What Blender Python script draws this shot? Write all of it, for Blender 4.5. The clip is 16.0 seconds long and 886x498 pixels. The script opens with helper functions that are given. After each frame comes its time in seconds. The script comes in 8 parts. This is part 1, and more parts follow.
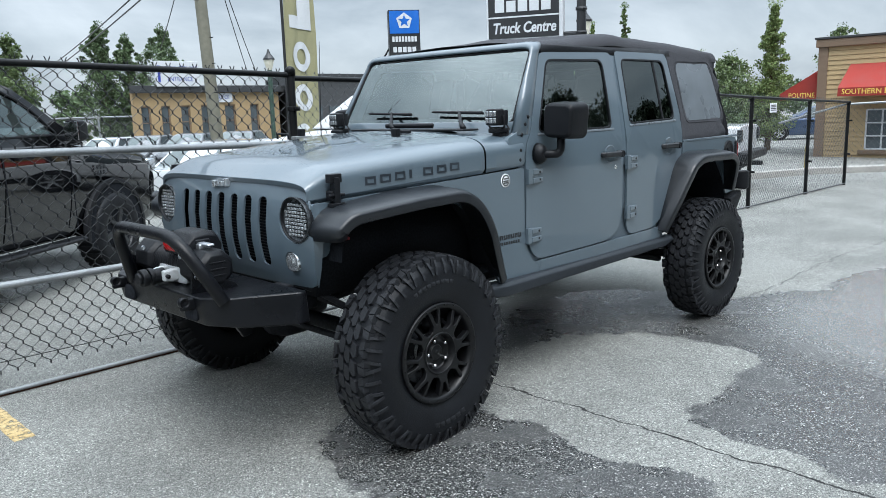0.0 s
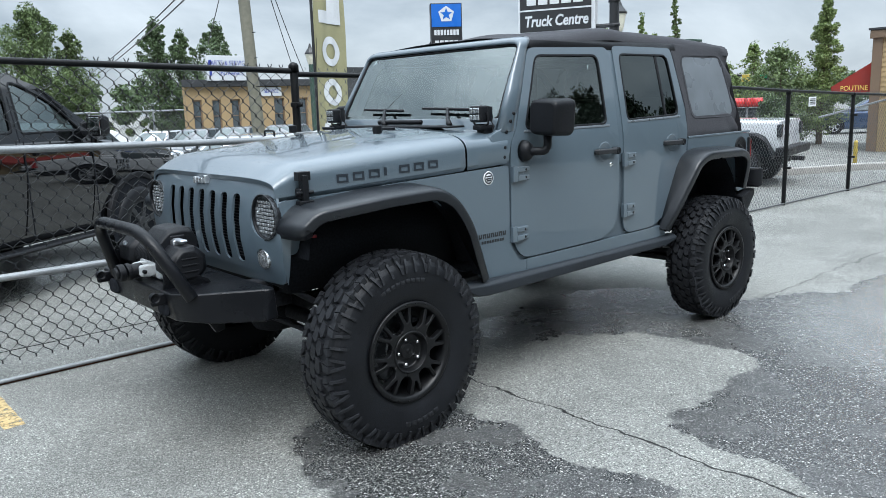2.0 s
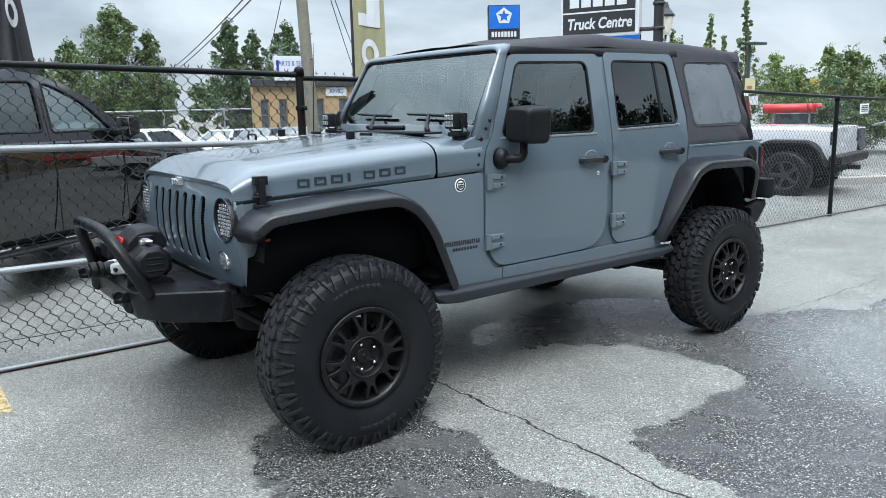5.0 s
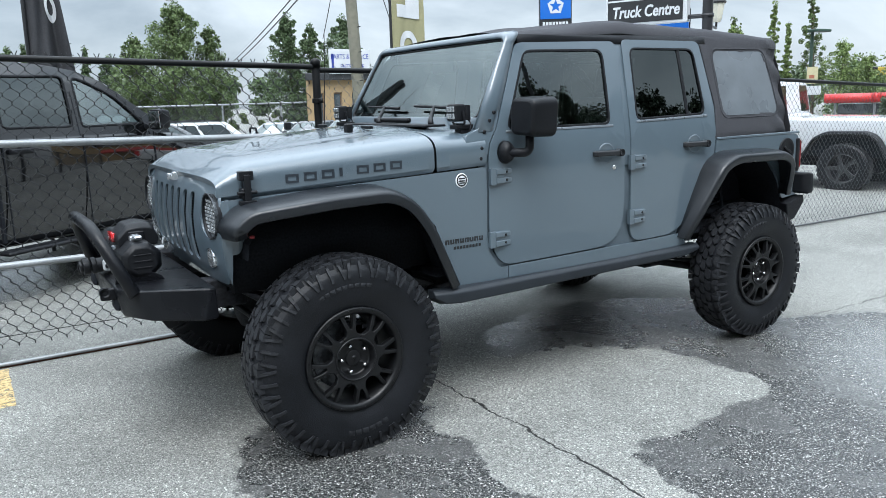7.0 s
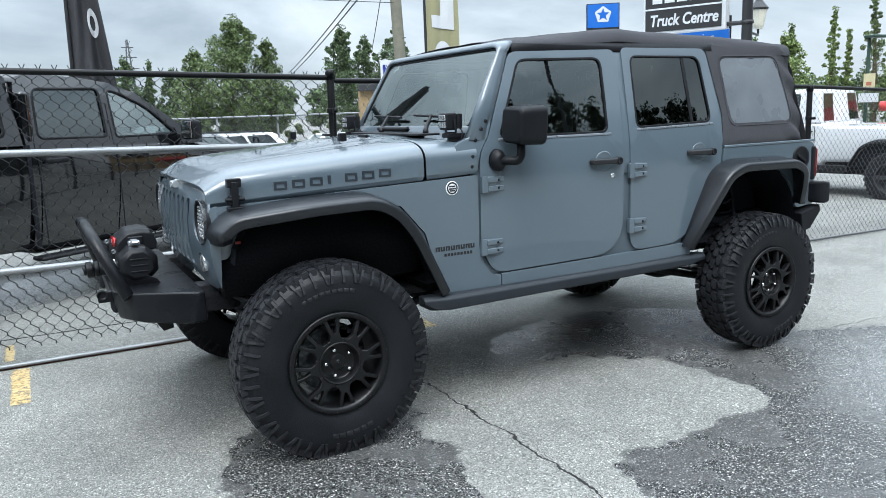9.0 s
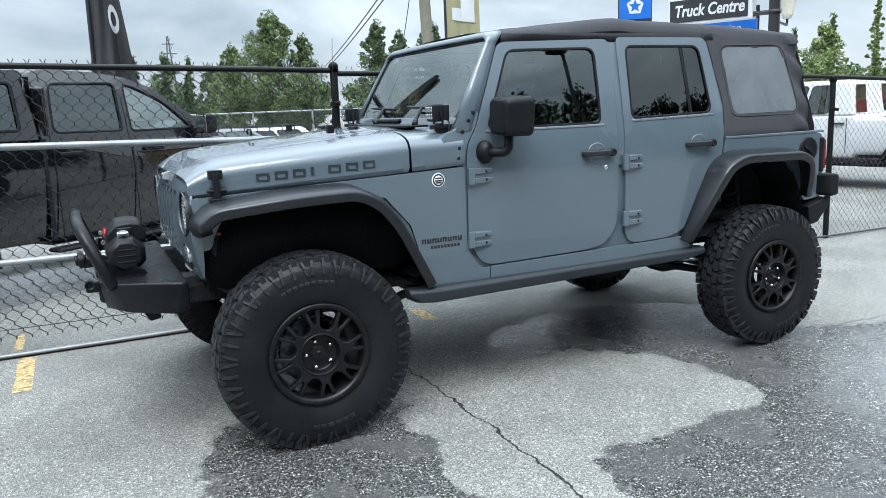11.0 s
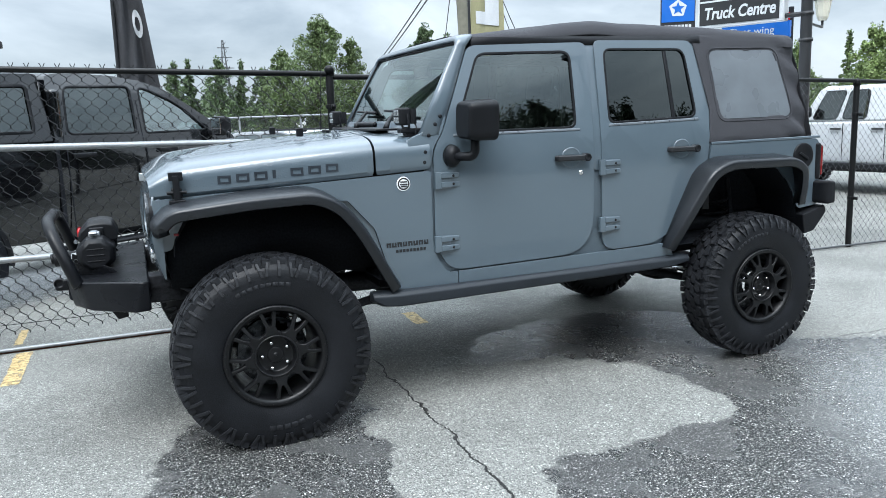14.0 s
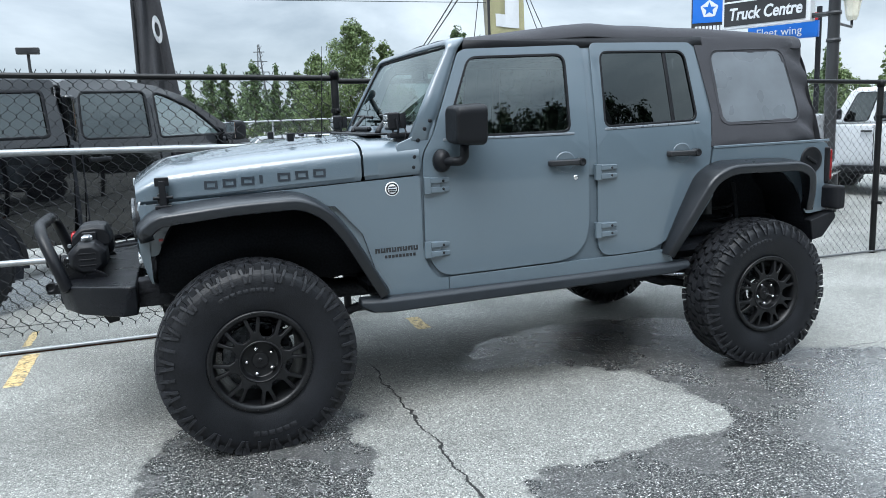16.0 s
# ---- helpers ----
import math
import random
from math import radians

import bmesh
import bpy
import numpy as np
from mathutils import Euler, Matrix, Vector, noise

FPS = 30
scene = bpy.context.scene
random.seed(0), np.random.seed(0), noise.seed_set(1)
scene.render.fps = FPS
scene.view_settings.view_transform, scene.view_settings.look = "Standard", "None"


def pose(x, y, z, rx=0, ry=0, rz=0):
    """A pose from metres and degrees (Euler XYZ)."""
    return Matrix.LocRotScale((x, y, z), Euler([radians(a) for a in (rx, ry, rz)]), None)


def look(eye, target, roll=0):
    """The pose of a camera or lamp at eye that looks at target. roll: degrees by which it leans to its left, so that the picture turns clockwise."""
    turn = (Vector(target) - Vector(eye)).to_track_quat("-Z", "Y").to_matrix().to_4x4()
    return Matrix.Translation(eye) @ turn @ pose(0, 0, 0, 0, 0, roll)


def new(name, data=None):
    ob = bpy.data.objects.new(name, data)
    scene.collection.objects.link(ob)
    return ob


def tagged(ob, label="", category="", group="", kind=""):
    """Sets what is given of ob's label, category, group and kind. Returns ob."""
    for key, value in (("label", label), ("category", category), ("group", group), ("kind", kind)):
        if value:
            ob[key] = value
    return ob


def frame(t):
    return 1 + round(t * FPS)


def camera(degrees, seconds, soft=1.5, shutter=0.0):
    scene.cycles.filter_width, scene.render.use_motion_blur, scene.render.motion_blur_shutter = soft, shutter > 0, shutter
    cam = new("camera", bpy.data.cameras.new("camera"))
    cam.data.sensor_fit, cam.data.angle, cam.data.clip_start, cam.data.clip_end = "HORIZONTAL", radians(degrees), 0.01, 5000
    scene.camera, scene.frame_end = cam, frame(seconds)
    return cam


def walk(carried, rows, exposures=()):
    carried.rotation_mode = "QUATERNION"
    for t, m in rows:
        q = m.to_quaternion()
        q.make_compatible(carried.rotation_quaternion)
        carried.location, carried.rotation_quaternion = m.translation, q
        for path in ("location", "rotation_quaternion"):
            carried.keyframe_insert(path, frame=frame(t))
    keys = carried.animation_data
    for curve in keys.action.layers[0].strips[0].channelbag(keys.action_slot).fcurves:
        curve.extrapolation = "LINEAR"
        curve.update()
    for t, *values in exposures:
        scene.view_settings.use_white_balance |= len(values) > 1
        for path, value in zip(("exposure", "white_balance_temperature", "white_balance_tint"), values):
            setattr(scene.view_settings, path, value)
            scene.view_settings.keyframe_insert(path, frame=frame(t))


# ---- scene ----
cam = camera(59.5, 16.0, 0.6)
PATH = [
    (0, (-2.45, -3.477, 1.598), (-1.061, -2.084, 1.238), -1.8),
    (0.5, (-2.387, -3.537, 1.602), (-1.016, -2.127, 1.236), -1.6),
    (1, (-2.283, -3.656, 1.611), (-0.941, -2.219, 1.24), -1.6),
    (1.5, (-2.219, -3.738, 1.615), (-0.908, -2.276, 1.24), -1.6),
    (2, (-2.159, -3.708, 1.606), (-0.867, -2.228, 1.233), -1.9),
    (2.5, (-2.123, -3.662, 1.609), (-0.847, -2.169, 1.234), -1.8),
    (3, (-2.052, -3.689, 1.607), (-0.794, -2.179, 1.233), -1.6),
    (3.5, (-1.942, -3.806, 1.623), (-0.709, -2.276, 1.252), -1.4),
    (4, (-1.887, -3.906, 1.626), (-0.678, -2.355, 1.259), -1.3),
    (6.5, (-1.489, -4.082, 1.612), (-0.418, -2.436, 1.234), -1.6),
    (7, (-1.415, -4.052, 1.609), (-0.379, -2.384, 1.228), -1.7),
    (7.5, (-1.376, -4.03, 1.598), (-0.372, -2.342, 1.221), -1.8),
    (8, (-1.289, -4.103, 1.602), (-0.318, -2.394, 1.233), -1.8),
    (8.5, (-1.209, -4.197, 1.594), (-0.267, -2.47, 1.235), -1.9),
    (9, (-1.153, -4.255, 1.593), (-0.235, -2.513, 1.241), -2.0),
    (11.5, (-0.863, -4.359, 1.565), (-0.047, -2.569, 1.201), -2.3),
    (12, (-0.823, -4.352, 1.561), (-0.021, -2.556, 1.198), -2.3),
    (12.5, (-0.778, -4.314, 1.548), (0.01, -2.512, 1.184), -2.3),
    (13, (-0.67, -4.362, 1.556), (0.097, -2.551, 1.194), -2.1),
    (13.5, (-0.567, -4.443, 1.556), (0.175, -2.62, 1.2), -2.1),
    (14, (-0.511, -4.512, 1.555), (0.207, -2.678, 1.205), -2.1),
    (14.5, (-0.477, -4.529, 1.549), (0.223, -2.687, 1.204), -2.3),
    (15, (-0.447, -4.497, 1.541), (0.234, -2.648, 1.2), -2.5),
    (15.5, (-0.385, -4.489, 1.537), (0.274, -2.632, 1.197), -2.5),
    (16, (-0.281, -4.55, 1.555), (0.356, -2.685, 1.215), -2.3),
]
walk(cam, [(t, look(eye, target, roll)) for t, eye, target, roll in PATH], [(0.0, 0.95, 6120, 9), (6.0, 1.12, 6120, 9), (16.0, 1.24, 6100, 9)])

# ---- world, sun ----
world = bpy.data.worlds.new("overcast_sky")
scene.world = world
world.use_nodes = True
wn, wl = world.node_tree.nodes, world.node_tree.links
wn.clear()
w_out = wn.new("ShaderNodeOutputWorld")
w_bg = wn.new("ShaderNodeBackground")
w_sky = wn.new("ShaderNodeTexSky")
w_sky.sky_type, w_sky.sun_disc = "NISHITA", False
w_sky.sun_elevation, w_sky.sun_rotation = radians(50), radians(200)
w_sky.dust_density = 1.0
w_co = wn.new("ShaderNodeTexCoord")
w_map = wn.new("ShaderNodeMapping")
w_map.inputs["Scale"].default_value = (1.0, 1.0, 2.6)
w_n1 = wn.new("ShaderNodeTexNoise")
w_n1.inputs["Scale"].default_value, w_n1.inputs["Detail"].default_value = 2.3, 7.0
w_n1.inputs["Roughness"].default_value, w_n1.inputs["Distortion"].default_value = 0.55, 0.35
w_ramp = wn.new("ShaderNodeValToRGB")
w_ramp.color_ramp.elements[0].position, w_ramp.color_ramp.elements[0].color = 0.34, (0.170, 0.201, 0.228, 1)
w_ramp.color_ramp.elements[1].position, w_ramp.color_ramp.elements[1].color = 0.66, (0.438, 0.470, 0.492, 1)
w_sep = wn.new("ShaderNodeSeparateXYZ")
# an overcast sky is brighter overhead than at the horizon
w_zen = wn.new("ShaderNodeMapRange")
w_zen.inputs["From Min"].default_value, w_zen.inputs["From Max"].default_value = 0.32, 0.9
w_zen.inputs["To Min"].default_value, w_zen.inputs["To Max"].default_value = 1.0, 4.9
w_mul = wn.new("ShaderNodeMix")
w_mul.data_type, w_mul.blend_type = "RGBA", "MULTIPLY"
w_mul.inputs["Factor"].default_value = 1.0
w_skys = wn.new("ShaderNodeMix")
w_skys.data_type, w_skys.blend_type = "RGBA", "MULTIPLY"
w_skys.inputs["Factor"].default_value = 1.0
w_skys.inputs["B"].default_value = (0.1, 0.1, 0.1, 1)
w_mix = wn.new("ShaderNodeMix")
w_mix.data_type = "RGBA"
w_mix.inputs["Factor"].default_value = 0.93
wl.new(w_co.outputs["Generated"], w_map.inputs["Vector"])
wl.new(w_map.outputs["Vector"], w_n1.inputs["Vector"])
wl.new(w_n1.outputs["Fac"], w_ramp.inputs["Fac"])
wl.new(w_co.outputs["Generated"], w_sep.inputs["Vector"])
wl.new(w_sep.outputs["Z"], w_zen.inputs["Value"])
wl.new(w_ramp.outputs["Color"], w_mul.inputs["A"])
wl.new(w_zen.outputs["Result"], w_mul.inputs["B"])
wl.new(w_sky.outputs["Color"], w_skys.inputs["A"])
wl.new(w_skys.outputs["Result"], w_mix.inputs["A"])
wl.new(w_mul.outputs["Result"], w_mix.inputs["B"])
wl.new(w_mix.outputs["Result"], w_bg.inputs["Color"])
w_bg.inputs["Strength"].default_value = 1.0
wl.new(w_bg.outputs["Background"], w_out.inputs["Surface"])

sun = new("sun", bpy.data.lights.new("sun", "SUN"))
sun.data.energy, sun.data.angle, sun.data.color = 1.75, radians(38), (1.0, 0.97, 0.93)
sun.matrix_world = look((0, 0, 30), (10, 16, 0))

# ---- materials ----
def mat(name, base, rough=0.6, metal=0.0, var=0.15, scale=6.0, bump=0.0, fine=60.0, coat=0.0, spec=0.5, wear=None, rvar=0.1):
    """A procedural surface: base colour with stains at two scales, roughness that varies, fine relief."""
    m = bpy.data.materials.new(name)
    m.use_nodes = True
    n, l = m.node_tree.nodes, m.node_tree.links
    b = n["Principled BSDF"]
    b.inputs["Metallic"].default_value = metal
    b.inputs["Coat Weight"].default_value = coat
    b.inputs["Coat Roughness"].default_value = 0.03
    b.inputs["Specular IOR Level"].default_value = spec
    co = n.new("ShaderNodeTexCoord")
    big, small = n.new("ShaderNodeTexNoise"), n.new("ShaderNodeTexNoise")
    big.inputs["Scale"].default_value, big.inputs["Detail"].default_value = scale, 4.0
    small.inputs["Scale"].default_value, small.inputs["Detail"].default_value = fine, 3.0
    l.new(co.outputs["Object"], big.inputs["Vector"])
    l.new(co.outputs["Object"], small.inputs["Vector"])
    add = n.new("ShaderNodeMath")
    add.operation = "MULTIPLY_ADD"
    add.inputs[1].default_value = 0.6
    l.new(small.outputs["Fac"], add.inputs[0])
    half = n.new("ShaderNodeMath")
    half.operation = "MULTIPLY"
    half.inputs[1].default_value = 0.4
    l.new(big.outputs["Fac"], half.inputs[0])
    l.new(half.outputs[0], add.inputs[2])
    ramp = n.new("ShaderNodeValToRGB")
    lo = [max(0, c * (1 - var)) for c in base]
    hi = [min(1, c * (1 + var)) for c in base]
    if wear:
        hi = wear
    ramp.color_ramp.elements[0].position, ramp.color_ramp.elements[0].color = 0.36, (*lo, 1)
    ramp.color_ramp.elements[1].position, ramp.color_ramp.elements[1].color = 0.64, (*hi, 1)
    l.new(add.outputs[0], ramp.inputs["Fac"])
    l.new(ramp.outputs["Color"], b.inputs["Base Color"])
    rr = n.new("ShaderNodeMapRange")
    rr.inputs["From Min"].default_value, rr.inputs["From Max"].default_value = 0.3, 0.7
    rr.inputs["To Min"].default_value, rr.inputs["To Max"].default_value = max(0.0, rough - rvar), min(1.0, rough + rvar)
    l.new(big.outputs["Fac"], rr.inputs["Value"])
    l.new(rr.outputs["Result"], b.inputs["Roughness"])
    if bump:
        bp = n.new("ShaderNodeBump")
        bp.inputs["Strength"].default_value, bp.inputs["Distance"].default_value = 1.0, bump
        l.new(small.outputs["Fac"], bp.inputs["Height"])
        l.new(bp.outputs["Normal"], b.inputs["Normal"])
    return m


def glass(name, tint, gloss=0.5, rough=0.02):
    """Tinted pane: part clear, part mirror by Fresnel."""
    m = bpy.data.materials.new(name)
    m.use_nodes = True
    n, l = m.node_tree.nodes, m.node_tree.links
    n.clear()
    out, mix = n.new("ShaderNodeOutputMaterial"), n.new("ShaderNodeMixShader")
    tr, gl, fr = n.new("ShaderNodeBsdfTransparent"), n.new("ShaderNodeBsdfGlossy"), n.new("ShaderNodeFresnel")
    tr.inputs["Color"].default_value = (*tint, 1)
    gl.inputs["Roughness"].default_value = rough
    gl.inputs["Color"].default_value = (0.90, 1.0, 0.99, 1)
    fr.inputs["IOR"].default_value = 1.0 + gloss
    l.new(fr.outputs[0], mix.inputs["Fac"])
    l.new(tr.outputs[0], mix.inputs[1])
    l.new(gl.outputs[0], mix.inputs[2])
    l.new(mix.outputs[0], out.inputs["Surface"])
    return m


def leafy(name, base, var=0.5):
    m = bpy.data.materials.new(name)
    m.use_nodes = True
    n, l = m.node_tree.nodes, m.node_tree.links
    b = n["Principled BSDF"]
    geo, co, noi = n.new("ShaderNodeNewGeometry"), n.new("ShaderNodeTexCoord"), n.new("ShaderNodeTexNoise")
    noi.inputs["Scale"].default_value = 0.9
    l.new(co.outputs["Object"], noi.inputs["Vector"])
    ad = n.new("ShaderNodeMath")
    ad.operation = "MULTIPLY_ADD"
    ad.inputs[1].default_value = 0.5
    l.new(geo.outputs["Random Per Island"], ad.inputs[0])
    hf = n.new("ShaderNodeMath")
    hf.operation = "MULTIPLY"
    hf.inputs[1].default_value = 0.5
    l.new(noi.outputs["Fac"], hf.inputs[0])
    l.new(hf.outputs[0], ad.inputs[2])
    ramp = n.new("ShaderNodeValToRGB")
    ramp.color_ramp.elements[0].position, ramp.color_ramp.elements[0].color = 0.2, (*[c * (1 - var) for c in base], 1)
    ramp.color_ramp.elements[1].position, ramp.color_ramp.elements[1].color = 0.8, (*[c * (1 + var) for c in base], 1)
    l.new(ad.outputs[0], ramp.inputs["Fac"])
    l.new(ramp.outputs["Color"], b.inputs["Base Color"])
    b.inputs["Roughness"].default_value = 0.6
    b.inputs["Subsurface Weight"].default_value = 0.0
    return m


PAINT = mat("slate_paint", (0.074, 0.101, 0.123), 0.42, 0.0, 0.05, 2.0, 0, 900, coat=1.0, rvar=0.03)
PAINT_IN = mat("slate_paint_inner", (0.078, 0.102, 0.122), 0.45, 0.1, 0.08, 3.0, 0, 300, rvar=0.08)
BLACK_PLASTIC = mat("black_plastic", (0.0065, 0.0072, 0.009), 0.46, 0, 0.3, 5, 0.0006, 500, spec=0.22)
FLARE_BLACK = mat("satin_black_flare", (0.0095, 0.0115, 0.0145), 0.34, 0, 0.2, 3, 0.0003, 700, spec=0.45)
POWDER = mat("black_powder_coat", (0.0045, 0.005, 0.0065), 0.32, 0, 0.3, 6, 0.0005, 600, spec=0.24)
RUBBER = mat("tyre_rubber", (0.0048, 0.0056, 0.0075), 0.52, 0, 0.55, 6, 0.0010, 180, spec=0.28)
RUBBER_WORN = mat("tread_rubber", (0.0090, 0.0100, 0.0125), 0.58, 0, 0.5, 9, 0.0012, 140, spec=0.38)
WHEEL_BLACK = mat("matt_black_alloy", (0.004, 0.0043, 0.005), 0.40, 0.0, 0.3, 12, 0.0002, 400, spec=0.3)
CHROME = mat("chrome", (0.75, 0.76, 0.78), 0.16, 1.0, 0.08, 20, 0, 200)
STEEL = mat("bright_steel", (0.55, 0.57, 0.6), 0.34, 0.9, 0.15, 12, 0, 200)
GREY_METAL = mat("grey_cast_metal", (0.28, 0.29, 0.31), 0.45, 0.5, 0.25, 14, 0.0006, 200)
DARK_METAL = mat("dark_chassis_metal", (0.017, 0.018, 0.021), 0.6, 0.0, 0.5, 6, 0.0015, 70, spec=0.15)
LINER = mat("wheel_well_liner", (0.013, 0.0145, 0.018), 0.8, 0, 0.4, 5, 0.001, 90, spec=0.1)
RAIL = mat("dark_blue_grey_coat", (0.016, 0.020, 0.025), 0.45, 0, 0.25, 4, 0.0006, 300, spec=0.35)
CANVAS = mat("soft_top_canvas", (0.043, 0.044, 0.050), 0.85, 0, 0.22, 3, 0.0009, 900, spec=0.25)
DECAL = mat("dark_decal", (0.016, 0.022, 0.030), 0.4, 0, 0.1, 8)
DECAL_BLACK = mat("black_decal", (0.012, 0.013, 0.015), 0.4, 0, 0.1, 8)
WHITE_MARK = mat("white_mark", (0.72, 0.74, 0.75), 0.4, 0, 0.08, 8)
BADGE_SILVER = mat("silver_badge", (0.62, 0.65, 0.68), 0.25, 0.8, 0.08, 10)
MARKER_RED = mat("dark_red_marker", (0.16, 0.006, 0.008), 0.3, 0, 0.2, 10)
RED_LENS = mat("red_lens", (0.45, 0.012, 0.015), 0.15, 0, 0.2, 10, coat=0.6)
CLEAR_LENS = mat("clear_lens", (0.55, 0.58, 0.60), 0.16, 0.8, 0.25, 40, 0, 120)
LED_DARK = mat("dark_lamp_inside", (0.05, 0.055, 0.06), 0.25, 0.5, 0.4, 40)
SEAT = mat("black_seat_fabric", (0.02, 0.02, 0.022), 0.9, 0, 0.3, 8, 0.001, 300)
CABIN = mat("dark_cabin_trim", (0.018, 0.019, 0.02), 0.7, 0, 0.2, 5)
WINDSCREEN = glass("windscreen_glass", (0.54, 0.66, 0.64), 1.4, 0.0)
TINT = glass("tinted_side_glass", (0.42, 0.49, 0.47), 1.15, 0.0)
DARK_TINT = glass("dark_privacy_glass", (0.03, 0.034, 0.036), 0.80, 0.0)
VINYL = mat("grey_vinyl_window", (0.105, 0.120, 0.134), 0.30, 0, 0.15, 4, 0.0015, 7, coat=0.25)
FENCE_BLACK = mat("black_vinyl_steel", (0.006, 0.0065, 0.007), 0.42, 0, 0.3, 6, 0.0003, 300, spec=0.22)
GALV = mat("galvanised_steel", (0.25, 0.265, 0.275), 0.42, 0.4, 0.2, 5, 0.0003, 120)
GALV_WIRE = mat("galvanised_wire", (0.075, 0.08, 0.085), 0.5, 0.3, 0.25, 5)
LIGHT_GREY = mat("light_grey_casting", (0.46, 0.48, 0.49), 0.5, 0.1, 0.15, 14, 0.0006, 200)
RUST = mat("rusty_steel", (0.12, 0.05, 0.03), 0.85, 0.1, 0.5, 12, 0.001, 90)


# ---- mesh helpers ----
def part(name, bm, material, parent=None, label="", smooth=True, bevel=0.0, kind="", segs=2, face=None):
    """Links a bmesh as one mesh object under a thing or a part."""
    me = bpy.data.meshes.new(name)
    bmesh.ops.recalc_face_normals(bm, faces=bm.faces)
    if face is not None:
        flip = [f for f in bm.faces if f.normal.dot(Vector(face)) < 0]
        bmesh.ops.reverse_faces(bm, faces=flip)
    for f in bm.faces:
        f.smooth = smooth
    bm.to_mesh(me)
    bm.free()
    ob = new(name, me)
    me.materials.append(material)
    if parent is not None:
        ob.parent = parent
        ob.matrix_parent_inverse = parent.matrix_world.inverted()
    if bevel:
        b = ob.modifiers.new("bevel", "BEVEL")
        b.width, b.segments, b.limit_method, b.angle_limit = bevel, segs, "ANGLE", radians(35)
    if smooth:
        w = ob.modifiers.new("normals", "WEIGHTED_NORMAL")
        w.keep_sharp = True
    return tagged(ob, label=label, kind=kind)


def thing(name, label, category, at=(0, 0, 0), turn=0.0, group="", kind=""):
    e = new(name)
    e.empty_display_size = 0.1
    e.matrix_world = pose(*at, 0, 0, turn)
    bpy.context.view_layer.update()
    return tagged(e, label, category, group, kind)


def box(bm, x0, x1, y0, y1, z0, z1, m=None):
    v = [bm.verts.new(p) for p in ((x0, y0, z0), (x1, y0, z0), (x1, y1, z0), (x0, y1, z0), (x0, y0, z1), (x1, y0, z1), (x1, y1, z1), (x0, y1, z1))]
    for q in ((0, 3, 2, 1), (4, 5, 6, 7), (0, 1, 5, 4), (1, 2, 6, 5), (2, 3, 7, 6), (3, 0, 4, 7)):
        bm.faces.new([v[i] for i in q])
    if m is not None:
        bmesh.ops.transform(bm, matrix=m, verts=v)
    return v


def boxed(x0, x1, y0, y1, z0, z1, m=None):
    bm = bmesh.new()
    box(bm, x0, x1, y0, y1, z0, z1, m)
    return bm


def ring_loft(bm, rings, cap=True, closed=True):
    """Joins rings of equally many points by quads."""
    vs = [[bm.verts.new(p) for p in r] for r in rings]
    k = len(vs[0])
    for a, b in zip(vs, vs[1:]):
        for i in range(k if closed else k - 1):
            bm.faces.new((a[i], a[(i + 1) % k], b[(i + 1) % k], b[i]))
    if cap and closed:
        bm.faces.new(vs[0][::-1])
        bm.faces.new(vs[-1])
    return vs


def tube(bm, pts, r, sides=10, closed=False):
    """A round bar along points; r is one radius or one for each point."""
    pts = [Vector(p) for p in pts]
    rs = r if isinstance(r, (list, tuple)) else [r] * len(pts)
    rings, up = [], None
    for i, p in enumerate(pts):
        a = pts[max(0, i - 1)]
        b = pts[min(len(pts) - 1, i + 1)]
        d = (b - a).normalized()
        if up is None:
            up = d.orthogonal().normalized()
        up = (up - d * up.dot(d)).normalized()
        side = d.cross(up)
        rings.append([p + (up * math.cos(2 * math.pi * k / sides) + side * math.sin(2 * math.pi * k / sides)) * rs[i] for k in range(sides)])
    ring_loft(bm, rings)


def bent(pts, r=0.06, n=5):
    """Rounds the corners of a run of points."""
    pts = [Vector(p) for p in pts]
    out = [pts[0]]
    for a, b, c in zip(pts, pts[1:], pts[2:]):
        u, v = (a - b), (c - b)
        k = min(r, u.length * 0.45, v.length * 0.45)
        p, q = b + u.normalized() * k, b + v.normalized() * k
        for i in range(n + 1):
            t = i / n
            out.append(p * (1 - t) ** 2 + b * 2 * t * (1 - t) + q * t * t)
    return out + [pts[-1]]


def tubed(pts, r, sides=10):
    bm = bmesh.new()
    tube(bm, pts, r, sides)
    return bm


def lathe(bm, prof, axis_at, sides=48, start=0.0):
    """Turns (radius, y) points about the y-axis through axis_at (x, z)."""
    cx, cz = axis_at
    rings = [[(cx + r * math.cos(2 * math.pi * k / sides + start), y, cz + r * math.sin(2 * math.pi * k / sides + start)) for k in range(sides)] for r, y in prof]
    return ring_loft(bm, rings, cap=False)


def rounded(pts, r, n=5):
    """Rounds the corners of a closed outline of 2D points; r is one radius or one for each corner."""
    k, out = len(pts), []
    rs = r if isinstance(r, (list, tuple)) else [r] * k
    for i in range(k):
        a, b, c = Vector(pts[i - 1]), Vector(pts[i]), Vector(pts[(i + 1) % k])
        u, v = a - b, c - b
        d = min(rs[i], u.length * 0.48, v.length * 0.48)
        if d < 1e-4:
            out.append(tuple(b))
            continue
        p, q = b + u.normalized() * d, b + v.normalized() * d
        for j in range(n + 1):
            t = j / n
            out.append(tuple(p * (1 - t) ** 2 + b * 2 * t * (1 - t) + q * t * t))
    return out


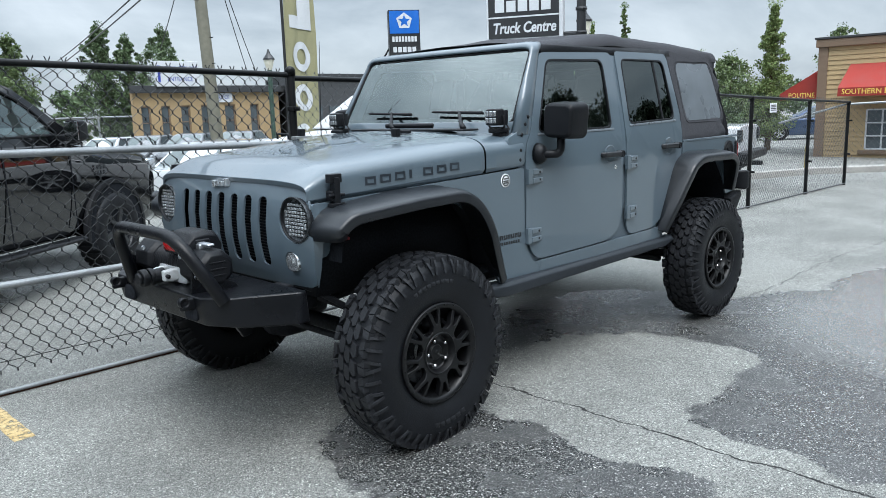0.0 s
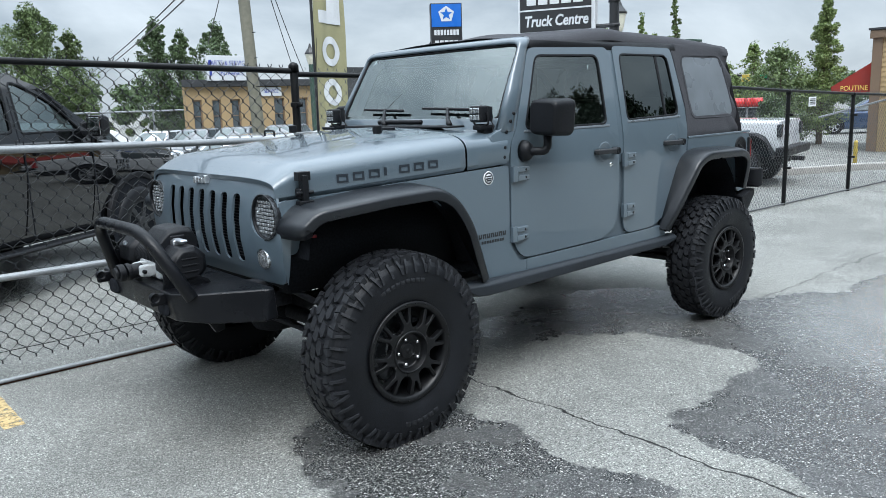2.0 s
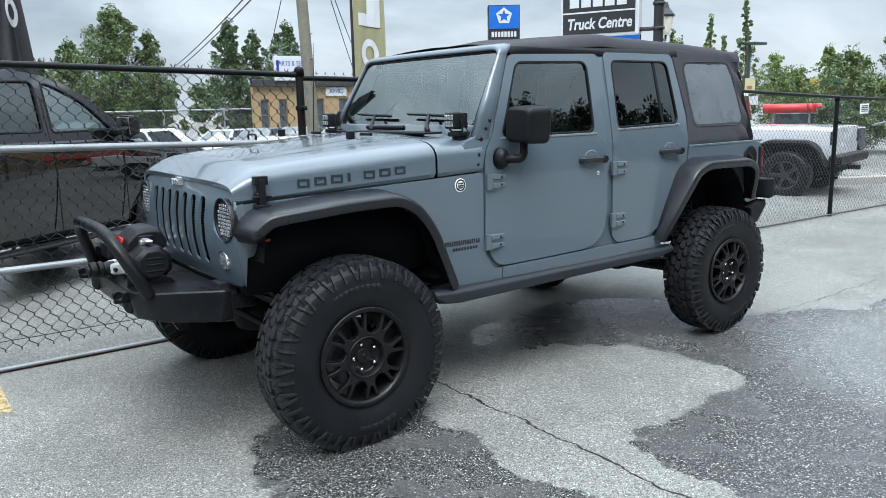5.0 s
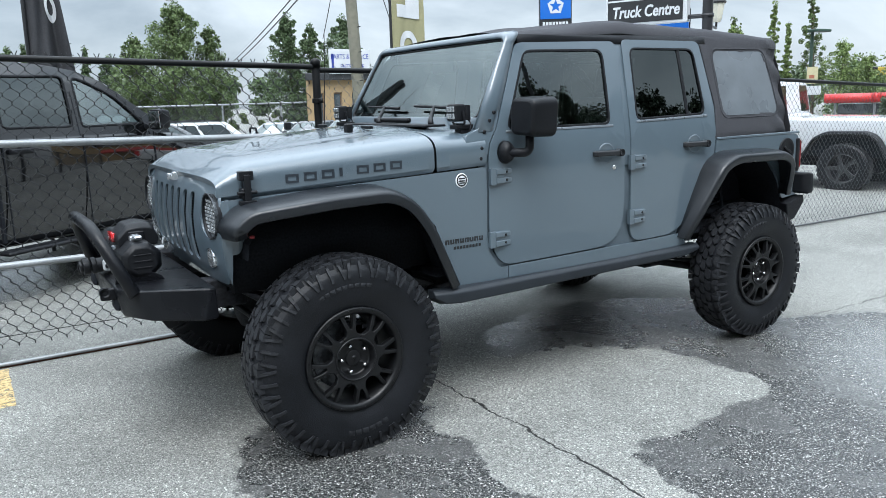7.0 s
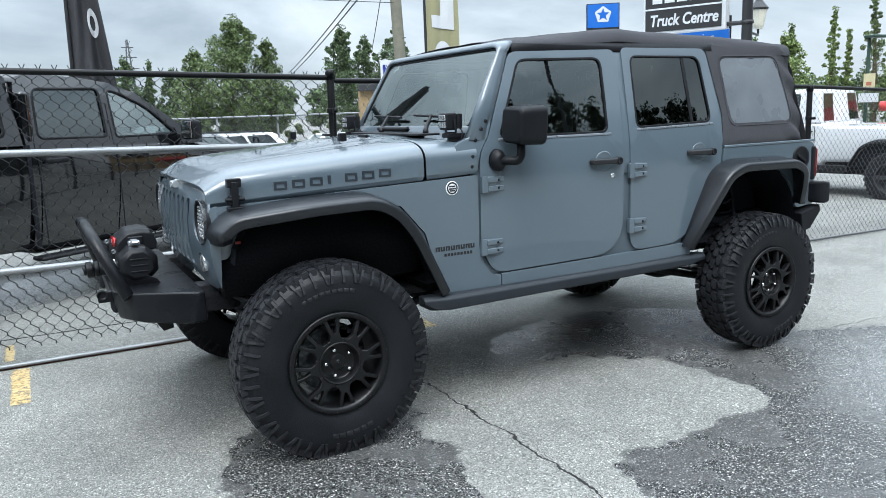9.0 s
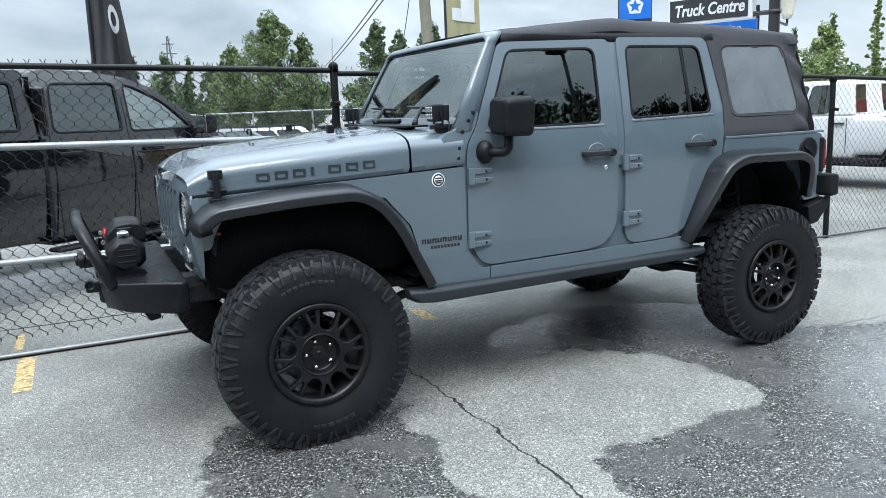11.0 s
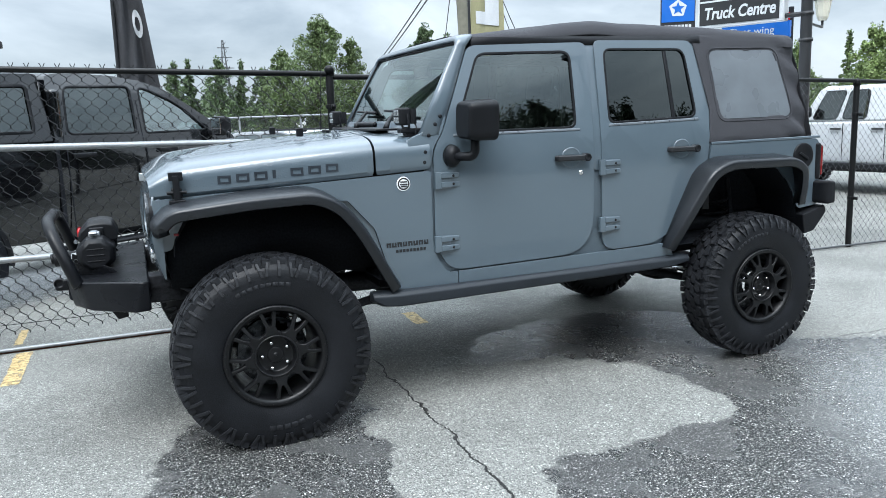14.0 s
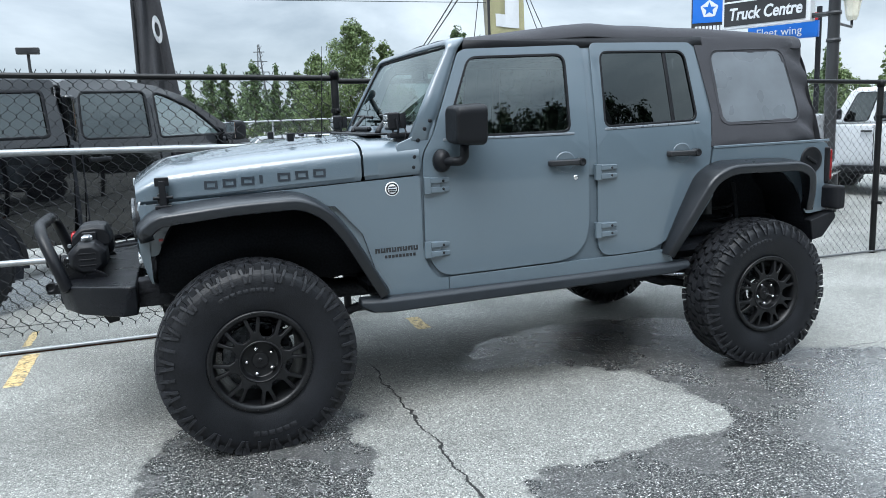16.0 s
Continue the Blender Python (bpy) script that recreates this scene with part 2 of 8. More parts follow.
def sheet(outline, holes, place, step=0.12, thick=0.02, inward=(0, 1, 0)):
    """A panel with holes: outline and holes in (u, v), cut to a grid, put in space by place(u, v), and given a thickness."""
    bm = bmesh.new()
    edges = []
    for loop in [outline, *holes]:
        vs = [bm.verts.new((u, v, 0)) for u, v in loop]
        edges += [bm.edges.new((vs[i - 1], vs[i])) for i in range(len(vs))]
    bmesh.ops.triangle_fill(bm, use_beauty=True, use_dissolve=False, edges=edges, normal=(0, 0, 1))
    def inside(q, loop):
        c = False
        for a, b in zip(loop, loop[1:] + loop[:1]):
            if (a[1] > q[1]) != (b[1] > q[1]) and q[0] < (b[0] - a[0]) * (q[1] - a[1]) / (b[1] - a[1]) + a[0]:
                c = not c
        return c
    stray = []
    for f in bm.faces:
        c = f.calc_center_median()
        if any(inside((c.x, c.y), list(h)) for h in holes) or not inside((c.x, c.y), list(outline)):
            stray.append(f)
    if stray:
        bmesh.ops.delete(bm, geom=stray, context="FACES_ONLY")
    lo = [min(p[i] for p in outline) for i in (0, 1)]
    hi = [max(p[i] for p in outline) for i in (0, 1)]
    for i in (0, 1):
        k = lo[i] + step
        while k < hi[i] - step * 0.3:
            co, no = [0, 0, 0], [0, 0, 0]
            co[i], no[i] = k, 1
            bmesh.ops.bisect_plane(bm, geom=bm.verts[:] + bm.edges[:] + bm.faces[:], plane_co=co, plane_no=no)
            k += step
    front = bm.faces[:]
    rim = [e for e in bm.edges if len(e.link_faces) == 1]
    pos = {v: Vector(place(v.co.x, v.co.y)) for v in bm.verts}
    inn = Vector(inward).normalized() * thick
    for v in list(pos):
        v.co = pos[v]
    if thick:
        back = {v: bm.verts.new(pos[v] + inn) for v in pos}
        for f in front:
            bm.faces.new([back[v] for v in reversed(f.verts)])
        for e in rim:
            a, b = e.verts
            try:
                bm.faces.new((a, b, back[b], back[a]))
            except ValueError:
                pass
    return bm


def lettering(name, text, size, m, material, parent=None, depth=0.004, align="CENTER", wide=1.0, shear=0.0, label="", bold=0.0):
    """Raised letters in the built-in font as a mesh, set by the pose m (letters lie in its x-z plane, facing -y)."""
    cu = bpy.data.curves.new(name, "FONT")
    cu.body, cu.size, cu.extrude, cu.align_x, cu.align_y = text, size, depth / 2, align, "CENTER"
    cu.shear, cu.resolution_u, cu.offset = shear, 3, bold
    tmp = new(name, cu)
    bpy.context.view_layer.update()
    me = bpy.data.meshes.new_from_object(tmp.evaluated_get(bpy.context.evaluated_depsgraph_get()))
    bpy.data.objects.remove(tmp)
    me.transform(Matrix.Diagonal((wide, 1, 1, 1)))
    me.transform(m @ pose(0, 0, 0, 90, 0, 0))
    me.materials.clear()
    me.materials.append(material)
    ob = new(name, me)
    if parent is not None:
        ob.parent = parent
        ob.matrix_parent_inverse = parent.matrix_world.inverted()
    return tagged(ob, label=label)


def gz(x, y=0.0):
    """Height of the ground: it falls gently past the front of the car and away from the camera beyond the fence."""
    return -0.008 * min(max(x - 3.0, 0.0), 27.0) - 0.0295 * max(0.0, min(y, 66.0) - 9.0)


# ---- ground ----
def asphalt_material():
    m = bpy.data.materials.new("worn_wet_asphalt")
    m.use_nodes = True
    n, l = m.node_tree.nodes, m.node_tree.links
    b = n["Principled BSDF"]
    co = n.new("ShaderNodeTexCoord")

    def math_node(op, a, c=None, d=None):
        k = n.new("ShaderNodeMath")
        k.operation = op
        for i, v in enumerate((a, c, d)):
            if v is None:
                continue
            if isinstance(v, (int, float)):
                k.inputs[i].default_value = v
            else:
                l.new(v, k.inputs[i])
        return k.outputs[0]

    def noise_node(scale, detail=3.0, vec=None, rough=0.5, out="Fac"):
        k = n.new("ShaderNodeTexNoise")
        k.inputs["Scale"].default_value, k.inputs["Detail"].default_value, k.inputs["Roughness"].default_value = scale, detail, rough
        l.new(vec or co.outputs["Object"], k.inputs["Vector"])
        return k.outputs[out]

    def ramp_node(v, lo, hi, a=0.0, c=1.0, smooth=True):
        k = n.new("ShaderNodeMapRange")
        k.interpolation_type = "SMOOTHSTEP" if smooth else "LINEAR"
        for key, val in (("From Min", lo), ("From Max", hi), ("To Min", a), ("To Max", c)):
            k.inputs[key].default_value = val
        l.new(v, k.inputs["Value"])
        return k.outputs["Result"]

    def mix_node(f, a, c):
        k = n.new("ShaderNodeMix")
        k.data_type = "RGBA"
        for key, v in (("Factor", f), ("A", a), ("B", c)):
            if isinstance(v, (tuple, float, int)):
                k.inputs[key].default_value = v if isinstance(v, (float, int)) else (*v, 1)
            else:
                l.new(v, k.inputs[key])
        return k.outputs["Result"]

    # edges of the puddles wander at two scales
    wob = n.new("ShaderNodeVectorMath")
    wob.operation = "MULTIPLY_ADD"
    l.new(noise_node(3.2, 5.0, None, 0.6, "Color"), wob.inputs[0])
    wob.inputs[1].default_value = (0.42, 0.42, 0.0)
    off = n.new("ShaderNodeVectorMath")
    off.operation = "ADD"
    l.new(co.outputs["Object"], off.inputs[0])
    off.inputs[1].default_value = (-0.21, -0.21, 0)
    l.new(off.outputs[0], wob.inputs[2])

    def oval(cx, cy, a, c, turn):
        k = n.new("ShaderNodeMapping")
        k.vector_type = "TEXTURE"
        k.inputs["Location"].default_value = (cx, cy, 0)
        k.inputs["Rotation"].default_value = (0, 0, radians(turn))
        k.inputs["Scale"].default_value = (a, c, 1e6)
        l.new(wob.outputs[0], k.inputs["Vector"])
        d = n.new("ShaderNodeVectorMath")
        d.operation = "LENGTH"
        l.new(k.outputs[0], d.inputs[0])
        return d.outputs["Value"]

    dry = None
    for o in DRY_ISLANDS:
        d = oval(*o)
        dry = d if dry is None else math_node("MINIMUM", dry, d)
    island = ramp_node(dry, 0.965, 1.03, 1.0, 0.0)
    soak = None
    for o in WET_POOLS:
        d = oval(*o)
        soak = d if soak is None else math_node("MINIMUM", soak, d)
    pool = ramp_node(soak, 0.97, 1.02, 1.0, 0.0)
    wet = math_node("MULTIPLY", pool, math_node("SUBTRACT", 1.0, island))
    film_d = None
    for o in WATER_SHEENS:
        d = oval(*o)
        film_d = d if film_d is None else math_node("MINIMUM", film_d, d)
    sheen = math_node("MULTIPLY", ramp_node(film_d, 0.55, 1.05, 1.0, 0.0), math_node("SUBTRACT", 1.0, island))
    # aggregate: stones of two sizes, pale and dark, set in dark binder
    def stones(scale, shift):
        warp = n.new("ShaderNodeVectorMath")
        warp.operation = "MULTIPLY_ADD"
        l.new(noise_node(scale * 0.9, 1.0, None, 0.5, "Color"), warp.inputs[0])
        warp.inputs[1].default_value = (0.7 / scale, 0.7 / scale, 0.0)
        sh = n.new("ShaderNodeVectorMath")
        sh.operation = "ADD"
        l.new(co.outputs["Object"], sh.inputs[0])
        sh.inputs[1].default_value = (shift, shift * 0.7, 0.0)
        l.new(sh.outputs[0], warp.inputs[2])
        v = n.new("ShaderNodeTexVoronoi")
        v.inputs["Scale"].default_value = scale
        l.new(warp.outputs[0], v.inputs["Vector"])
        c = n.new("ShaderNodeSeparateColor")
        l.new(v.outputs["Color"], c.inputs[0])
        return v.outputs["Distance"], c.outputs[0], c.outputs[1]

    d1, r1, q1 = stones(92.0, 0.0)
    d2, r2, q2 = stones(210.0, 3.3)
    grit = noise_node(420.0, 2.0)
    stain = noise_node(1.3, 6.0, None, 0.62)
    cloud = noise_node(0.33, 4.0)
    # a coarse stone shows where its cell is drawn and near its middle; finer ones fill the rest
    big = math_node("MULTIPLY", ramp_node(q1, 0.42, 0.50), ramp_node(d1, 0.50, 0.30))
    dome1 = ramp_node(d1, 0.0, 0.62, 1.0, 0.0)
    dome2 = ramp_node(d2, 0.0, 0.70, 1.0, 0.0)
    fines = math_node("MULTIPLY_ADD", r2, 0.55, math_node("MULTIPLY_ADD", dome2, 0.28, math_node("MULTIPLY", grit, 0.22)))
    coarse = math_node("MULTIPLY_ADD", r1, 0.80, 0.22)
    pick = n.new("ShaderNodeMix")
    pick.data_type = "FLOAT"
    l.new(big, pick.inputs["Factor"])
    l.new(fines, pick.inputs["A"])
    l.new(coarse, pick.inputs["B"])
    speck = pick.outputs["Result"]
    relief = math_node("MULTIPLY_ADD", math_node("MULTIPLY", big, dome1), 0.75, math_node("MULTIPLY", dome2, 0.38))
    dry_ramp = n.new("ShaderNodeValToRGB")
    e = dry_ramp.color_ramp.elements
    e[0].position, e[0].color = 0.16, (0.045, 0.046, 0.045, 1)
    e[1].position, e[1].color = 0.97, (0.56, 0.565, 0.52, 1)
    for at, c in ((0.42, (0.162, 0.164, 0.153)), (0.70, (0.298, 0.302, 0.278))):
        k = e.new(at)
        k.color = (*c, 1)
    l.new(speck, dry_ramp.inputs["Fac"])
    wet_ramp = n.new("ShaderNodeValToRGB")
    e = wet_ramp.color_ramp.elements
    e[0].position, e[0].color = 0.28, (0.010, 0.0105, 0.011, 1)
    e[1].position, e[1].color = 1.0, (0.58, 0.57, 0.54, 1)
    for at, c in ((0.64, (0.097, 0.098, 0.095)), (0.80, (0.33, 0.33, 0.315))):
        k = e.new(at)
        k.color = (*c, 1)
    l.new(speck, wet_ramp.inputs["Fac"])
    tone = n.new("ShaderNodeMix")
    tone.data_type, tone.blend_type = "RGBA", "MULTIPLY"
    tone.inputs["Factor"].default_value = 1.0
    l.new(dry_ramp.outputs["Color"], tone.inputs["A"])
    l.new(ramp_node(math_node("MULTIPLY_ADD", stain, 0.6, math_node("MULTIPLY", cloud, 0.4)), 0.35, 0.65, 0.76, 1.12), tone.inputs["B"])
    # reflected sky painted in: under the films wet colour is paled towards dry
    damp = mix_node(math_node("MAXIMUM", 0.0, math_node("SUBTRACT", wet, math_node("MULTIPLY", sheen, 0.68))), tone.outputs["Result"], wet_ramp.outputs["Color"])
    # a long crack that wanders along the lot
    sep = n.new("ShaderNodeSeparateXYZ")
    l.new(co.outputs["Object"], sep.inputs[0])
    cwave = noise_node(2.3, 6.0, None, 0.62)
    cx = math_node("SUBTRACT", sep.outputs["X"], math_node("MULTIPLY_ADD", cwave, 0.24, CRACK_X - 0.12))
    width = math_node("MULTIPLY_ADD", noise_node(9.0, 3.0), 0.016, -0.001)
    gone = ramp_node(sep.outputs["Y"], 0.0, 0.25, 0.0, 1.0)
    line = math_node("SUBTRACT", 1.0, math_node("MINIMUM", 1.0, math_node("DIVIDE", math_node("ABSOLUTE", cx), math_node("MAXIMUM", width, 0.003))))
    crack = math_node("MULTIPLY", ramp_node(line, 0.02, 0.35), math_node("SUBTRACT", 1.0, gone))
    cy = math_node("SUBTRACT", sep.outputs["Y"], math_node("MULTIPLY_ADD", noise_node(1.1, 6.0, None, 0.6), 0.5, -1.12))
    far = ramp_node(sep.outputs["X"], 3.3, 3.6)
    line2 = math_node("SUBTRACT", 1.0, math_node("MINIMUM", 1.0, math_node("DIVIDE", math_node("ABSOLUTE", cy), 0.009)))
    crack2 = math_node("MULTIPLY", ramp_node(line2, 0.05, 0.5), math_node("MULTIPLY", far, 0.55))
    cracks = math_node("MAXIMUM", crack, crack2)
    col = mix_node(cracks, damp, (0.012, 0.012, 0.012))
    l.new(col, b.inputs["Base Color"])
    # water lies in the low spots: smoother where wet
    film = ramp_node(noise_node(2.1, 5.0, None, 0.6), 0.35, 0.7, 0.16, 0.42)
    dry_r = 0.72
    rough = n.new("ShaderNodeMix")
    rough.data_type = "FLOAT"
    l.new(wet, rough.inputs["Factor"])
    rough.inputs["A"].default_value = dry_r
    l.new(film, rough.inputs["B"])
    smooth = n.new("ShaderNodeMix")
    smooth.data_type = "FLOAT"
    l.new(sheen, smooth.inputs["Factor"])
    l.new(rough.outputs["Result"], smooth.inputs["A"])
    l.new(ramp_node(noise_node(1.7, 5.0, None, 0.6), 0.35, 0.7, 0.10, 0.24), smooth.inputs["B"])
    l.new(smooth.outputs["Result"], b.inputs["Roughness"])
    hgt = math_node("ADD", relief, math_node("MULTIPLY", cracks, -2.5))
    bp = n.new("ShaderNodeBump")
    bp.inputs["Distance"].default_value = 0.0060
    l.new(math_node("MULTIPLY", ramp_node(sheen, 0.0, 1.0, 1.0, 0.30, False), ramp_node(wet, 0.0, 1.0, 0.9, 0.62, False)), bp.inputs["Strength"])
    l.new(hgt, bp.inputs["Height"])
    l.new(bp.outputs["Normal"], b.inputs["Normal"])
    # a skin of water over the wet stones
    l.new(math_node("MINIMUM", 1.0, math_node("MULTIPLY_ADD", sheen, 0.8, math_node("MULTIPLY", wet, 0.35))), b.inputs["Coat Weight"])
    l.new(bp.outputs["Normal"], b.inputs["Coat Normal"])
    b.inputs["Coat Roughness"].default_value = 0.16
    return m


# ovals (centre x, y, half axes, turn) where the lot has dried, and where water stands
DRY_ISLANDS = [(1.50, -1.02, 0.78, 0.66, 0), (0.86, -0.98, 0.42, 0.42, 0), (0.70, -1.75, 0.28, 0.70, 8), (2.0, -1.36, 0.30, 0.26, -20), (0.7, -3.4, 0.45, 1.3, 10)]
WET_POOLS = [(0.05, -1.35, 0.66, 1.10, 0), (2.9, -2.45, 2.0, 1.75, 0), (2.75, -1.35, 0.75, 0.5, 0), (2.4, -0.3, 1.05, 0.75, -4), (0.9, -2.6, 1.2, 0.9, 0), (4.4, -1.75, 1.3, 0.55, 4)]
# smooth water films; inside pools they also pale the colour as sky glare
WATER_SHEENS = [(3.9, -2.35, 1.75, 1.45, 0), (4.7, -1.75, 1.7, 0.60, 4), (2.9, -3.2, 1.0, 0.9, 0), (-1.6, 3.9, 3.2, 0.95, 35)]
CRACK_X = 0.79
ASPHALT = asphalt_material()


def make_ground():
    bm = bmesh.new()
    xs = [-400, -120, -40, -15, -5, 0, 2, 5, 10, 15, 22, 30, 60, 150, 500]
    ys = [-400, -120, -40, -15, -5, 0, 5, 9, 15, 30, 45, 66, 150, 600]
    vs = [[bm.verts.new((x, y, gz(x, y))) for y in ys] for x in xs]
    for i in range(len(xs) - 1):
        for j in range(len(ys) - 1):
            bm.faces.new((vs[i][j], vs[i + 1][j], vs[i + 1][j + 1], vs[i][j + 1]))
    return part("ground", bm, ASPHALT, None, "grey worn asphalt lot, damp with dark wet patches and a crack", kind="structure")


make_ground()
YELLOW_PAINT = mat("worn_yellow_paint", (0.50, 0.35, 0.13), 0.7, 0, 0.25, 9, 0.001, 220, wear=(0.56, 0.44, 0.24))


def wear_through(m, scale, lo, hi):
    """Lets the asphalt show through worn paint, in flecks."""
    n, l = m.node_tree.nodes, m.node_tree.links
    noi, ramp, co = n.new("ShaderNodeTexNoise"), n.new("ShaderNodeMapRange"), n.new("ShaderNodeTexCoord")
    noi.inputs["Scale"].default_value, noi.inputs["Detail"].default_value, noi.inputs["Roughness"].default_value = scale, 8.0, 0.75
    l.new(co.outputs["Object"], noi.inputs["Vector"])
    ramp.inputs["From Min"].default_value, ramp.inputs["From Max"].default_value = lo, hi
    l.new(noi.outputs["Fac"], ramp.inputs["Value"])
    l.new(ramp.outputs["Result"], n["Principled BSDF"].inputs["Alpha"])


wear_through(YELLOW_PAINT, 30.0, 0.33, 0.55)


def stall_line(x, y0, y1, wide):
    """A worn painted stall line with ragged ends."""
    bm = bmesh.new()
    k = max(4, int((y1 - y0) / 0.05))
    row = []
    for i in range(k + 1):
        y = y0 + (y1 - y0) * i / k
        a = noise.noise((x * 3, y * 9, 1.0)) * 0.014
        b = noise.noise((x * 3, y * 9, 7.0)) * 0.014
        row.append((bm.verts.new((x - wide / 2 + a, y, gz(x) + 0.004)), bm.verts.new((x + wide / 2 + b, y, gz(x) + 0.004))))
    for p, q in zip(row, row[1:]):
        bm.faces.new((p[0], p[1], q[1], q[0]))
    return tagged(part("stall_line", bm, YELLOW_PAINT, None, smooth=False), "worn yellow painted stall line on asphalt", "road marking", "stall lines", "structure")


stall_line(-1.35, 0.68, 1.42, 0.105)
stall_line(-1.42, 1.66, 2.1, 0.06)
stall_line(1.37, 0.76, 1.12, 0.10)

# ---- chain-link fence ----
FY = 1.485
CHAIN = mat("black_coated_wire", (0.011, 0.012, 0.0135), 0.42, 0, 0.3, 6, 0, 300, spec=0.35)


def chain_mesh(bm, x0, x1, z0, z1, pitch, r, y, top0=None, top1=None, barbs=False):
    """Zigzag wires that hook into one another; the top may slope from top0 to top1."""
    n = int((x1 - x0) / pitch * 2)
    for i in range(n):
        xa = x0 + i * pitch / 2
        f = (xa - x0) / (x1 - x0)
        ztop = z1 if top0 is None else top0 + (top1 - top0) * f
        zg = gz(xa) + z0
        over = -0.005 if barbs else 0.05
        k = int((ztop + over - zg) / (pitch * 0.55))
        pts = []
        for j in range(k + 1):
            side = (j + i) % 2
            q = (xa + (pitch / 2 if side else 0.0), y + (0.003 if side else -0.003), zg + j * (ztop + over - zg) / k)
            # a short upright bend where two wires hook together
            pts += [(q[0], q[1], q[2] - pitch * 0.10), (q[0], q[1], q[2] + pitch * 0.10)]
        if barbs and i % 2 == 0:
            # twisted ends stand in pairs over the rail
            for q in (-1, 1):
                b0 = Vector((xa, y, ztop - 0.01))
                tube(bm, [b0, b0 + Vector((q * 0.004, 0, 0.035)), b0 + Vector((q * 0.017, 0, 0.062))], r * 0.8, 4)
        rings = []
        for p in pts:
            p = Vector(p)
            rings.append([p + Vector((r * a, r * b, r * c)) for a, b, c in ((1, 0.0, 0.35), (-0.5, 0.87, 0), (-0.5, -0.87, 0))])
        vs = [[bm.verts.new(q) for q in ring] for ring in rings]
        for a, b in zip(vs, vs[1:]):
            for t in range(3):
                bm.faces.new((a[t], a[(t + 1) % 3], b[(t + 1) % 3], b[t]))


def fence_post(parent, x, top, r=0.032, cap=True):
    g = gz(x)
    p = part("post", tubed([(x, FY, g - 0.05), (x, FY, top - 0.02)], r, 14), FENCE_BLACK, parent)
    bm = bmesh.new()
    ring = [(r + 0.008, top - 0.06), (r + 0.008, top - 0.012), (r * 0.85, top + 0.006), (0.004, top + 0.014)]
    ring_loft(bm, [[(x + a * math.cos(t * math.pi / 6), FY + a * math.sin(t * math.pi / 6), z) for t in range(12)] for a, z in ring])
    part("cap", bm, FENCE_BLACK, p)
    return p


def tension_band(parent, x, z, r=0.04, m=None):
    bm = bmesh.new()
    ring_loft(bm, [[(x + a * math.cos(t * math.pi / 7), FY + a * math.sin(t * math.pi / 7), z + dz) for t in range(14)] for a, dz in ((r - 0.006, -0.018), (r, -0.016), (r, 0.016), (r - 0.006, 0.018))])
    box(bm, x - 0.012, x + 0.012, FY - r - 0.045, FY - r + 0.004, z - 0.016, z + 0.016)
    part("clamp", bm, m or FENCE_BLACK, parent)


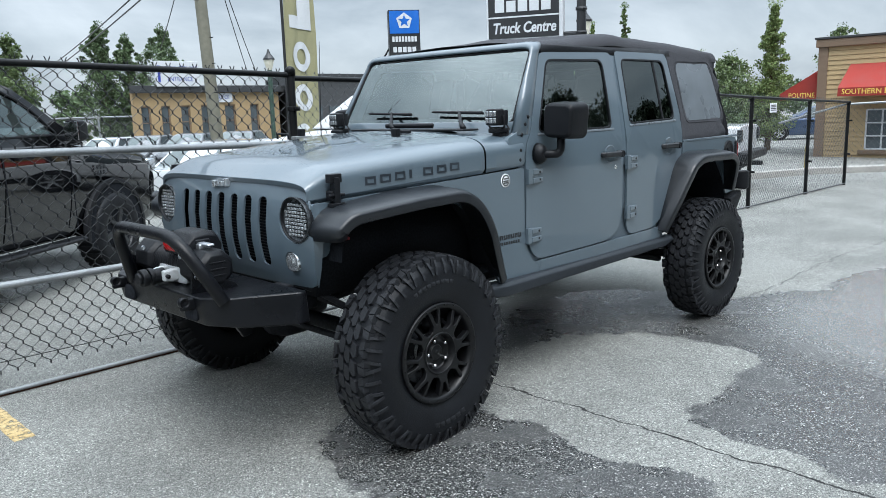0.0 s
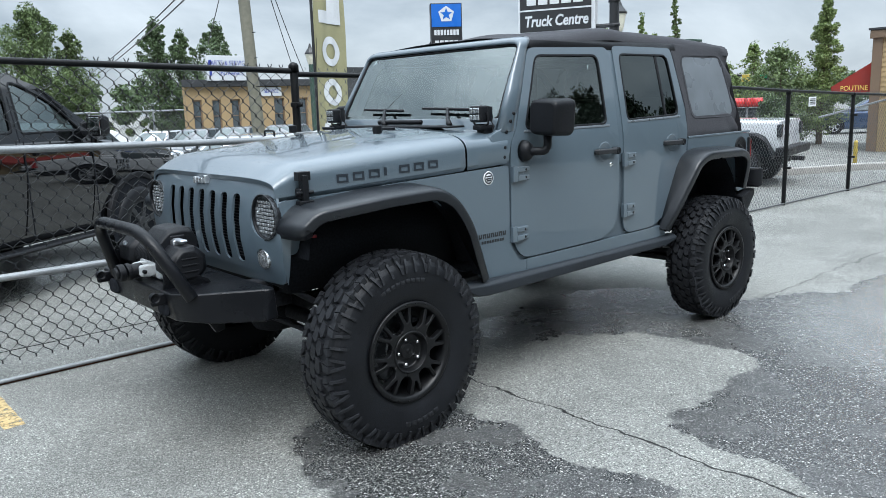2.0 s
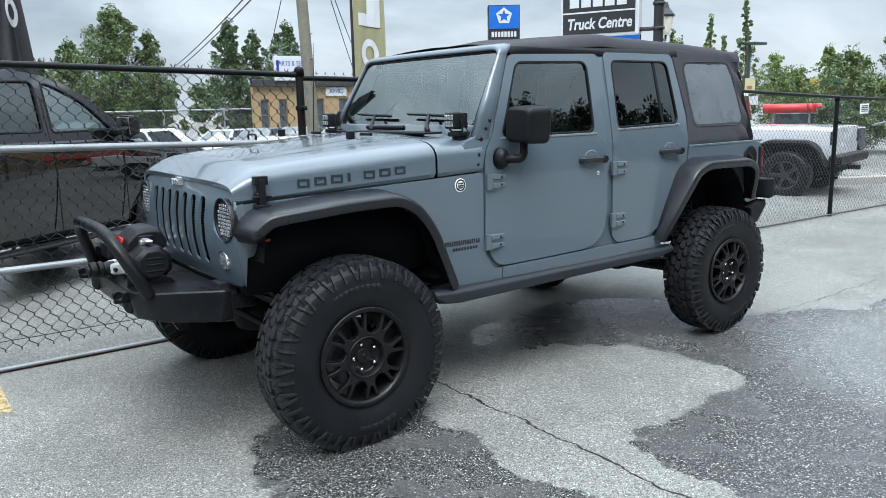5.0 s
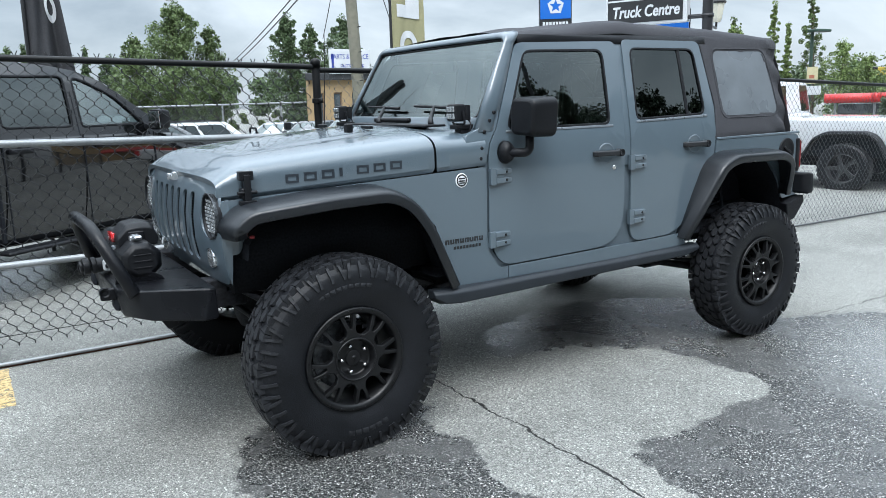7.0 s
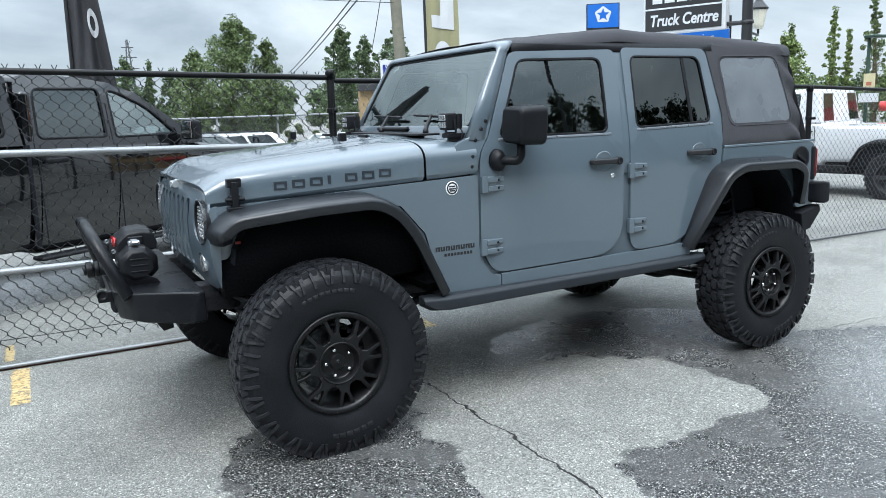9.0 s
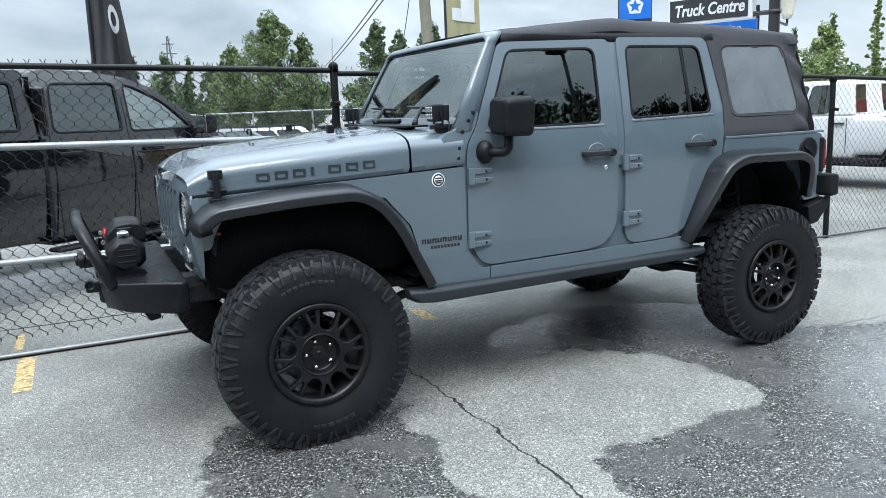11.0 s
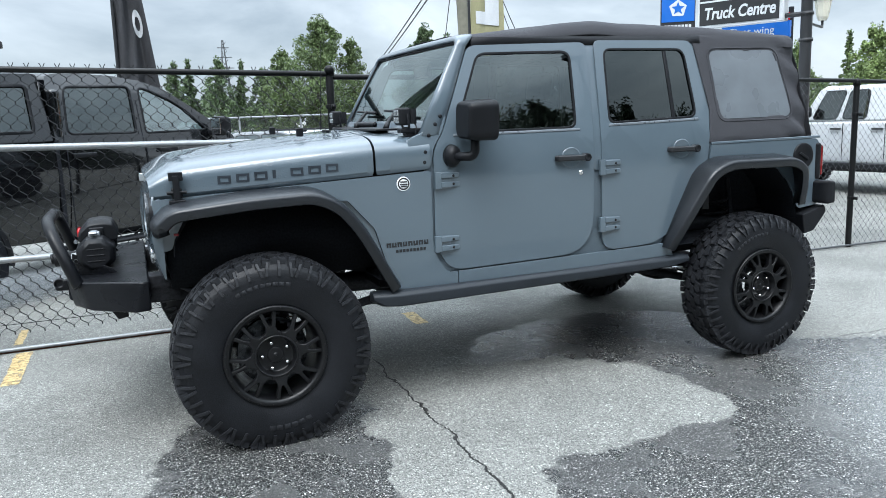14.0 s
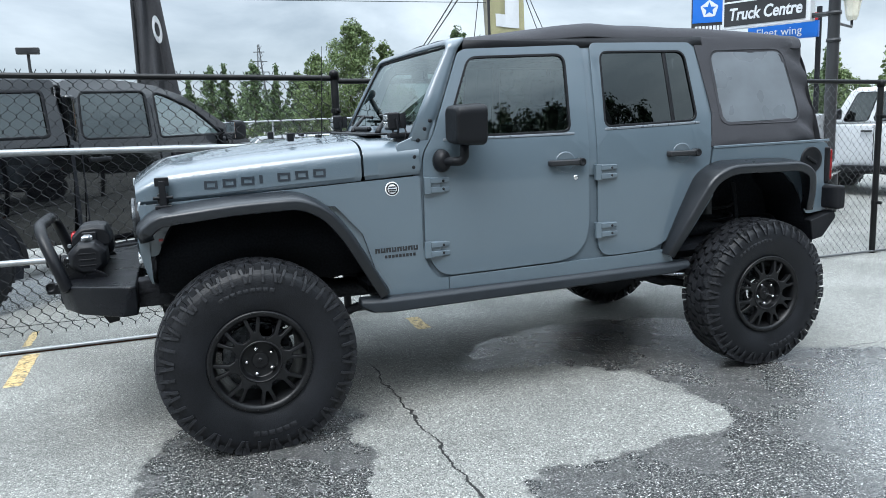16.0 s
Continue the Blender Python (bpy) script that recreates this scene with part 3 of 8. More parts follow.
def build_fence():
    left = thing("chain_link_fence", "black chain-link fence with black posts and grey pipe rails", "fence", (-1.0, FY, 0))
    bm = bmesh.new()
    chain_mesh(bm, -4.6, 0.92, 0.13, 1.90, 0.094, 0.0044, FY + 0.012, 2.035, 1.86, True)
    part("chain_link_mesh", bm, CHAIN, left, kind="stuff", smooth=False)
    for x, top in ((0.95, 1.92), (-2.6, 2.03), (-4.6, 2.09)):
        p = fence_post(left, x, top, 0.030)
        for z in (0.35, 1.05, 1.62):
            tension_band(p, x, z)
    part("top_rail", tubed([(-4.6, FY, 2.035), (0.95, FY, 1.868)], 0.0215, 12), FENCE_BLACK, left)
    mid = part("middle_rail", tubed([(-4.6, FY - 0.06, 1.495), (0.96, FY - 0.06, 1.365)], 0.024, 12), GALV, left, "grey galvanised pipe")
    part("lower_rail", tubed([(-4.6, FY - 0.06, 0.68), (0.96, FY - 0.06, 0.65)], 0.022, 12), GALV, left, "grey galvanised pipe")
    part("bottom_rail", tubed([(-4.6, FY - 0.03, 0.026), (0.96, FY - 0.03, 0.024)], 0.013, 10), GALV, left, "grey galvanised pipe near the ground")
    part("bottom_strip", boxed(-4.6, 0.96, FY - 0.025, FY + 0.02, 0.0, 0.016), RUST, left, "rust-stained strip on the asphalt")
    bm = bmesh.new()
    for z in (1.365, 1.405):
        box(bm, 0.90, 1.04, FY - 0.10, FY - 0.03, z - 0.012, z + 0.012)
    box(bm, 0.985, 1.04, FY - 0.105, FY - 0.02, 1.33, 1.39)
    part("latch_bracket", bm, GALV, left, "grey gate latch bracket", bevel=0.004)
    part("tension_wire", tubed([(-4.6, FY + 0.012, 0.20), (0.95, FY + 0.012, 0.19)], 0.0025, 5), FENCE_BLACK, left)

    right = thing("chain_link_fence", "grey chain-link fence with black posts and top rail", "fence", (7.0, FY, gz(7)))
    bm = bmesh.new()
    chain_mesh(bm, 0.98, 13.25, 0.04, 1.7, 0.080, 0.0020, FY + 0.012, 1.84, 1.46)
    part("chain_link_mesh", bm, GALV_WIRE, right, kind="stuff", smooth=False)
    tops = [(3.75, 1.80), (6.48, 1.72), (9.03, 1.61), (11.32, 1.53), (13.25, 1.47)]
    for x, top in tops:
        p = fence_post(right, x, top, 0.030)
        tension_band(p, x, top - 0.35, 0.036)
        tension_band(p, x, 0.5, 0.036)
    part("top_rail", tubed([(0.95, FY, 1.845)] + [(x, FY, z - 0.01) for x, z in tops], 0.021, 10), FENCE_BLACK, right)
    part("bottom_rail", tubed([(0.98, FY - 0.02, 0.03), (13.25, FY - 0.02, gz(13) + 0.03)], 0.012, 8), GALV_WIRE, right)
    part("brace_rail", tubed([(10.2, FY + 0.05, 1.18), (13.25, FY + 0.05, 1.42)], 0.018, 8), GALV, right)
    # the next run of fence turns off past the corner post
    side = thing("chain_link_fence", "grey chain-link fence with galvanised top rail by the tan building", "fence", (14.5, FY - 1.4, gz(14)))
    bm = bmesh.new()
    a = Vector((13.25, FY, 0))
    chain_mesh(bm, 0, 3.6, 0.05, 1.62, 0.11, 0.0024, 0, 1.46, 1.60)
    bmesh.ops.transform(bm, matrix=pose(13.25, FY, gz(13.25), 0, 0, -52), verts=bm.verts)
    part("chain_link_mesh", bm, GALV_WIRE, side, kind="stuff", smooth=False)
    d = Vector((math.cos(radians(-52)), math.sin(radians(-52)), 0))
    part("top_rail", tubed([(13.25, FY, 1.42), tuple(a + d * 3.6 + Vector((0, 0, 1.52)))], 0.021, 8), GALV, side)
    e = a + d * 3.6
    part("post", tubed([(e.x, e.y, gz(14) - 0.05), (e.x, e.y, 1.56)], 0.03, 10), FENCE_BLACK, side)
    bm = boxed(9.62, 9.86, FY - 0.035, FY - 0.028, 1.36, 1.50)
    part("notice_sign", bm, WHITE_MARK, right, "small white notice with unreadable print")
    bm = bmesh.new()
    for z in (1.47, 1.445, 1.42, 1.395):
        box(bm, 9.65, 9.83, FY - 0.039, FY - 0.036, z - 0.006, z + 0.006)
    part("notice_print", bm, DECAL_BLACK, right)


build_fence()

# ---- the lifted off-road car ----
def half_width(x, z):
    """Half width of the body shell at a place along it and a height."""
    if x < 0.9:
        w = 0.768 - (0.9 - x) * 0.072
    elif x < 1.8:
        w = 0.795 - 0.033 * (1.8 - x) ** 2
    else:
        w = 0.795 - 0.028 * min(1.0, (x - 1.8) / 0.9) ** 2
    if z > 1.34:
        w -= 0.165 * (z - 1.34) + 0.02 * (z - 1.34) ** 2
    return w - 0.055 * (z - 1.08) ** 2 * (1.0 if z < 1.34 else 0.3)


def skin(s, off=0.0):
    return lambda x, z: (x, s * (half_width(x, z) + off), z)


car = thing("off_road_car", "slate blue-grey lifted four-door off-road car with black soft top", "car", (1.48, 0, 0))
AX = (0.022, 2.968)
WZ = (0.450, 0.438)


def tyre_mesh(s, cx, cz, r=0.466, yo=0.948, yi=0.700):
    """Sidewalls, shoulders and tread carcass; s is the side of the car."""
    bm = bmesh.new()
    prof = [(0.222, yo - 0.035), (0.232, yo - 0.012), (0.25, yo - 0.012), (0.262, yo - 0.006), (0.30, yo + 0.004), (0.345, yo + 0.008), (0.385, yo + 0.004), (0.408, yo - 0.004),
            (0.414, yo - 0.008), (0.428, yo - 0.018), (r - 0.020, yo - 0.034), (r - 0.015, yo - 0.055), (r - 0.014, (yo + yi) / 2), (r - 0.015, yi + 0.055), (0.43, yi + 0.018), (0.38, yi + 0.002), (0.30, yi), (0.23, yi + 0.03)]
    lathe(bm, [(a, s * y) for a, y in prof], (cx, cz), 96)
    return bm


def tread_mesh(s, cx, cz, r=0.466, yo=0.948, yi=0.700):
    """Shoulder lugs, staggered centre blocks and the ribs on the sidewall."""
    bm = bmesh.new()

    def lug(poly, r0, r1):
        """poly: (angle, y) corners of one block."""
        lo = [bm.verts.new((cx + r0 * math.cos(a), s * y, cz + r0 * math.sin(a))) for a, y in poly]
        c = (sum(a for a, y in poly) / len(poly), sum(y for a, y in poly) / len(poly))
        hi = [bm.verts.new((cx + r1(y) * math.cos(c[0] + (a - c[0]) * 0.97), s * (c[1] + (y - c[1]) * 0.97), cz + r1(y) * math.sin(c[0] + (a - c[0]) * 0.97))) for a, y in poly]
        k = len(poly)
        bm.faces.new(hi)
        for i in range(k):
            bm.faces.new((lo[i], lo[(i + 1) % k], hi[(i + 1) % k], hi[i]))

    def halves(p, r0, r1):
        """One shoulder block cut in two by a narrow sipe."""
        g = 0.0035
        om = ((p[0][0] + p[1][0]) / 2, p[0][1])
        lug([p[0], (om[0] - g, om[1]), (p[3][0] - g, p[3][1]), p[4]], r0, r1)
        lug([(om[0] + g, om[1]), p[1], p[2], (p[3][0] + g, p[3][1])], r0, r1)

    def crown(y):
        d = abs(y - (yo + yi) / 2) / ((yo - yi) / 2)
        return r - 0.026 * max(0.0, d - 0.35) ** 2

    mid, n = (yo + yi) / 2, 36
    st = 2 * math.pi / n
    for i in range(n):
        a = i * st
        for flip in (1, -1):
            e = mid + flip * (yo - mid - 0.012)
            g = 0.5 * st if flip < 0 else 0.0
            if i % 2:
                halves([(a + g + 0.04 * st, e), (a + g + 0.90 * st, e), (a + g + 0.80 * st, mid + flip * 0.082), (a + g + 0.34 * st, mid + flip * 0.070), (a + g + 0.12 * st, mid + flip * 0.098)], r - 0.045, crown)
            else:
                halves([(a + g + 0.02 * st, e - flip * 0.009), (a + g + 0.93 * st, e - flip * 0.009), (a + g + 0.88 * st, mid + flip * 0.098), (a + g + 0.55 * st, mid + flip * 0.072), (a + g + 0.08 * st, mid + flip * 0.080)], r - 0.045, crown)
            # shoulder ribs on the sidewall, alternating wedge and bar
            yy = yo if flip > 0 else yi
            w = 0.30 if i % 2 else 0.10
            for k in ((-1, 1) if i % 2 else (0,)):
                c = a + g + 0.45 * st
                p = [(0.382, c + k * w * 0.45 * st), (0.416, c + k * w * 0.80 * st), (0.450, c + k * w * 1.1 * st)]
                ys = [yy + flip * 0.002, yy - flip * 0.006, yy - flip * 0.026]
                ring = []
                for (rr, an), y in zip(p, ys):
                    q = Vector((cx + rr * math.cos(an), s * y, cz + rr * math.sin(an)))
                    t = Vector((-math.sin(an), 0, math.cos(an))) * 0.0062
                    o = Vector((0, s * flip * 0.011, 0))
                    ring.append([q - t - o, q - t + o, q + t + o, q + t - o])
                ring_loft(bm, ring)
        for k, (y0, sh) in enumerate(((-0.056, 0.0), (-0.016, 0.45), (0.024, 0.1))):
            b = a + sh * st
            lug([(b + 0.00 * st, mid + y0), (b + 0.66 * st, mid + y0 - 0.004), (b + 0.95 * st, mid + y0 + 0.018), (b + 0.84 * st, mid + y0 + 0.036), (b + 0.20 * st, mid + y0 + 0.035)], r - 0.03, lambda y: r + 0.001)
    return bm


def wheel(s, cx, cz, roll=0.0, k=1.0, out=0.0):
    before = set(car.children_recursive)
    ty = part("tyre", tyre_mesh(s, cx, cz), RUBBER, car, "black mud-terrain tyre with chunky tread")
    part("tread", tread_mesh(s, cx, cz), RUBBER_WORN, ty, smooth=False)
    # raised print on the sidewall, as plain bars
    for base, count, w in ((90, 9, 3.6), (270, 6, 4.6)):
        bm = bmesh.new()
        for i in range(count):
            a = radians(base + (i - (count - 1) / 2) * (w + 1.3) + roll)
            h = 0.011 if count == 6 else 0.009
            ring = []
            for rr in (0.345 - h, 0.345 + h):
                ring.append([(cx + rr * math.cos(a + d), s * (0.955 + e), cz + rr * math.sin(a + d)) for d, e in ((-radians(w) / 2, -0.004), (-radians(w) / 2, 0.003), (radians(w) / 2, 0.003), (radians(w) / 2, -0.004))])
            ring_loft(bm, ring)
        part("sidewall_print", bm, RUBBER_WORN, ty)
    bm = bmesh.new()
    lathe(bm, [(0.196, s * 0.665), (0.198, s * 0.882), (0.204, s * 0.920), (0.214, s * 0.937), (0.220, s * 0.947), (0.232, s * 0.949), (0.240, s * 0.949), (0.243, s * 0.940), (0.238, s * 0.930), (0.226, s * 0.930), (0.215, s * 0.685)], (cx, cz), 72)
    rim = part("rim", bm, WHEEL_BLACK, car, "matt black alloy wheel with forked spokes")
    yf = 0.942
    for i in range(8):
        a = radians(i * 45 + roll)

        def polar(rad, lat, axis):
            """A point at a radius along an axis and aside from it, in the fork's own frame."""
            return (rad * math.cos(axis) - lat * math.sin(axis), rad * math.sin(axis) + lat * math.cos(axis))
        q8 = radians(22.5)
        right = [polar(0.117, 0.0, q8), polar(0.118, -0.017, q8), polar(0.140, -0.034, q8), polar(0.221, -0.045, q8), polar(0.222, 0.024, 0), polar(0.170, 0.013, 0), polar(0.146, 0.004, 0)]
        left = [(u, -v) for u, v in right[::-1]]
        inner = [polar(0.094, 0.0, q8 * k) for k in (-1, -0.5, 0, 0.5, 1)]

        def face(u, v, a=a):
            rad = math.hypot(u, v)
            x, z = u * math.cos(a) - v * math.sin(a), u * math.sin(a) + v * math.cos(a)
            return (cx + x, s * (yf + 0.006 * min(1, max(0, (rad - 0.10) / 0.05)) - 0.012 * max(0, (rad - 0.19) / 0.03)), cz + z)
        part("spoke", sheet(inner + right + left, [], face, 0.3, 0.030, (0, -s, 0)), WHEEL_BLACK, rim, bevel=0.0045, segs=2)
    bm = bmesh.new()
    lathe(bm, [(0.102, s * 0.890), (0.102, s * 0.943), (0.098, s * 0.948), (0.092, s * 0.946), (0.086, s * 0.915), (0.080, s * 0.902), (0.040, s * 0.902), (0.038, s * 0.914), (0.033, s * 0.918), (0.014, s * 0.918), (0.012, s * 0.924), (0.002, s * 0.924)], (cx, cz), 48)
    part("hub", bm, WHEEL_BLACK, rim)
    for i in range(5):
        a = radians(i * 72 + 100 + roll)
        bm = bmesh.new()
        x, z = cx + 0.0635 * math.cos(a), cz + 0.0635 * math.sin(a)
        lathe(bm, [(0.0115, s * 0.900), (0.0115, s * 0.924), (0.0075, s * 0.932), (0.001, s * 0.933)], (x, z), 6)
        part("lug_nut", bm, CHROME, rim, "bright wheel nut")
    bm = bmesh.new()
    for i in range(24):
        a = radians(i * 15 + 7)
        lathe(bm, [(0.0035, s * 0.947), (0.0035, s * 0.953), (0.0005, s * 0.954)], (cx + 0.232 * math.cos(a), cz + 0.232 * math.sin(a)), 6)
    part("rim_bolts", bm, WHEEL_BLACK, rim, kind="stuff")
    bm = bmesh.new()
    lathe(bm, [(0.075, s * 0.842), (0.165, s * 0.844), (0.168, s * 0.822), (0.075, s * 0.820)], (cx, cz), 40)
    disc = part("brake_disc", bm, LED_DARK, car, "dark steel brake disc")
    bm = bmesh.new()
    for i in range(5):
        a0 = radians(30 + i * 14)
        box(bm, cx + 0.13 * math.cos(a0) - 0.03, cx + 0.13 * math.cos(a0) + 0.03, min(s * 0.782, s * 0.872), max(s * 0.782, s * 0.872), cz + 0.13 * math.sin(a0) - 0.025, cz + 0.13 * math.sin(a0) + 0.025)
    part("brake_caliper", bm, DARK_METAL, disc)
    for ob in set(car.children_recursive) - before:
        for v in ob.data.vertices:
            v.co.x, v.co.z = cx + (v.co.x - cx) * k, cz + (v.co.z - cz) * k
            v.co.y += s * out


for s in (-1, 1):
    wheel(s, AX[0], WZ[0], 7, 1.01, 0.015)
    wheel(s, AX[1], WZ[1], 20, 0.94)


# --- body shell ---
def body_panel(name, outline, holes=(), off=0.0, material=None, step=0.11, thick=0.016, label="", parent=None, bevel=0.005, sides=(-1, 1)):
    made = []
    for s in sides:
        bm = sheet(outline, list(holes), skin(s, off), step, thick, (0, -s, 0))
        made.append(part(name, bm, material or PAINT, parent or car, label, bevel=bevel))
    return made


FDOOR = rounded([(0.915, 0.872), (0.99, 0.722), (1.862, 0.742), (1.865, 1.34), (1.885, 1.905), (1.170, 1.890), (0.985, 1.45), (0.922, 1.36)], [0.10, 0.16, 0.21, 0.05, 0.05, 0.05, 0.1, 0.08], 6)
FWIN = rounded([(1.045, 1.44), (1.765, 1.44), (1.775, 1.858), (1.218, 1.850)], [0.05, 0.045, 0.06, 0.05], 5)
RDOOR = rounded([(1.920, 0.738), (2.345, 0.745), (2.665, 1.075), (2.70, 1.47), (2.625, 1.915), (1.935, 1.915), (1.918, 1.36)], [0.10, 0.14, 0.26, 0.12, 0.05, 0.04, 0.05], 6)
RWIN = rounded([(1.978, 1.455), (2.605, 1.468), (2.560, 1.868), (1.992, 1.868)], [0.045, 0.06, 0.06, 0.05], 5)


def grow(loop, d):
    cx = sum(p[0] for p in loop) / len(loop)
    cz = sum(p[1] for p in loop) / len(loop)
    out = []
    k = len(loop)
    for i in range(k):
        a, b, c = Vector(loop[i - 1]), Vector(loop[i]), Vector(loop[(i + 1) % k])
        t = (c - a)
        nrm = Vector((t.y, -t.x)).normalized()
        if nrm.dot(b - Vector((cx, cz))) < 0:
            nrm = -nrm
        out.append(tuple(b + nrm * d))
    return out


BELT_GREY = mat("grey_belt_strip", (0.16, 0.18, 0.20), 0.35, 0.4, 0.1, 20)
fdoors = body_panel("front_door", FDOOR, [FWIN], 0.0, label="blue-grey painted front door")
rdoors = body_panel("rear_door", RDOOR, [RWIN], 0.0, label="blue-grey painted rear door")
for s, d in zip((-1, 1), fdoors):
    part("window_seal", sheet(grow(FWIN, 0.003), [grow(FWIN, -0.009)], skin(s, 0.002), 0.2, 0.014, (0, -s, 0)), BLACK_PLASTIC, d, bevel=0.002)
    part("window_glass", sheet(grow(FWIN, -0.006), [], skin(s, -0.007), 0.1, 0.0), TINT, d, "tinted glass", face=(0, s, 0)).visible_shadow = False
    part("belt_moulding", sheet([(1.035, 1.424), (1.785, 1.424), (1.785, 1.437), (1.040, 1.437)], [], skin(s, 0.004), 0.2, 0.006, (0, -s, 0)), BELT_GREY, d, bevel=0.003)
for s, d in zip((-1, 1), rdoors):
    part("window_seal", sheet(grow(RWIN, 0.003), [grow(RWIN, -0.009)], skin(s, 0.002), 0.2, 0.014, (0, -s, 0)), BLACK_PLASTIC, d, bevel=0.002)
    part("window_glass", sheet(grow(RWIN, -0.006), [], skin(s, -0.007), 0.1, 0.0), DARK_TINT, d, "dark privacy glass", face=(0, s, 0)).visible_shadow = False
    part("window_divider", sheet([(2.425, 1.46), (2.448, 1.46), (2.430, 1.868), (2.408, 1.868)], [], skin(s, -0.003), 0.2, 0.02, (0, -s, 0)), BLACK_PLASTIC, d)
    part("belt_moulding", sheet([(1.975, 1.438), (2.615, 1.450), (2.613, 1.464), (1.978, 1.452)], [], skin(s, 0.004), 0.2, 0.006, (0, -s, 0)), BELT_GREY, d, bevel=0.003)

# front wing, rear quarter, sills and the shell behind the doors
WING = rounded([(-0.452, 1.192), (0.903, 1.256), (0.903, 0.868), (0.928, 0.785), (0.982, 0.712), (1.036, 0.712), (1.036, 0.648), (0.70, 0.645), (0.60, 0.90), (0.46, 1.08), (0.30, 1.15), (-0.30, 1.12), (-0.35, 1.04), (-0.385, 0.95), (-0.462, 0.945)], [0.01, 0.02, 0.04, 0.05, 0.03, 0.004, 0.004, 0.02, 0.1, 0.1, 0.1, 0.06, 0.03, 0.02, 0.02], 4)
body_panel("front_wing", WING, label="blue-grey painted front wing")
QUARTER = rounded([(2.705, 1.305), (3.560, 1.300), (3.570, 0.88), (3.40, 0.86), (3.32, 1.05), (3.20, 1.15), (2.70, 1.15), (2.56, 1.05), (2.395, 0.735), (2.350, 0.735), (2.672, 1.07)], [0.02, 0.05, 0.03, 0.03, 0.1, 0.08, 0.1, 0.06, 0.01, 0.01, 0.1], 4)
body_panel("rear_quarter", QUARTER, label="blue-grey painted rear quarter panel")
SHELL = [(0.86, 0.668), (2.46, 0.690), (2.72, 1.02), (2.74, 1.33), (0.88, 1.33), (0.88, 0.9)]
body_panel("door_opening", SHELL, off=-0.018, material=PAINT_IN, bevel=0)
for s in (-1, 1):
    part("pillar", sheet([(1.84, 1.2), (1.95, 1.2), (1.968, 1.925), (1.86, 1.925)], [], skin(s, -0.008), 0.1, 0.02, (0, -s, 0)), PAINT, car)
    part("pillar", sheet([(2.62, 1.30), (2.76, 1.30), (2.70, 1.925), (2.60, 1.925)], [], skin(s, -0.010), 0.1, 0.02, (0, -s, 0)), PAINT_IN, car)
    part("roof_rail", sheet([(1.195, 1.88), (2.70, 1.90), (2.70, 1.945), (1.205, 1.935)], [], skin(s, -0.004), 0.2, 0.03, (0, -s, 0)), BLACK_PLASTIC, car)
    sill = [(1.041, 0.648), (2.43, 0.660), (2.40, 0.738), (2.34, 0.738), (1.66, 0.728), (1.041, 0.714)]
    part("sill", sheet(sill, [], skin(s, 0.0), 0.2, 0.02, (0, -s, 0)), PAINT, car, bevel=0.006)
    # rock rail
    bm = bmesh.new()
    ring = []
    for x, z0, z1, y0, y1 in ((0.555, 0.595, 0.650, 0.72, 0.790), (0.62, 0.560, 0.650, 0.72, 0.806), (0.70, 0.553, 0.647, 0.72, 0.812), (2.40, 0.580, 0.660, 0.72, 0.812), (2.53, 0.600, 0.658, 0.73, 0.80)):
        ring.append([(x, s * y0, z0), (x, s * y1, z0 + 0.018), (x, s * (y1 + 0.004), z1 - 0.02), (x, s * (y1 - 0.018), z1), (x, s * y0, z1)])
    ring_loft(bm, ring)
    part("rock_rail", bm, RAIL, car, "dark painted steel rock rail", bevel=0.008)


# --- hood and cowl ---
def hood_z(x, y):
    f = (x + 0.46) / 1.07
    hw = 0.645 + 0.100 * max(0.0, min(1.35, f))
    ze = 1.207 + 0.062 * f
    zt = 1.355 + 0.098 * min(1, max(0, f)) ** 0.8
    if f < 0.16:
        zt -= 0.062 * ((0.16 - f) / 0.16) ** 2
    t = min(1.0, abs(y) / hw)
    p = 5.2
    bulge = 0.016 * max(0.0, 1 - abs(abs(y) - 0.0) / 0.40) ** 0.5 if abs(y) < 0.40 else 0
    return ze + (zt - ze) * (1 - t ** p) ** (1 / p) + bulge * min(1, max(0, f * 2))


def crown_panel(name, x0, x1, nx, material, label, parent=None):
    bm = bmesh.new()
    rings = []
    m = 56
    for i in range(nx + 1):
        x = x0 + (x1 - x0) * i / nx
        f = (x + 0.46) / 1.07
        hw = 0.645 + 0.100 * max(0.0, min(1.35, f))
        row = []
        for j in range(m + 1):
            t = -math.cos(math.pi * j / m)
            t = math.copysign(abs(t) ** 0.8, t)
            row.append((x - (0.018 * (1 - t * t) if i == 0 and x0 < -0.4 else 0), t * hw, hood_z(x, t * hw)))
        rings.append(row)
    vs = [[bm.verts.new(p) for p in r] for r in rings]
    for a, b in zip(vs, vs[1:]):
        for j in range(m):
            bm.faces.new((a[j], a[j + 1], b[j + 1], b[j]))
    # a turned-down edge all round
    low = {}
    for i, r in enumerate(vs):
        for j, v in enumerate(r):
            if i in (0, nx) or j in (0, m):
                low[v] = bm.verts.new(v.co + Vector((0.008 if i == 0 else -0.003 if i == nx else 0, -0.014 * (1 if v.co.y > 0 else -1) if j in (0, m) else 0, -0.022)))
    for e in [e for e in bm.edges if len(e.link_faces) == 1]:
        a, b = e.verts
        if a in low and b in low:
            bm.faces.new((a, b, low[b], low[a]))
    return part(name, bm, material, parent or car, label, bevel=0.006)


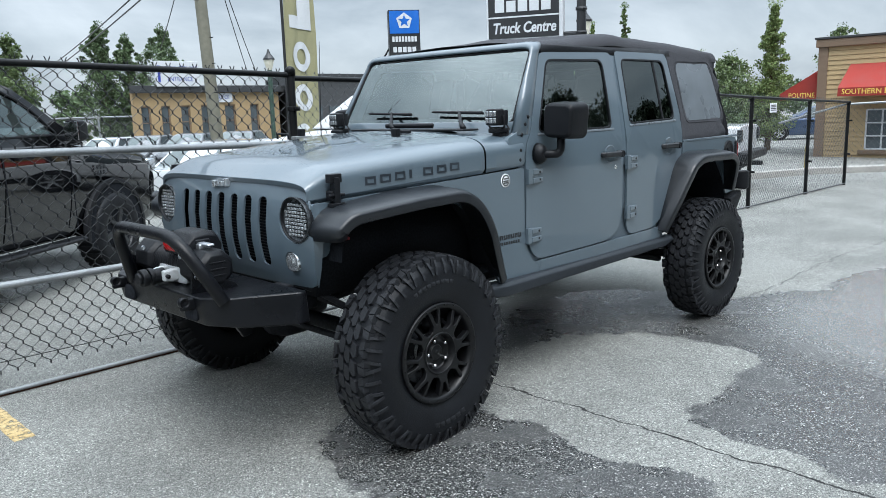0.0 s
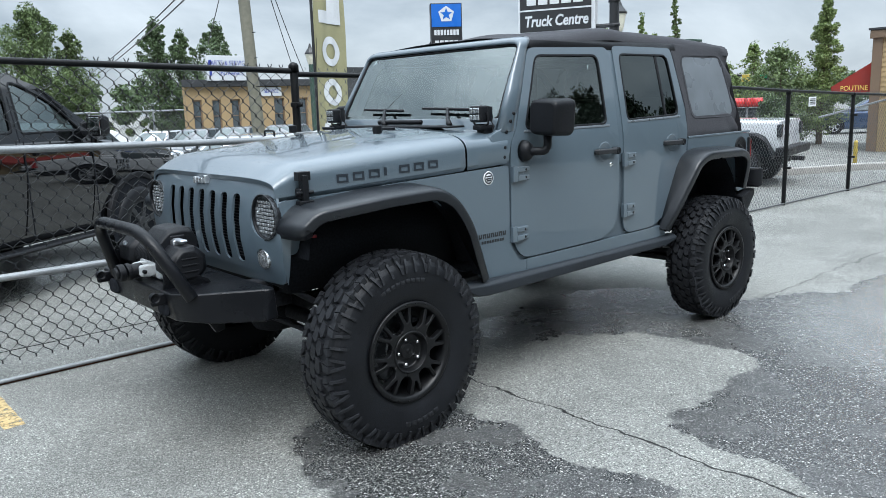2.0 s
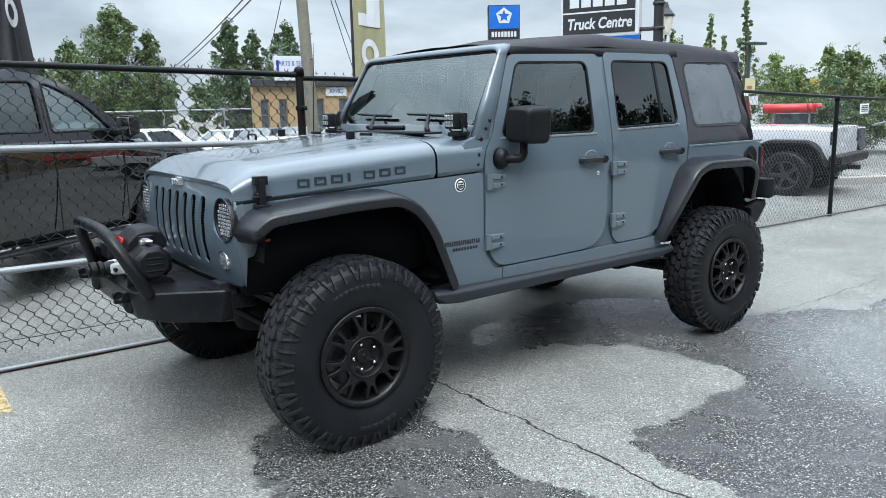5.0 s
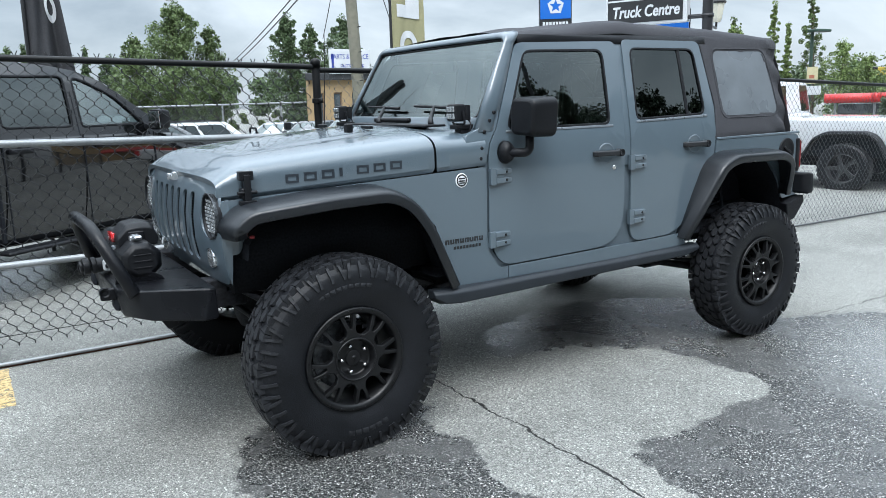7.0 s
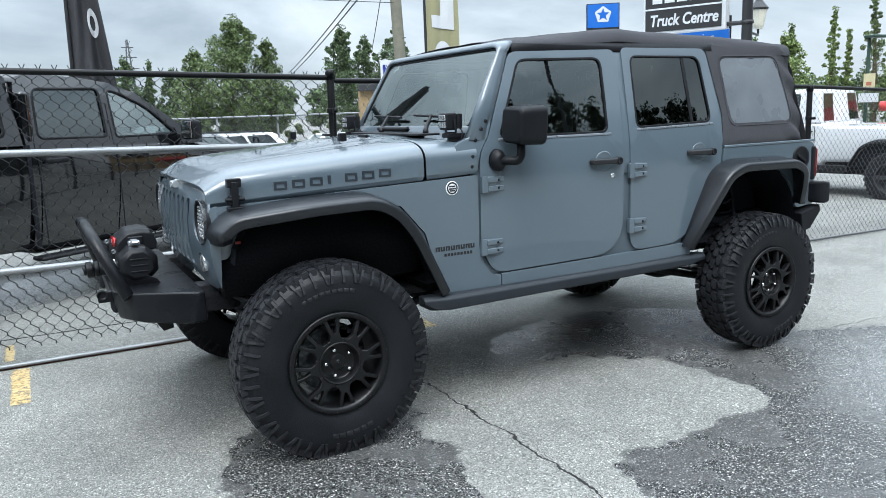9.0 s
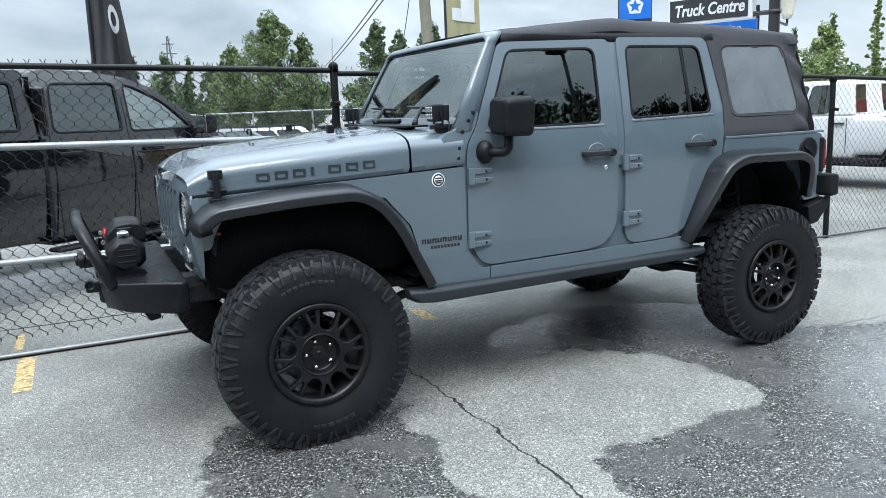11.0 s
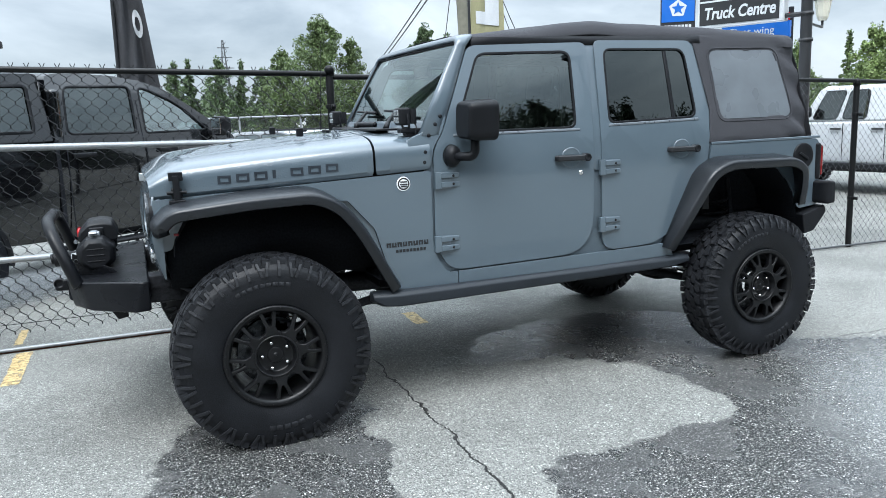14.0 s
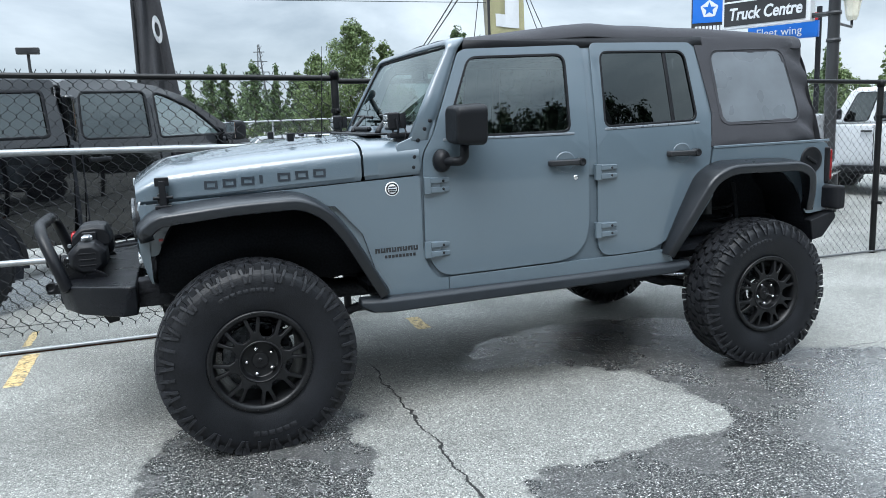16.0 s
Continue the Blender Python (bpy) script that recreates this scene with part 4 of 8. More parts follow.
def with_drops(base, name):
    """The same paint under standing rain drops."""
    m = base.copy()
    m.name = name
    n, l = m.node_tree.nodes, m.node_tree.links
    co, vor, rng_, bp = n.new("ShaderNodeTexCoord"), n.new("ShaderNodeTexVoronoi"), n.new("ShaderNodeMapRange"), n.new("ShaderNodeBump")
    vor.inputs["Scale"].default_value = 75.0
    l.new(co.outputs["Object"], vor.inputs["Vector"])
    rng_.interpolation_type = "SMOOTHSTEP"
    rng_.inputs["From Min"].default_value, rng_.inputs["From Max"].default_value = 0.16, 0.36
    rng_.inputs["To Min"].default_value, rng_.inputs["To Max"].default_value = 1.0, 0.0
    l.new(vor.outputs["Distance"], rng_.inputs["Value"])
    bp.inputs["Strength"].default_value, bp.inputs["Distance"].default_value = 0.55, 0.0016
    l.new(rng_.outputs["Result"], bp.inputs["Height"])
    b = n["Principled BSDF"]
    l.new(bp.outputs["Normal"], b.inputs["Coat Normal"])
    return m


hood = crown_panel("hood", -0.462, 0.607, 30, with_drops(PAINT, "slate_paint_with_rain"), "blue-grey bonnet wet with drops")
crown_panel("cowl", 0.616, 0.905, 8, PAINT, "blue-grey cowl below the windscreen")
part("engine_bay", boxed(-0.40, 0.85, -0.60, 0.60, 0.75, 1.19), LINER, car)

for s in (-1, 1):
    # letters of the model name on the bonnet side, as plain blocks
    for i in range(7):
        x = -0.150 + i * 0.086
        w = 0.016 if i == 3 else 0.062
        z0 = 1.232 + 0.060 * (x + 0.46) / 1.07
        pts = [(x, z0), (x + w, z0), (x + w, z0 + 0.040), (x, z0 + 0.040)]
        hole = [] if i == 3 else [[(x + 0.013, z0 + 0.009), (x + w - 0.012, z0 + 0.009), (x + w - 0.012, z0 + 0.029), (x + 0.013, z0 + 0.029)]]

        def on_side(u, v, s=s):
            f = (u + 0.46) / 1.07
            hw = 0.645 + 0.100 * f
            ze, zt = 1.207 + 0.062 * f, 1.355 + 0.098 * max(0, f) ** 0.8
            q = max(0.0, min(1.0, (v - ze) / (zt - ze)))
            y = hw * (1 - q ** 5.2) ** (1 / 5.2)
            return (u, s * (y + 0.0025), v)
        part("hood_decal", sheet(pts, hole, on_side, 0.1, 0.0), DECAL, hood, "dark block of a model name")
    # bonnet latch
    lt = part("hood_latch", boxed(-0.365, -0.315, min(s * 0.655, s * 0.70), max(s * 0.655, s * 0.70), 1.195, 1.245), BLACK_PLASTIC, car, "black rubber bonnet latch", bevel=0.008)
    bm = bmesh.new()
    box(bm, -0.355, -0.325, min(s * 0.675, s * 0.712), max(s * 0.675, s * 0.712), 1.17, 1.305)
    box(bm, -0.372, -0.308, min(s * 0.668, s * 0.705), max(s * 0.668, s * 0.705), 1.280, 1.320)
    box(bm, -0.378, -0.302, min(s * 0.68, s * 0.715), max(s * 0.68, s * 0.715), 1.170, 1.190)
    tube(bm, [(-0.385, s * 0.70, 1.225), (-0.295, s * 0.70, 1.225)], 0.009, 8)
    part("latch_strap", bm, BLACK_PLASTIC, lt, bevel=0.005)
    # rubber stop on the bonnet and washer jets
    part("hood_bumper", boxed(0.30, 0.335, s * 0.40 - 0.02, s * 0.40 + 0.02, 1.45, 1.495), BLACK_PLASTIC, hood, "black rubber stop", bevel=0.006)
    bm = bmesh.new()
    box(bm, 0.48, 0.50, s * 0.28 - 0.05, s * 0.28 + 0.05, 1.46, 1.477)
    part("washer_jet", bm, BLACK_PLASTIC, hood, bevel=0.004)
bm = tubed(bent([(0.02, 0.12, 1.448), (0.02, 0.12, 1.478), (0.02, 0.22, 1.478), (0.02, 0.22, 1.448)], 0.02), 0.006, 8)
part("hood_loop", bm, BLACK_PLASTIC, hood, "small black tie loop")
part("cowl_grille", boxed(0.70, 0.83, -0.52, 0.40, 1.462, 1.474), BLACK_PLASTIC, car, bevel=0.004)

# --- grille ---
GX = -0.455
slots = [rounded([(y - 0.031, 0.885), (y + 0.031, 0.885), (y + 0.031, 1.212), (y - 0.031, 1.212)], 0.03, 5) for y in [(-3 + i) * 0.116 for i in range(7)]]


def disc_loop(cy, cz, r, n=28):
    return [(cy + r * math.cos(2 * math.pi * i / n), cz + r * math.sin(2 * math.pi * i / n)) for i in range(n)]


def grille_place(y, z):
    return (GX - 0.052 * (1 - ((z - 1.05) / 0.25) ** 2) + 0.042 * (abs(y) / 0.7) ** 3, y, z)


outline = rounded([(-0.66, 1.19), (-0.60, 1.275), (0.60, 1.275), (0.665, 1.19), (0.688, 1.0), (0.645, 0.80), (-0.645, 0.80), (-0.688, 1.0)], [0.05, 0.05, 0.05, 0.05, 0.05, 0.06, 0.06, 0.05], 4)
lamps = [disc_loop(s * 0.573, 1.118, 0.101) for s in (-1, 1)]
turns = [disc_loop(s * 0.535, 0.922, 0.047, 20) for s in (-1, 1)]
grille = part("grille", sheet(outline, slots + lamps + turns, grille_place, 0.1, 0.011, (1, 0, 0)), PAINT, car, "blue-grey seven-slot grille", bevel=0.004)
part("grille_mesh", boxed(GX + 0.05, GX + 0.06, -0.42, 0.42, 0.87, 1.22), LINER, grille)
bm = bmesh.new()
for i in range(22):
    z = 0.885 + i * 0.0148
    box(bm, GX + 0.040, GX + 0.046, -0.40, 0.40, z, z + 0.004)
part("radiator_core", bm, DARK_METAL, grille, smooth=False)
bm = bmesh.new()
for i, (w, h) in enumerate(((0.016, 0.040), (0.026, 0.026), (0.026, 0.026), (0.026, 0.034))):
    y = -0.058 + i * 0.034 * 1.02
    box(bm, GX - 0.040, GX + 0.03, y, y + w, 1.243 - (0.006 if i == 3 else 0), 1.243 + h - (0.006 if i == 3 else 0))
part("grille_badge", bm, BADGE_SILVER, grille, "silver maker's badge", bevel=0.003)
for s in (-1, 1):
    y = s * 0.573

    def front_lathe(prof, yy, zz, sides=32):
        b2 = bmesh.new()
        prof = [(r, x - 0.026) for r, x in prof]
        rings = [[(x, yy + r * math.cos(2 * math.pi * k / sides), zz + r * math.sin(2 * math.pi * k / sides)) for k in range(sides)] for r, x in prof]
        ring_loft(b2, rings, cap=False)
        return b2

    lamp = part("headlight", front_lathe([(0.102, GX + 0.03), (0.102, GX + 0.002), (0.099, GX - 0.003), (0.095, GX + 0.004), (0.094, GX + 0.02)], y, 1.118), BLACK_PLASTIC, car, "round LED headlight")
    part("reflector", front_lathe([(0.095, GX + 0.012), (0.070, GX + 0.03), (0.001, GX + 0.035)], y, 1.118), LED_DARK, lamp)
    bm = bmesh.new()
    for i in range(-3, 4):
        for j in range(-4, 5):
            if (i * 0.022) ** 2 + (j * 0.017) ** 2 < 0.0068:
                box(bm, GX - 0.022, GX + 0.0, y + i * 0.022 - 0.008, y + i * 0.022 + 0.008, 1.118 + j * 0.017 - 0.006, 1.118 + j * 0.017 + 0.006)
    part("lens_pattern", bm, CLEAR_LENS, lamp, "clear LED lens pattern", bevel=0.002, kind="stuff")
    part("trim_ring", front_lathe([(0.104, GX + 0.012), (0.107, GX - 0.002), (0.103, GX - 0.004), (0.100, GX + 0.0)], y, 1.118), LED_DARK, lamp, "dark trim ring")
    fog = part("turn_signal", front_lathe([(0.048, GX + 0.035), (0.048, GX + 0.006), (0.042, GX + 0.0), (0.036, GX + 0.004), (0.020, GX - 0.002), (0.001, GX - 0.004)], s * 0.535, 0.922, 24), CLEAR_LENS, car, "clear round turn signal lens")
    # grille edge returns behind the lamp to the wing
    bm = bmesh.new()
    ring = [[(grille_place(yy, zz)[0] + 0.004, s * yy, zz) for yy, zz in ((0.660, 1.19), (0.678, 1.10), (0.685, 1.0), (0.662, 0.88), (0.640, 0.805))], [(-0.42, s * yy, zz) for yy, zz in ((0.672, 1.20), (0.682, 1.10), (0.688, 1.0), (0.665, 0.88), (0.642, 0.805))]]
    ring_loft(bm, ring, cap=False, closed=False)
    part("grille_side", bm, PAINT, grille)

# --- flares ---
def flare(path, outs, s):
    """A rolled wing extension along an arch: (x, z) points and how far each stands out."""
    pts = bent([(x, 0, z) for x, z in path], 0.09, 5)
    # lengths, to spread the width along the way
    acc = [0.0]
    for a, b in zip(pts, pts[1:]):
        acc.append(acc[-1] + (b - a).length)
    rings = []
    for i, p in enumerate(pts):
        d = (pts[min(i + 1, len(pts) - 1)] - pts[max(0, i - 1)]).normalized()
        nv = Vector((-d.z, 0, d.x))
        f = acc[i] / acc[-1] * (len(outs) - 1)
        k = min(int(f), len(outs) - 2)
        yo = outs[k] + (outs[k + 1] - outs[k]) * (f - k)
        yb = half_width(p.x, p.z) - 0.01
        sec = [(yb, 0.018), (yo - 0.055, 0.008), (yo - 0.016, -0.001), (yo - 0.004, -0.008), (yo, -0.020), (yo - 0.003, -0.052), (yo - 0.012, -0.058), (yo - 0.020, -0.030), (yo - 0.06, -0.014), (yb, -0.006)]
        rings.append([p + nv * h + Vector((0, s * y, 0)) for y, h in sec])
    bm = bmesh.new()
    ring_loft(bm, rings)
    return bm


FF = [(-0.448, 1.035), (-0.462, 1.09), (-0.385, 1.160), (-0.05, 1.196), (0.27, 1.205), (0.40, 1.140), (0.50, 1.02), (0.705, 0.675)]
RF = [(2.352, 0.715), (2.47, 0.95), (2.585, 1.155), (2.72, 1.215), (3.23, 1.205), (3.345, 1.15), (3.375, 1.03), (3.375, 0.90)]
for s in (-1, 1):
    fl = part("front_flare", flare(FF, [0.84, 0.88, 0.92, 0.93, 0.93, 0.91, 0.88, 0.81], s), FLARE_BLACK, car, "satin black wide front flare")
    part("rear_flare", flare(RF, [0.83, 0.88, 0.92, 0.93, 0.93, 0.92, 0.90, 0.86], s), FLARE_BLACK, car, "satin black wide rear flare")
    bm = boxed(-0.375, -0.355, min(s * 0.785, s * 0.795), max(s * 0.785, s * 0.795), 1.035, 1.047)
    part("side_marker", bm, MARKER_RED, fl)
    # dark wheel wells behind the flares
    for cx, zt, x0, x1 in ((0.06, 1.16, -0.42, 0.62), (2.90, 1.16, 2.42, 3.38)):
        bm = bmesh.new()
        rings = []
        for yy in (0.46, 0.76):
            rings.append([(x0 + 0.04, s * yy, 0.93 if x0 < 0 else 0.70), (x0 + 0.05, s * yy, 1.0), (x0 + 0.14, s * yy, zt - 0.02), (cx, s * yy, zt), (x1 - 0.16, s * yy, zt - 0.03), (x1 - 0.03, s * yy, 0.98), (x1 + 0.06, s * yy, 0.68)])
        ring_loft(bm, rings, cap=False, closed=False)
        bm.faces.new([v for v in bm.verts if abs(v.co.y) < 0.5][::-1])
        part("wheel_well", bm, LINER, car, smooth=False)

# --- windscreen frame and glass ---
def ws_place(off=0.0):
    """u across (y), v up the rake: v 0 at the base, 1 at the top."""
    def f(u, v):
        x = 0.885 + 0.240 * v + 0.02 * v * v
        z = 1.462 + 0.475 * v
        crown = 0.012 * (1 - (u / 0.7) ** 2)
        return (x - crown - off * 0.88, u * (1 - 0.075 * v), z - off * 0.0 + off * 0.45)
    return f


WSO = [(-0.742, -0.10), (0.742, -0.10), (0.728, 0.10), (-0.728, 0.10)]
WSI = rounded([(-0.695, 0.085), (0.695, 0.085), (0.702, 0.935), (-0.702, 0.935)], 0.06, 5)
frame_ob = part("windscreen_frame", sheet(WSO, [], ws_place(0.004), 0.15, 0.055, (0.85, 0, -0.35)), PAINT, car, "blue-grey windscreen frame", bevel=0.012, segs=3)
# pillars and header in one rounded run from sill to sill
run = bent([(0.703, 0, -0.06), (0.703, 0, 0.5), (0.706, 0, 0.945), (0.35, 0, 0.948), (0, 0, 0.95), (-0.35, 0, 0.948), (-0.706, 0, 0.945), (-0.703, 0, 0.5), (-0.703, 0, -0.06)], 0.075, 7)
rings = []
for i, p in enumerate(run):
    d = run[min(i + 1, len(run) - 1)] - run[max(0, i - 1)]
    d = Vector((d.x, 0, d.z * 0.5)).normalized()
    ny, nz = d.z, -d.x                      # outward, away from the glass
    if ny * p.x + nz * 0.3 < 0:
        ny, nz = -ny, -nz
    base = Vector(ws_place(0.004)(p.x, p.z))
    aside = half_width(base.x + 0.05, base.z) - abs(base.y) + 0.003
    wide = max(0.018, aside) * ny * ny + 0.040 * nz * nz
    back = (0.985 + (base.z - 1.45) * 0.42 - 0.006 - base.x) * ny * ny + 0.088 * nz * nz
    up = Vector((0.25, 0, 0.90)) * nz
    out = Vector((0, ny, 0)) + up
    rear = Vector((1, 0, 0.12 * nz * nz))
    sec = [(0, 0.004), (0.004, -0.007), (0.35 * wide, -0.011), (0.72 * wide, -0.008), (0.93 * wide, 0.004), (wide, 0.022), (wide * 1.0, back * 0.6), (wide - 0.001, back), (wide - 0.03, back), (-0.004, 0.035)]
    rings.append([base + out * a + rear * b for a, b in sec])
bm = bmesh.new()
ring_loft(bm, rings)
part("windscreen_surround", bm, PAINT, frame_ob)
part("windscreen_seal", sheet(grow(WSI, 0.010), [grow(WSI, -0.006)], ws_place(0.002), 0.2, 0.012, (0.85, 0, -0.35)), BLACK_PLASTIC, frame_ob)
part("windscreen_glass", sheet(grow(WSI, -0.004), [], ws_place(-0.004), 0.12, 0.0), WINDSCREEN, frame_ob, "clear raked windscreen", face=(-1, 0, 0.3)).visible_shadow = False
band = [p for p in rounded([(-0.690, 0.09), (0.690, 0.09), (0.692, 0.150), (-0.692, 0.150)], 0.01, 2)]
part("black_band", sheet(band, [], ws_place(-0.008), 0.3, 0.0), BLACK_PLASTIC, frame_ob)
for s in (-1, 1):
    # windscreen side frame that wraps to the door, with its torx bolts
    bracket = [(0.80, 1.275), (0.905, 1.275), (0.925, 1.37), (0.985, 1.46), (1.012, 1.535), (0.955, 1.55), (0.875, 1.45), (0.79, 1.42)]
    wb = part("windscreen_hinge_plate", sheet(rounded(bracket, 0.02, 3), [], skin(s, 0.0), 0.1, 0.03, (0, -s, 0)), PAINT, frame_ob, bevel=0.004)
    for x, z in ((0.872, 1.300), (0.878, 1.352), (0.905, 1.435), (0.945, 1.490), (0.978, 1.53)):
        bm = bmesh.new()
        y = s * half_width(x, z)
        lathe(bm, [(0.011, y), (0.010, y + s * 0.006), (0.005, y + s * 0.008), (0.0005, y + s * 0.006)], (x, z), 10)
        part("bolt", bm, BLACK_PLASTIC, wb)
    # light pods on brackets at the windscreen's foot
    px, py, pz = 0.79, s * 0.655, 1.535
    pod = part("light_pod", boxed(px - 0.02, px + 0.045, py - 0.042, py + 0.042, pz - 0.045, pz + 0.045), BLACK_PLASTIC, car, "small black LED light pod", bevel=0.012)
    bm = bmesh.new()
    for i in range(5):
        box(bm, px + 0.045 + i * 0.001, px + 0.075, py - 0.038 + i * 0.0165, py - 0.030 + i * 0.0165, pz - 0.038, pz + 0.038)
    part("cooling_fins", bm, BLACK_PLASTIC, pod)
    bm = bmesh.new()
    for i in (-1, 0, 1):
        for j in (-0.5, 0.5):
            box(bm, px - 0.026, px - 0.018, py + i * 0.024 - 0.010, py + i * 0.024 + 0.010, pz + j * 0.036 - 0.014, pz + j * 0.036 + 0.014)
    part("led_lens", bm, CLEAR_LENS, pod, "bright LED lenses", bevel=0.003)
    bm = tubed(bent([(px + 0.02, py - 0.052, pz + 0.01), (px + 0.03, py - 0.052, pz - 0.06), (px + 0.03, py + 0.052, pz - 0.06), (px + 0.02, py + 0.052, pz + 0.01)], 0.02), 0.006, 6)
    part("pod_yoke", bm, BLACK_PLASTIC, pod)
    bm = bmesh.new()
    box(bm, px - 0.01, px + 0.10, py - 0.035, py + 0.03, pz - 0.085, pz - 0.060)
    box(bm, px + 0.02, px + 0.09, py - 0.028, py + 0.028, pz - 0.14, pz - 0.07)
    part("pod_bracket", bm, BLACK_PLASTIC, pod, bevel=0.006)
    part("pod_cable", tubed(bent([(px + 0.06, py, pz - 0.02), (px + 0.075, py - 0.045, pz - 0.05), (px + 0.05, py - 0.05, pz - 0.13)], 0.03), 0.004, 6), BLACK_PLASTIC, pod)

# wipers, cowl bar
for y0, y1 in ((-0.36, -0.12), (0.20, 0.42)):
    b0 = ws_place(0.02)(y1, 0.175)
    wp = part("wiper", tubed([(b0[0] - 0.01, y0 - 0.14, b0[2] + 0.004), (b0[0] - 0.008, y0 + 0.24, b0[2] + 0.016)], [0.010, 0.007], 6), BLACK_PLASTIC, car, "black wiper blade")
    part("wiper_arm", tubed(bent([(0.775, y0 - 0.10, 1.472), (0.80, y0 - 0.06, 1.50), (b0[0] - 0.012, y0 + 0.03, b0[2] + 0.014)], 0.03), [0.016, 0.016, 0.015, 0.014, 0.013, 0.012, 0.012, 0.008], 8), BLACK_PLASTIC, wp)
part("cowl_bar", tubed([(0.80, -0.20, 1.492), (0.80, 0.18, 1.492)], 0.015, 8), BLACK_PLASTIC, car)
part("antenna", tubed([(0.70, 0.70, 1.42), (0.745, 0.72, 2.05)], [0.004, 0.0015], 6), BLACK_PLASTIC, car)

# soft top
def top_edge(x):
    """Height of the soft top's outer edge along the car."""
    keys = ((1.14, 1.945), (1.5, 1.970), (1.80, 2.008), (1.97, 2.028), (2.25, 2.008), (2.6, 2.003), (2.9, 1.988), (3.2, 1.968), (3.42, 1.950))
    for (a, p), (b, q) in zip(keys, keys[1:]):
        if x <= b:
            t = max(0, (x - a) / (b - a))
            return p + (q - p) * t
    return keys[-1][1]


def half_top(x):
    return half_width(x, 1.93) - 0.01


bm = bmesh.new()
rings = []
for i in range(41):
    x = 1.205 + 2.245 * i / 40
    ze, hw = top_edge(x), half_top(x)
    drop = 0.045 + 0.04 * min(1, (x - 1.2) / 0.8)
    row = [(x, -hw - 0.006, ze - drop + 0.02 * noise.noise((x * 3, 0, 3)) * 0.3)]
    for j in range(25):
        t = -1 + 2 * j / 24
        sag = 0.010 * noise.noise((x * 4, t * 3, 5.5))
        bow = 0.035 * (1 - t * t) * (1 + 0.25 * math.cos(x * 8))
        row.append((x, t * (hw + 0.004 - (0.012 if abs(t) == 1 else 0)), ze + bow + sag - (0.018 if abs(t) == 1 else 0)))
    row.append((x, hw + 0.006, ze - drop))
    rings.append(row)
ring_loft(bm, rings, cap=False, closed=False)
roof = part("soft_top", bm, CANVAS, car, "black canvas soft top")
sol = roof.modifiers.new("thick", "SOLIDIFY")
sol.thickness = 0.006
sub = roof.modifiers.new("soft", "SUBSURF")
sub.levels = sub.render_levels = 1
QW = rounded([(2.790, 1.455), (3.335, 1.455), (3.255, 1.850), (2.755, 1.850)], 0.05, 5)


def fold(x, z, s):
    """Creases in the canvas, deeper near the rear corner."""
    k = max(0.0, min(1.0, (x - 3.18) / 0.25))
    return 0.014 * k * math.sin(z * 34 + x * 22 + 2.0 * noise.noise((x * 5, z * 5, 1))) + 0.004 * noise.noise((x * 9, z * 9, s))


def canvas_side(s):
    def f(x, z):
        lean = max(0, (x - 3.25)) ** 1.6 * 0.6
        return (x - 0.02 * max(0, z - 1.6), s * (half_width(x, z) - 0.004 - lean + fold(x, z, s)), z)
    return f


for s in (-1, 1):
    side = rounded([(2.690, 1.310), (3.555, 1.315), (3.455, 1.93), (2.640, 1.95), (2.715, 1.50)], 0.01, 2)
    cs = part("soft_top_side", sheet(side, [QW], canvas_side(s), 0.035, 0.008, (0, -s, 0)), CANVAS, roof, "black canvas quarter with creases")
    part("vinyl_window", sheet(grow(QW, 0.006), [], lambda x, z, s=s: (x, s * (half_width(x, z) - 0.003 + 0.003 * noise.noise((x * 6, z * 6, 2))), z), 0.05, 0.0), VINYL, cs, "hazy grey vinyl window")
    part("window_stitching", sheet(grow(QW, 0.024), [grow(QW, 0.018)], lambda x, z, s=s: (x, s * (half_width(x, z) - 0.001), z), 0.05, 0.003, (0, -s, 0)), CANVAS, cs)
    bm = sheet([(2.705, 1.300), (3.565, 1.302), (3.563, 1.318), (2.705, 1.316)], [], skin(s, 0.004), 0.2, 0.02, (0, -s, 0))
    part("belt_rail", bm, PAINT, car, bevel=0.004)
bm = bmesh.new()
rings = []
for i in range(13):
    z = 1.30 + 0.635 * i / 12
    x = 3.555 - 0.10 * (i / 12)
    rings.append([(x + 0.02 * noise.noise((j, z * 6, 3)) + 0.02 * (1 - (j / 8 - 1) ** 2), (j / 8 - 1) * (half_width(3.5, z) - 0.19 * 0.3), z) for j in range(17)])
ring_loft(bm, rings, cap=False, closed=False)
part("soft_top_rear", bm, CANVAS, roof, "black canvas rear")
part("tailgate", boxed(3.535, 3.575, -0.735, 0.735, 0.80, 1.30), PAINT, car, bevel=0.012)
part("body_floor", boxed(0.62, 3.53, -0.70, 0.70, 0.66, 0.74), LINER, car)
# spare tyre on the tailgate, seen edge on past the rear corner
bm = bmesh.new()
rings = [[(3.62 + dx, 0.05 + r * math.cos(2 * math.pi * k / 48), 1.13 + r * math.sin(2 * math.pi * k / 48)) for k in range(48)] for r, dx in ((0.22, 0.0), (0.40, -0.01), (0.455, 0.03), (0.462, 0.15), (0.455, 0.26), (0.40, 0.30), (0.22, 0.29))]
ring_loft(bm, rings, cap=True)
spare = part("spare_tyre", bm, RUBBER, car, "black spare tyre on the tailgate")
bm = bmesh.new()
for i in range(40):
    a = 2 * math.pi * i / 40
    box(bm, -0.115 if i % 2 else -0.09, 0.115 if i % 2 else 0.13, -0.026, 0.026, 0.44, 0.476, Matrix.Translation((3.765, 0.05, 1.13)) @ Matrix.Rotation(a, 4, "X"))
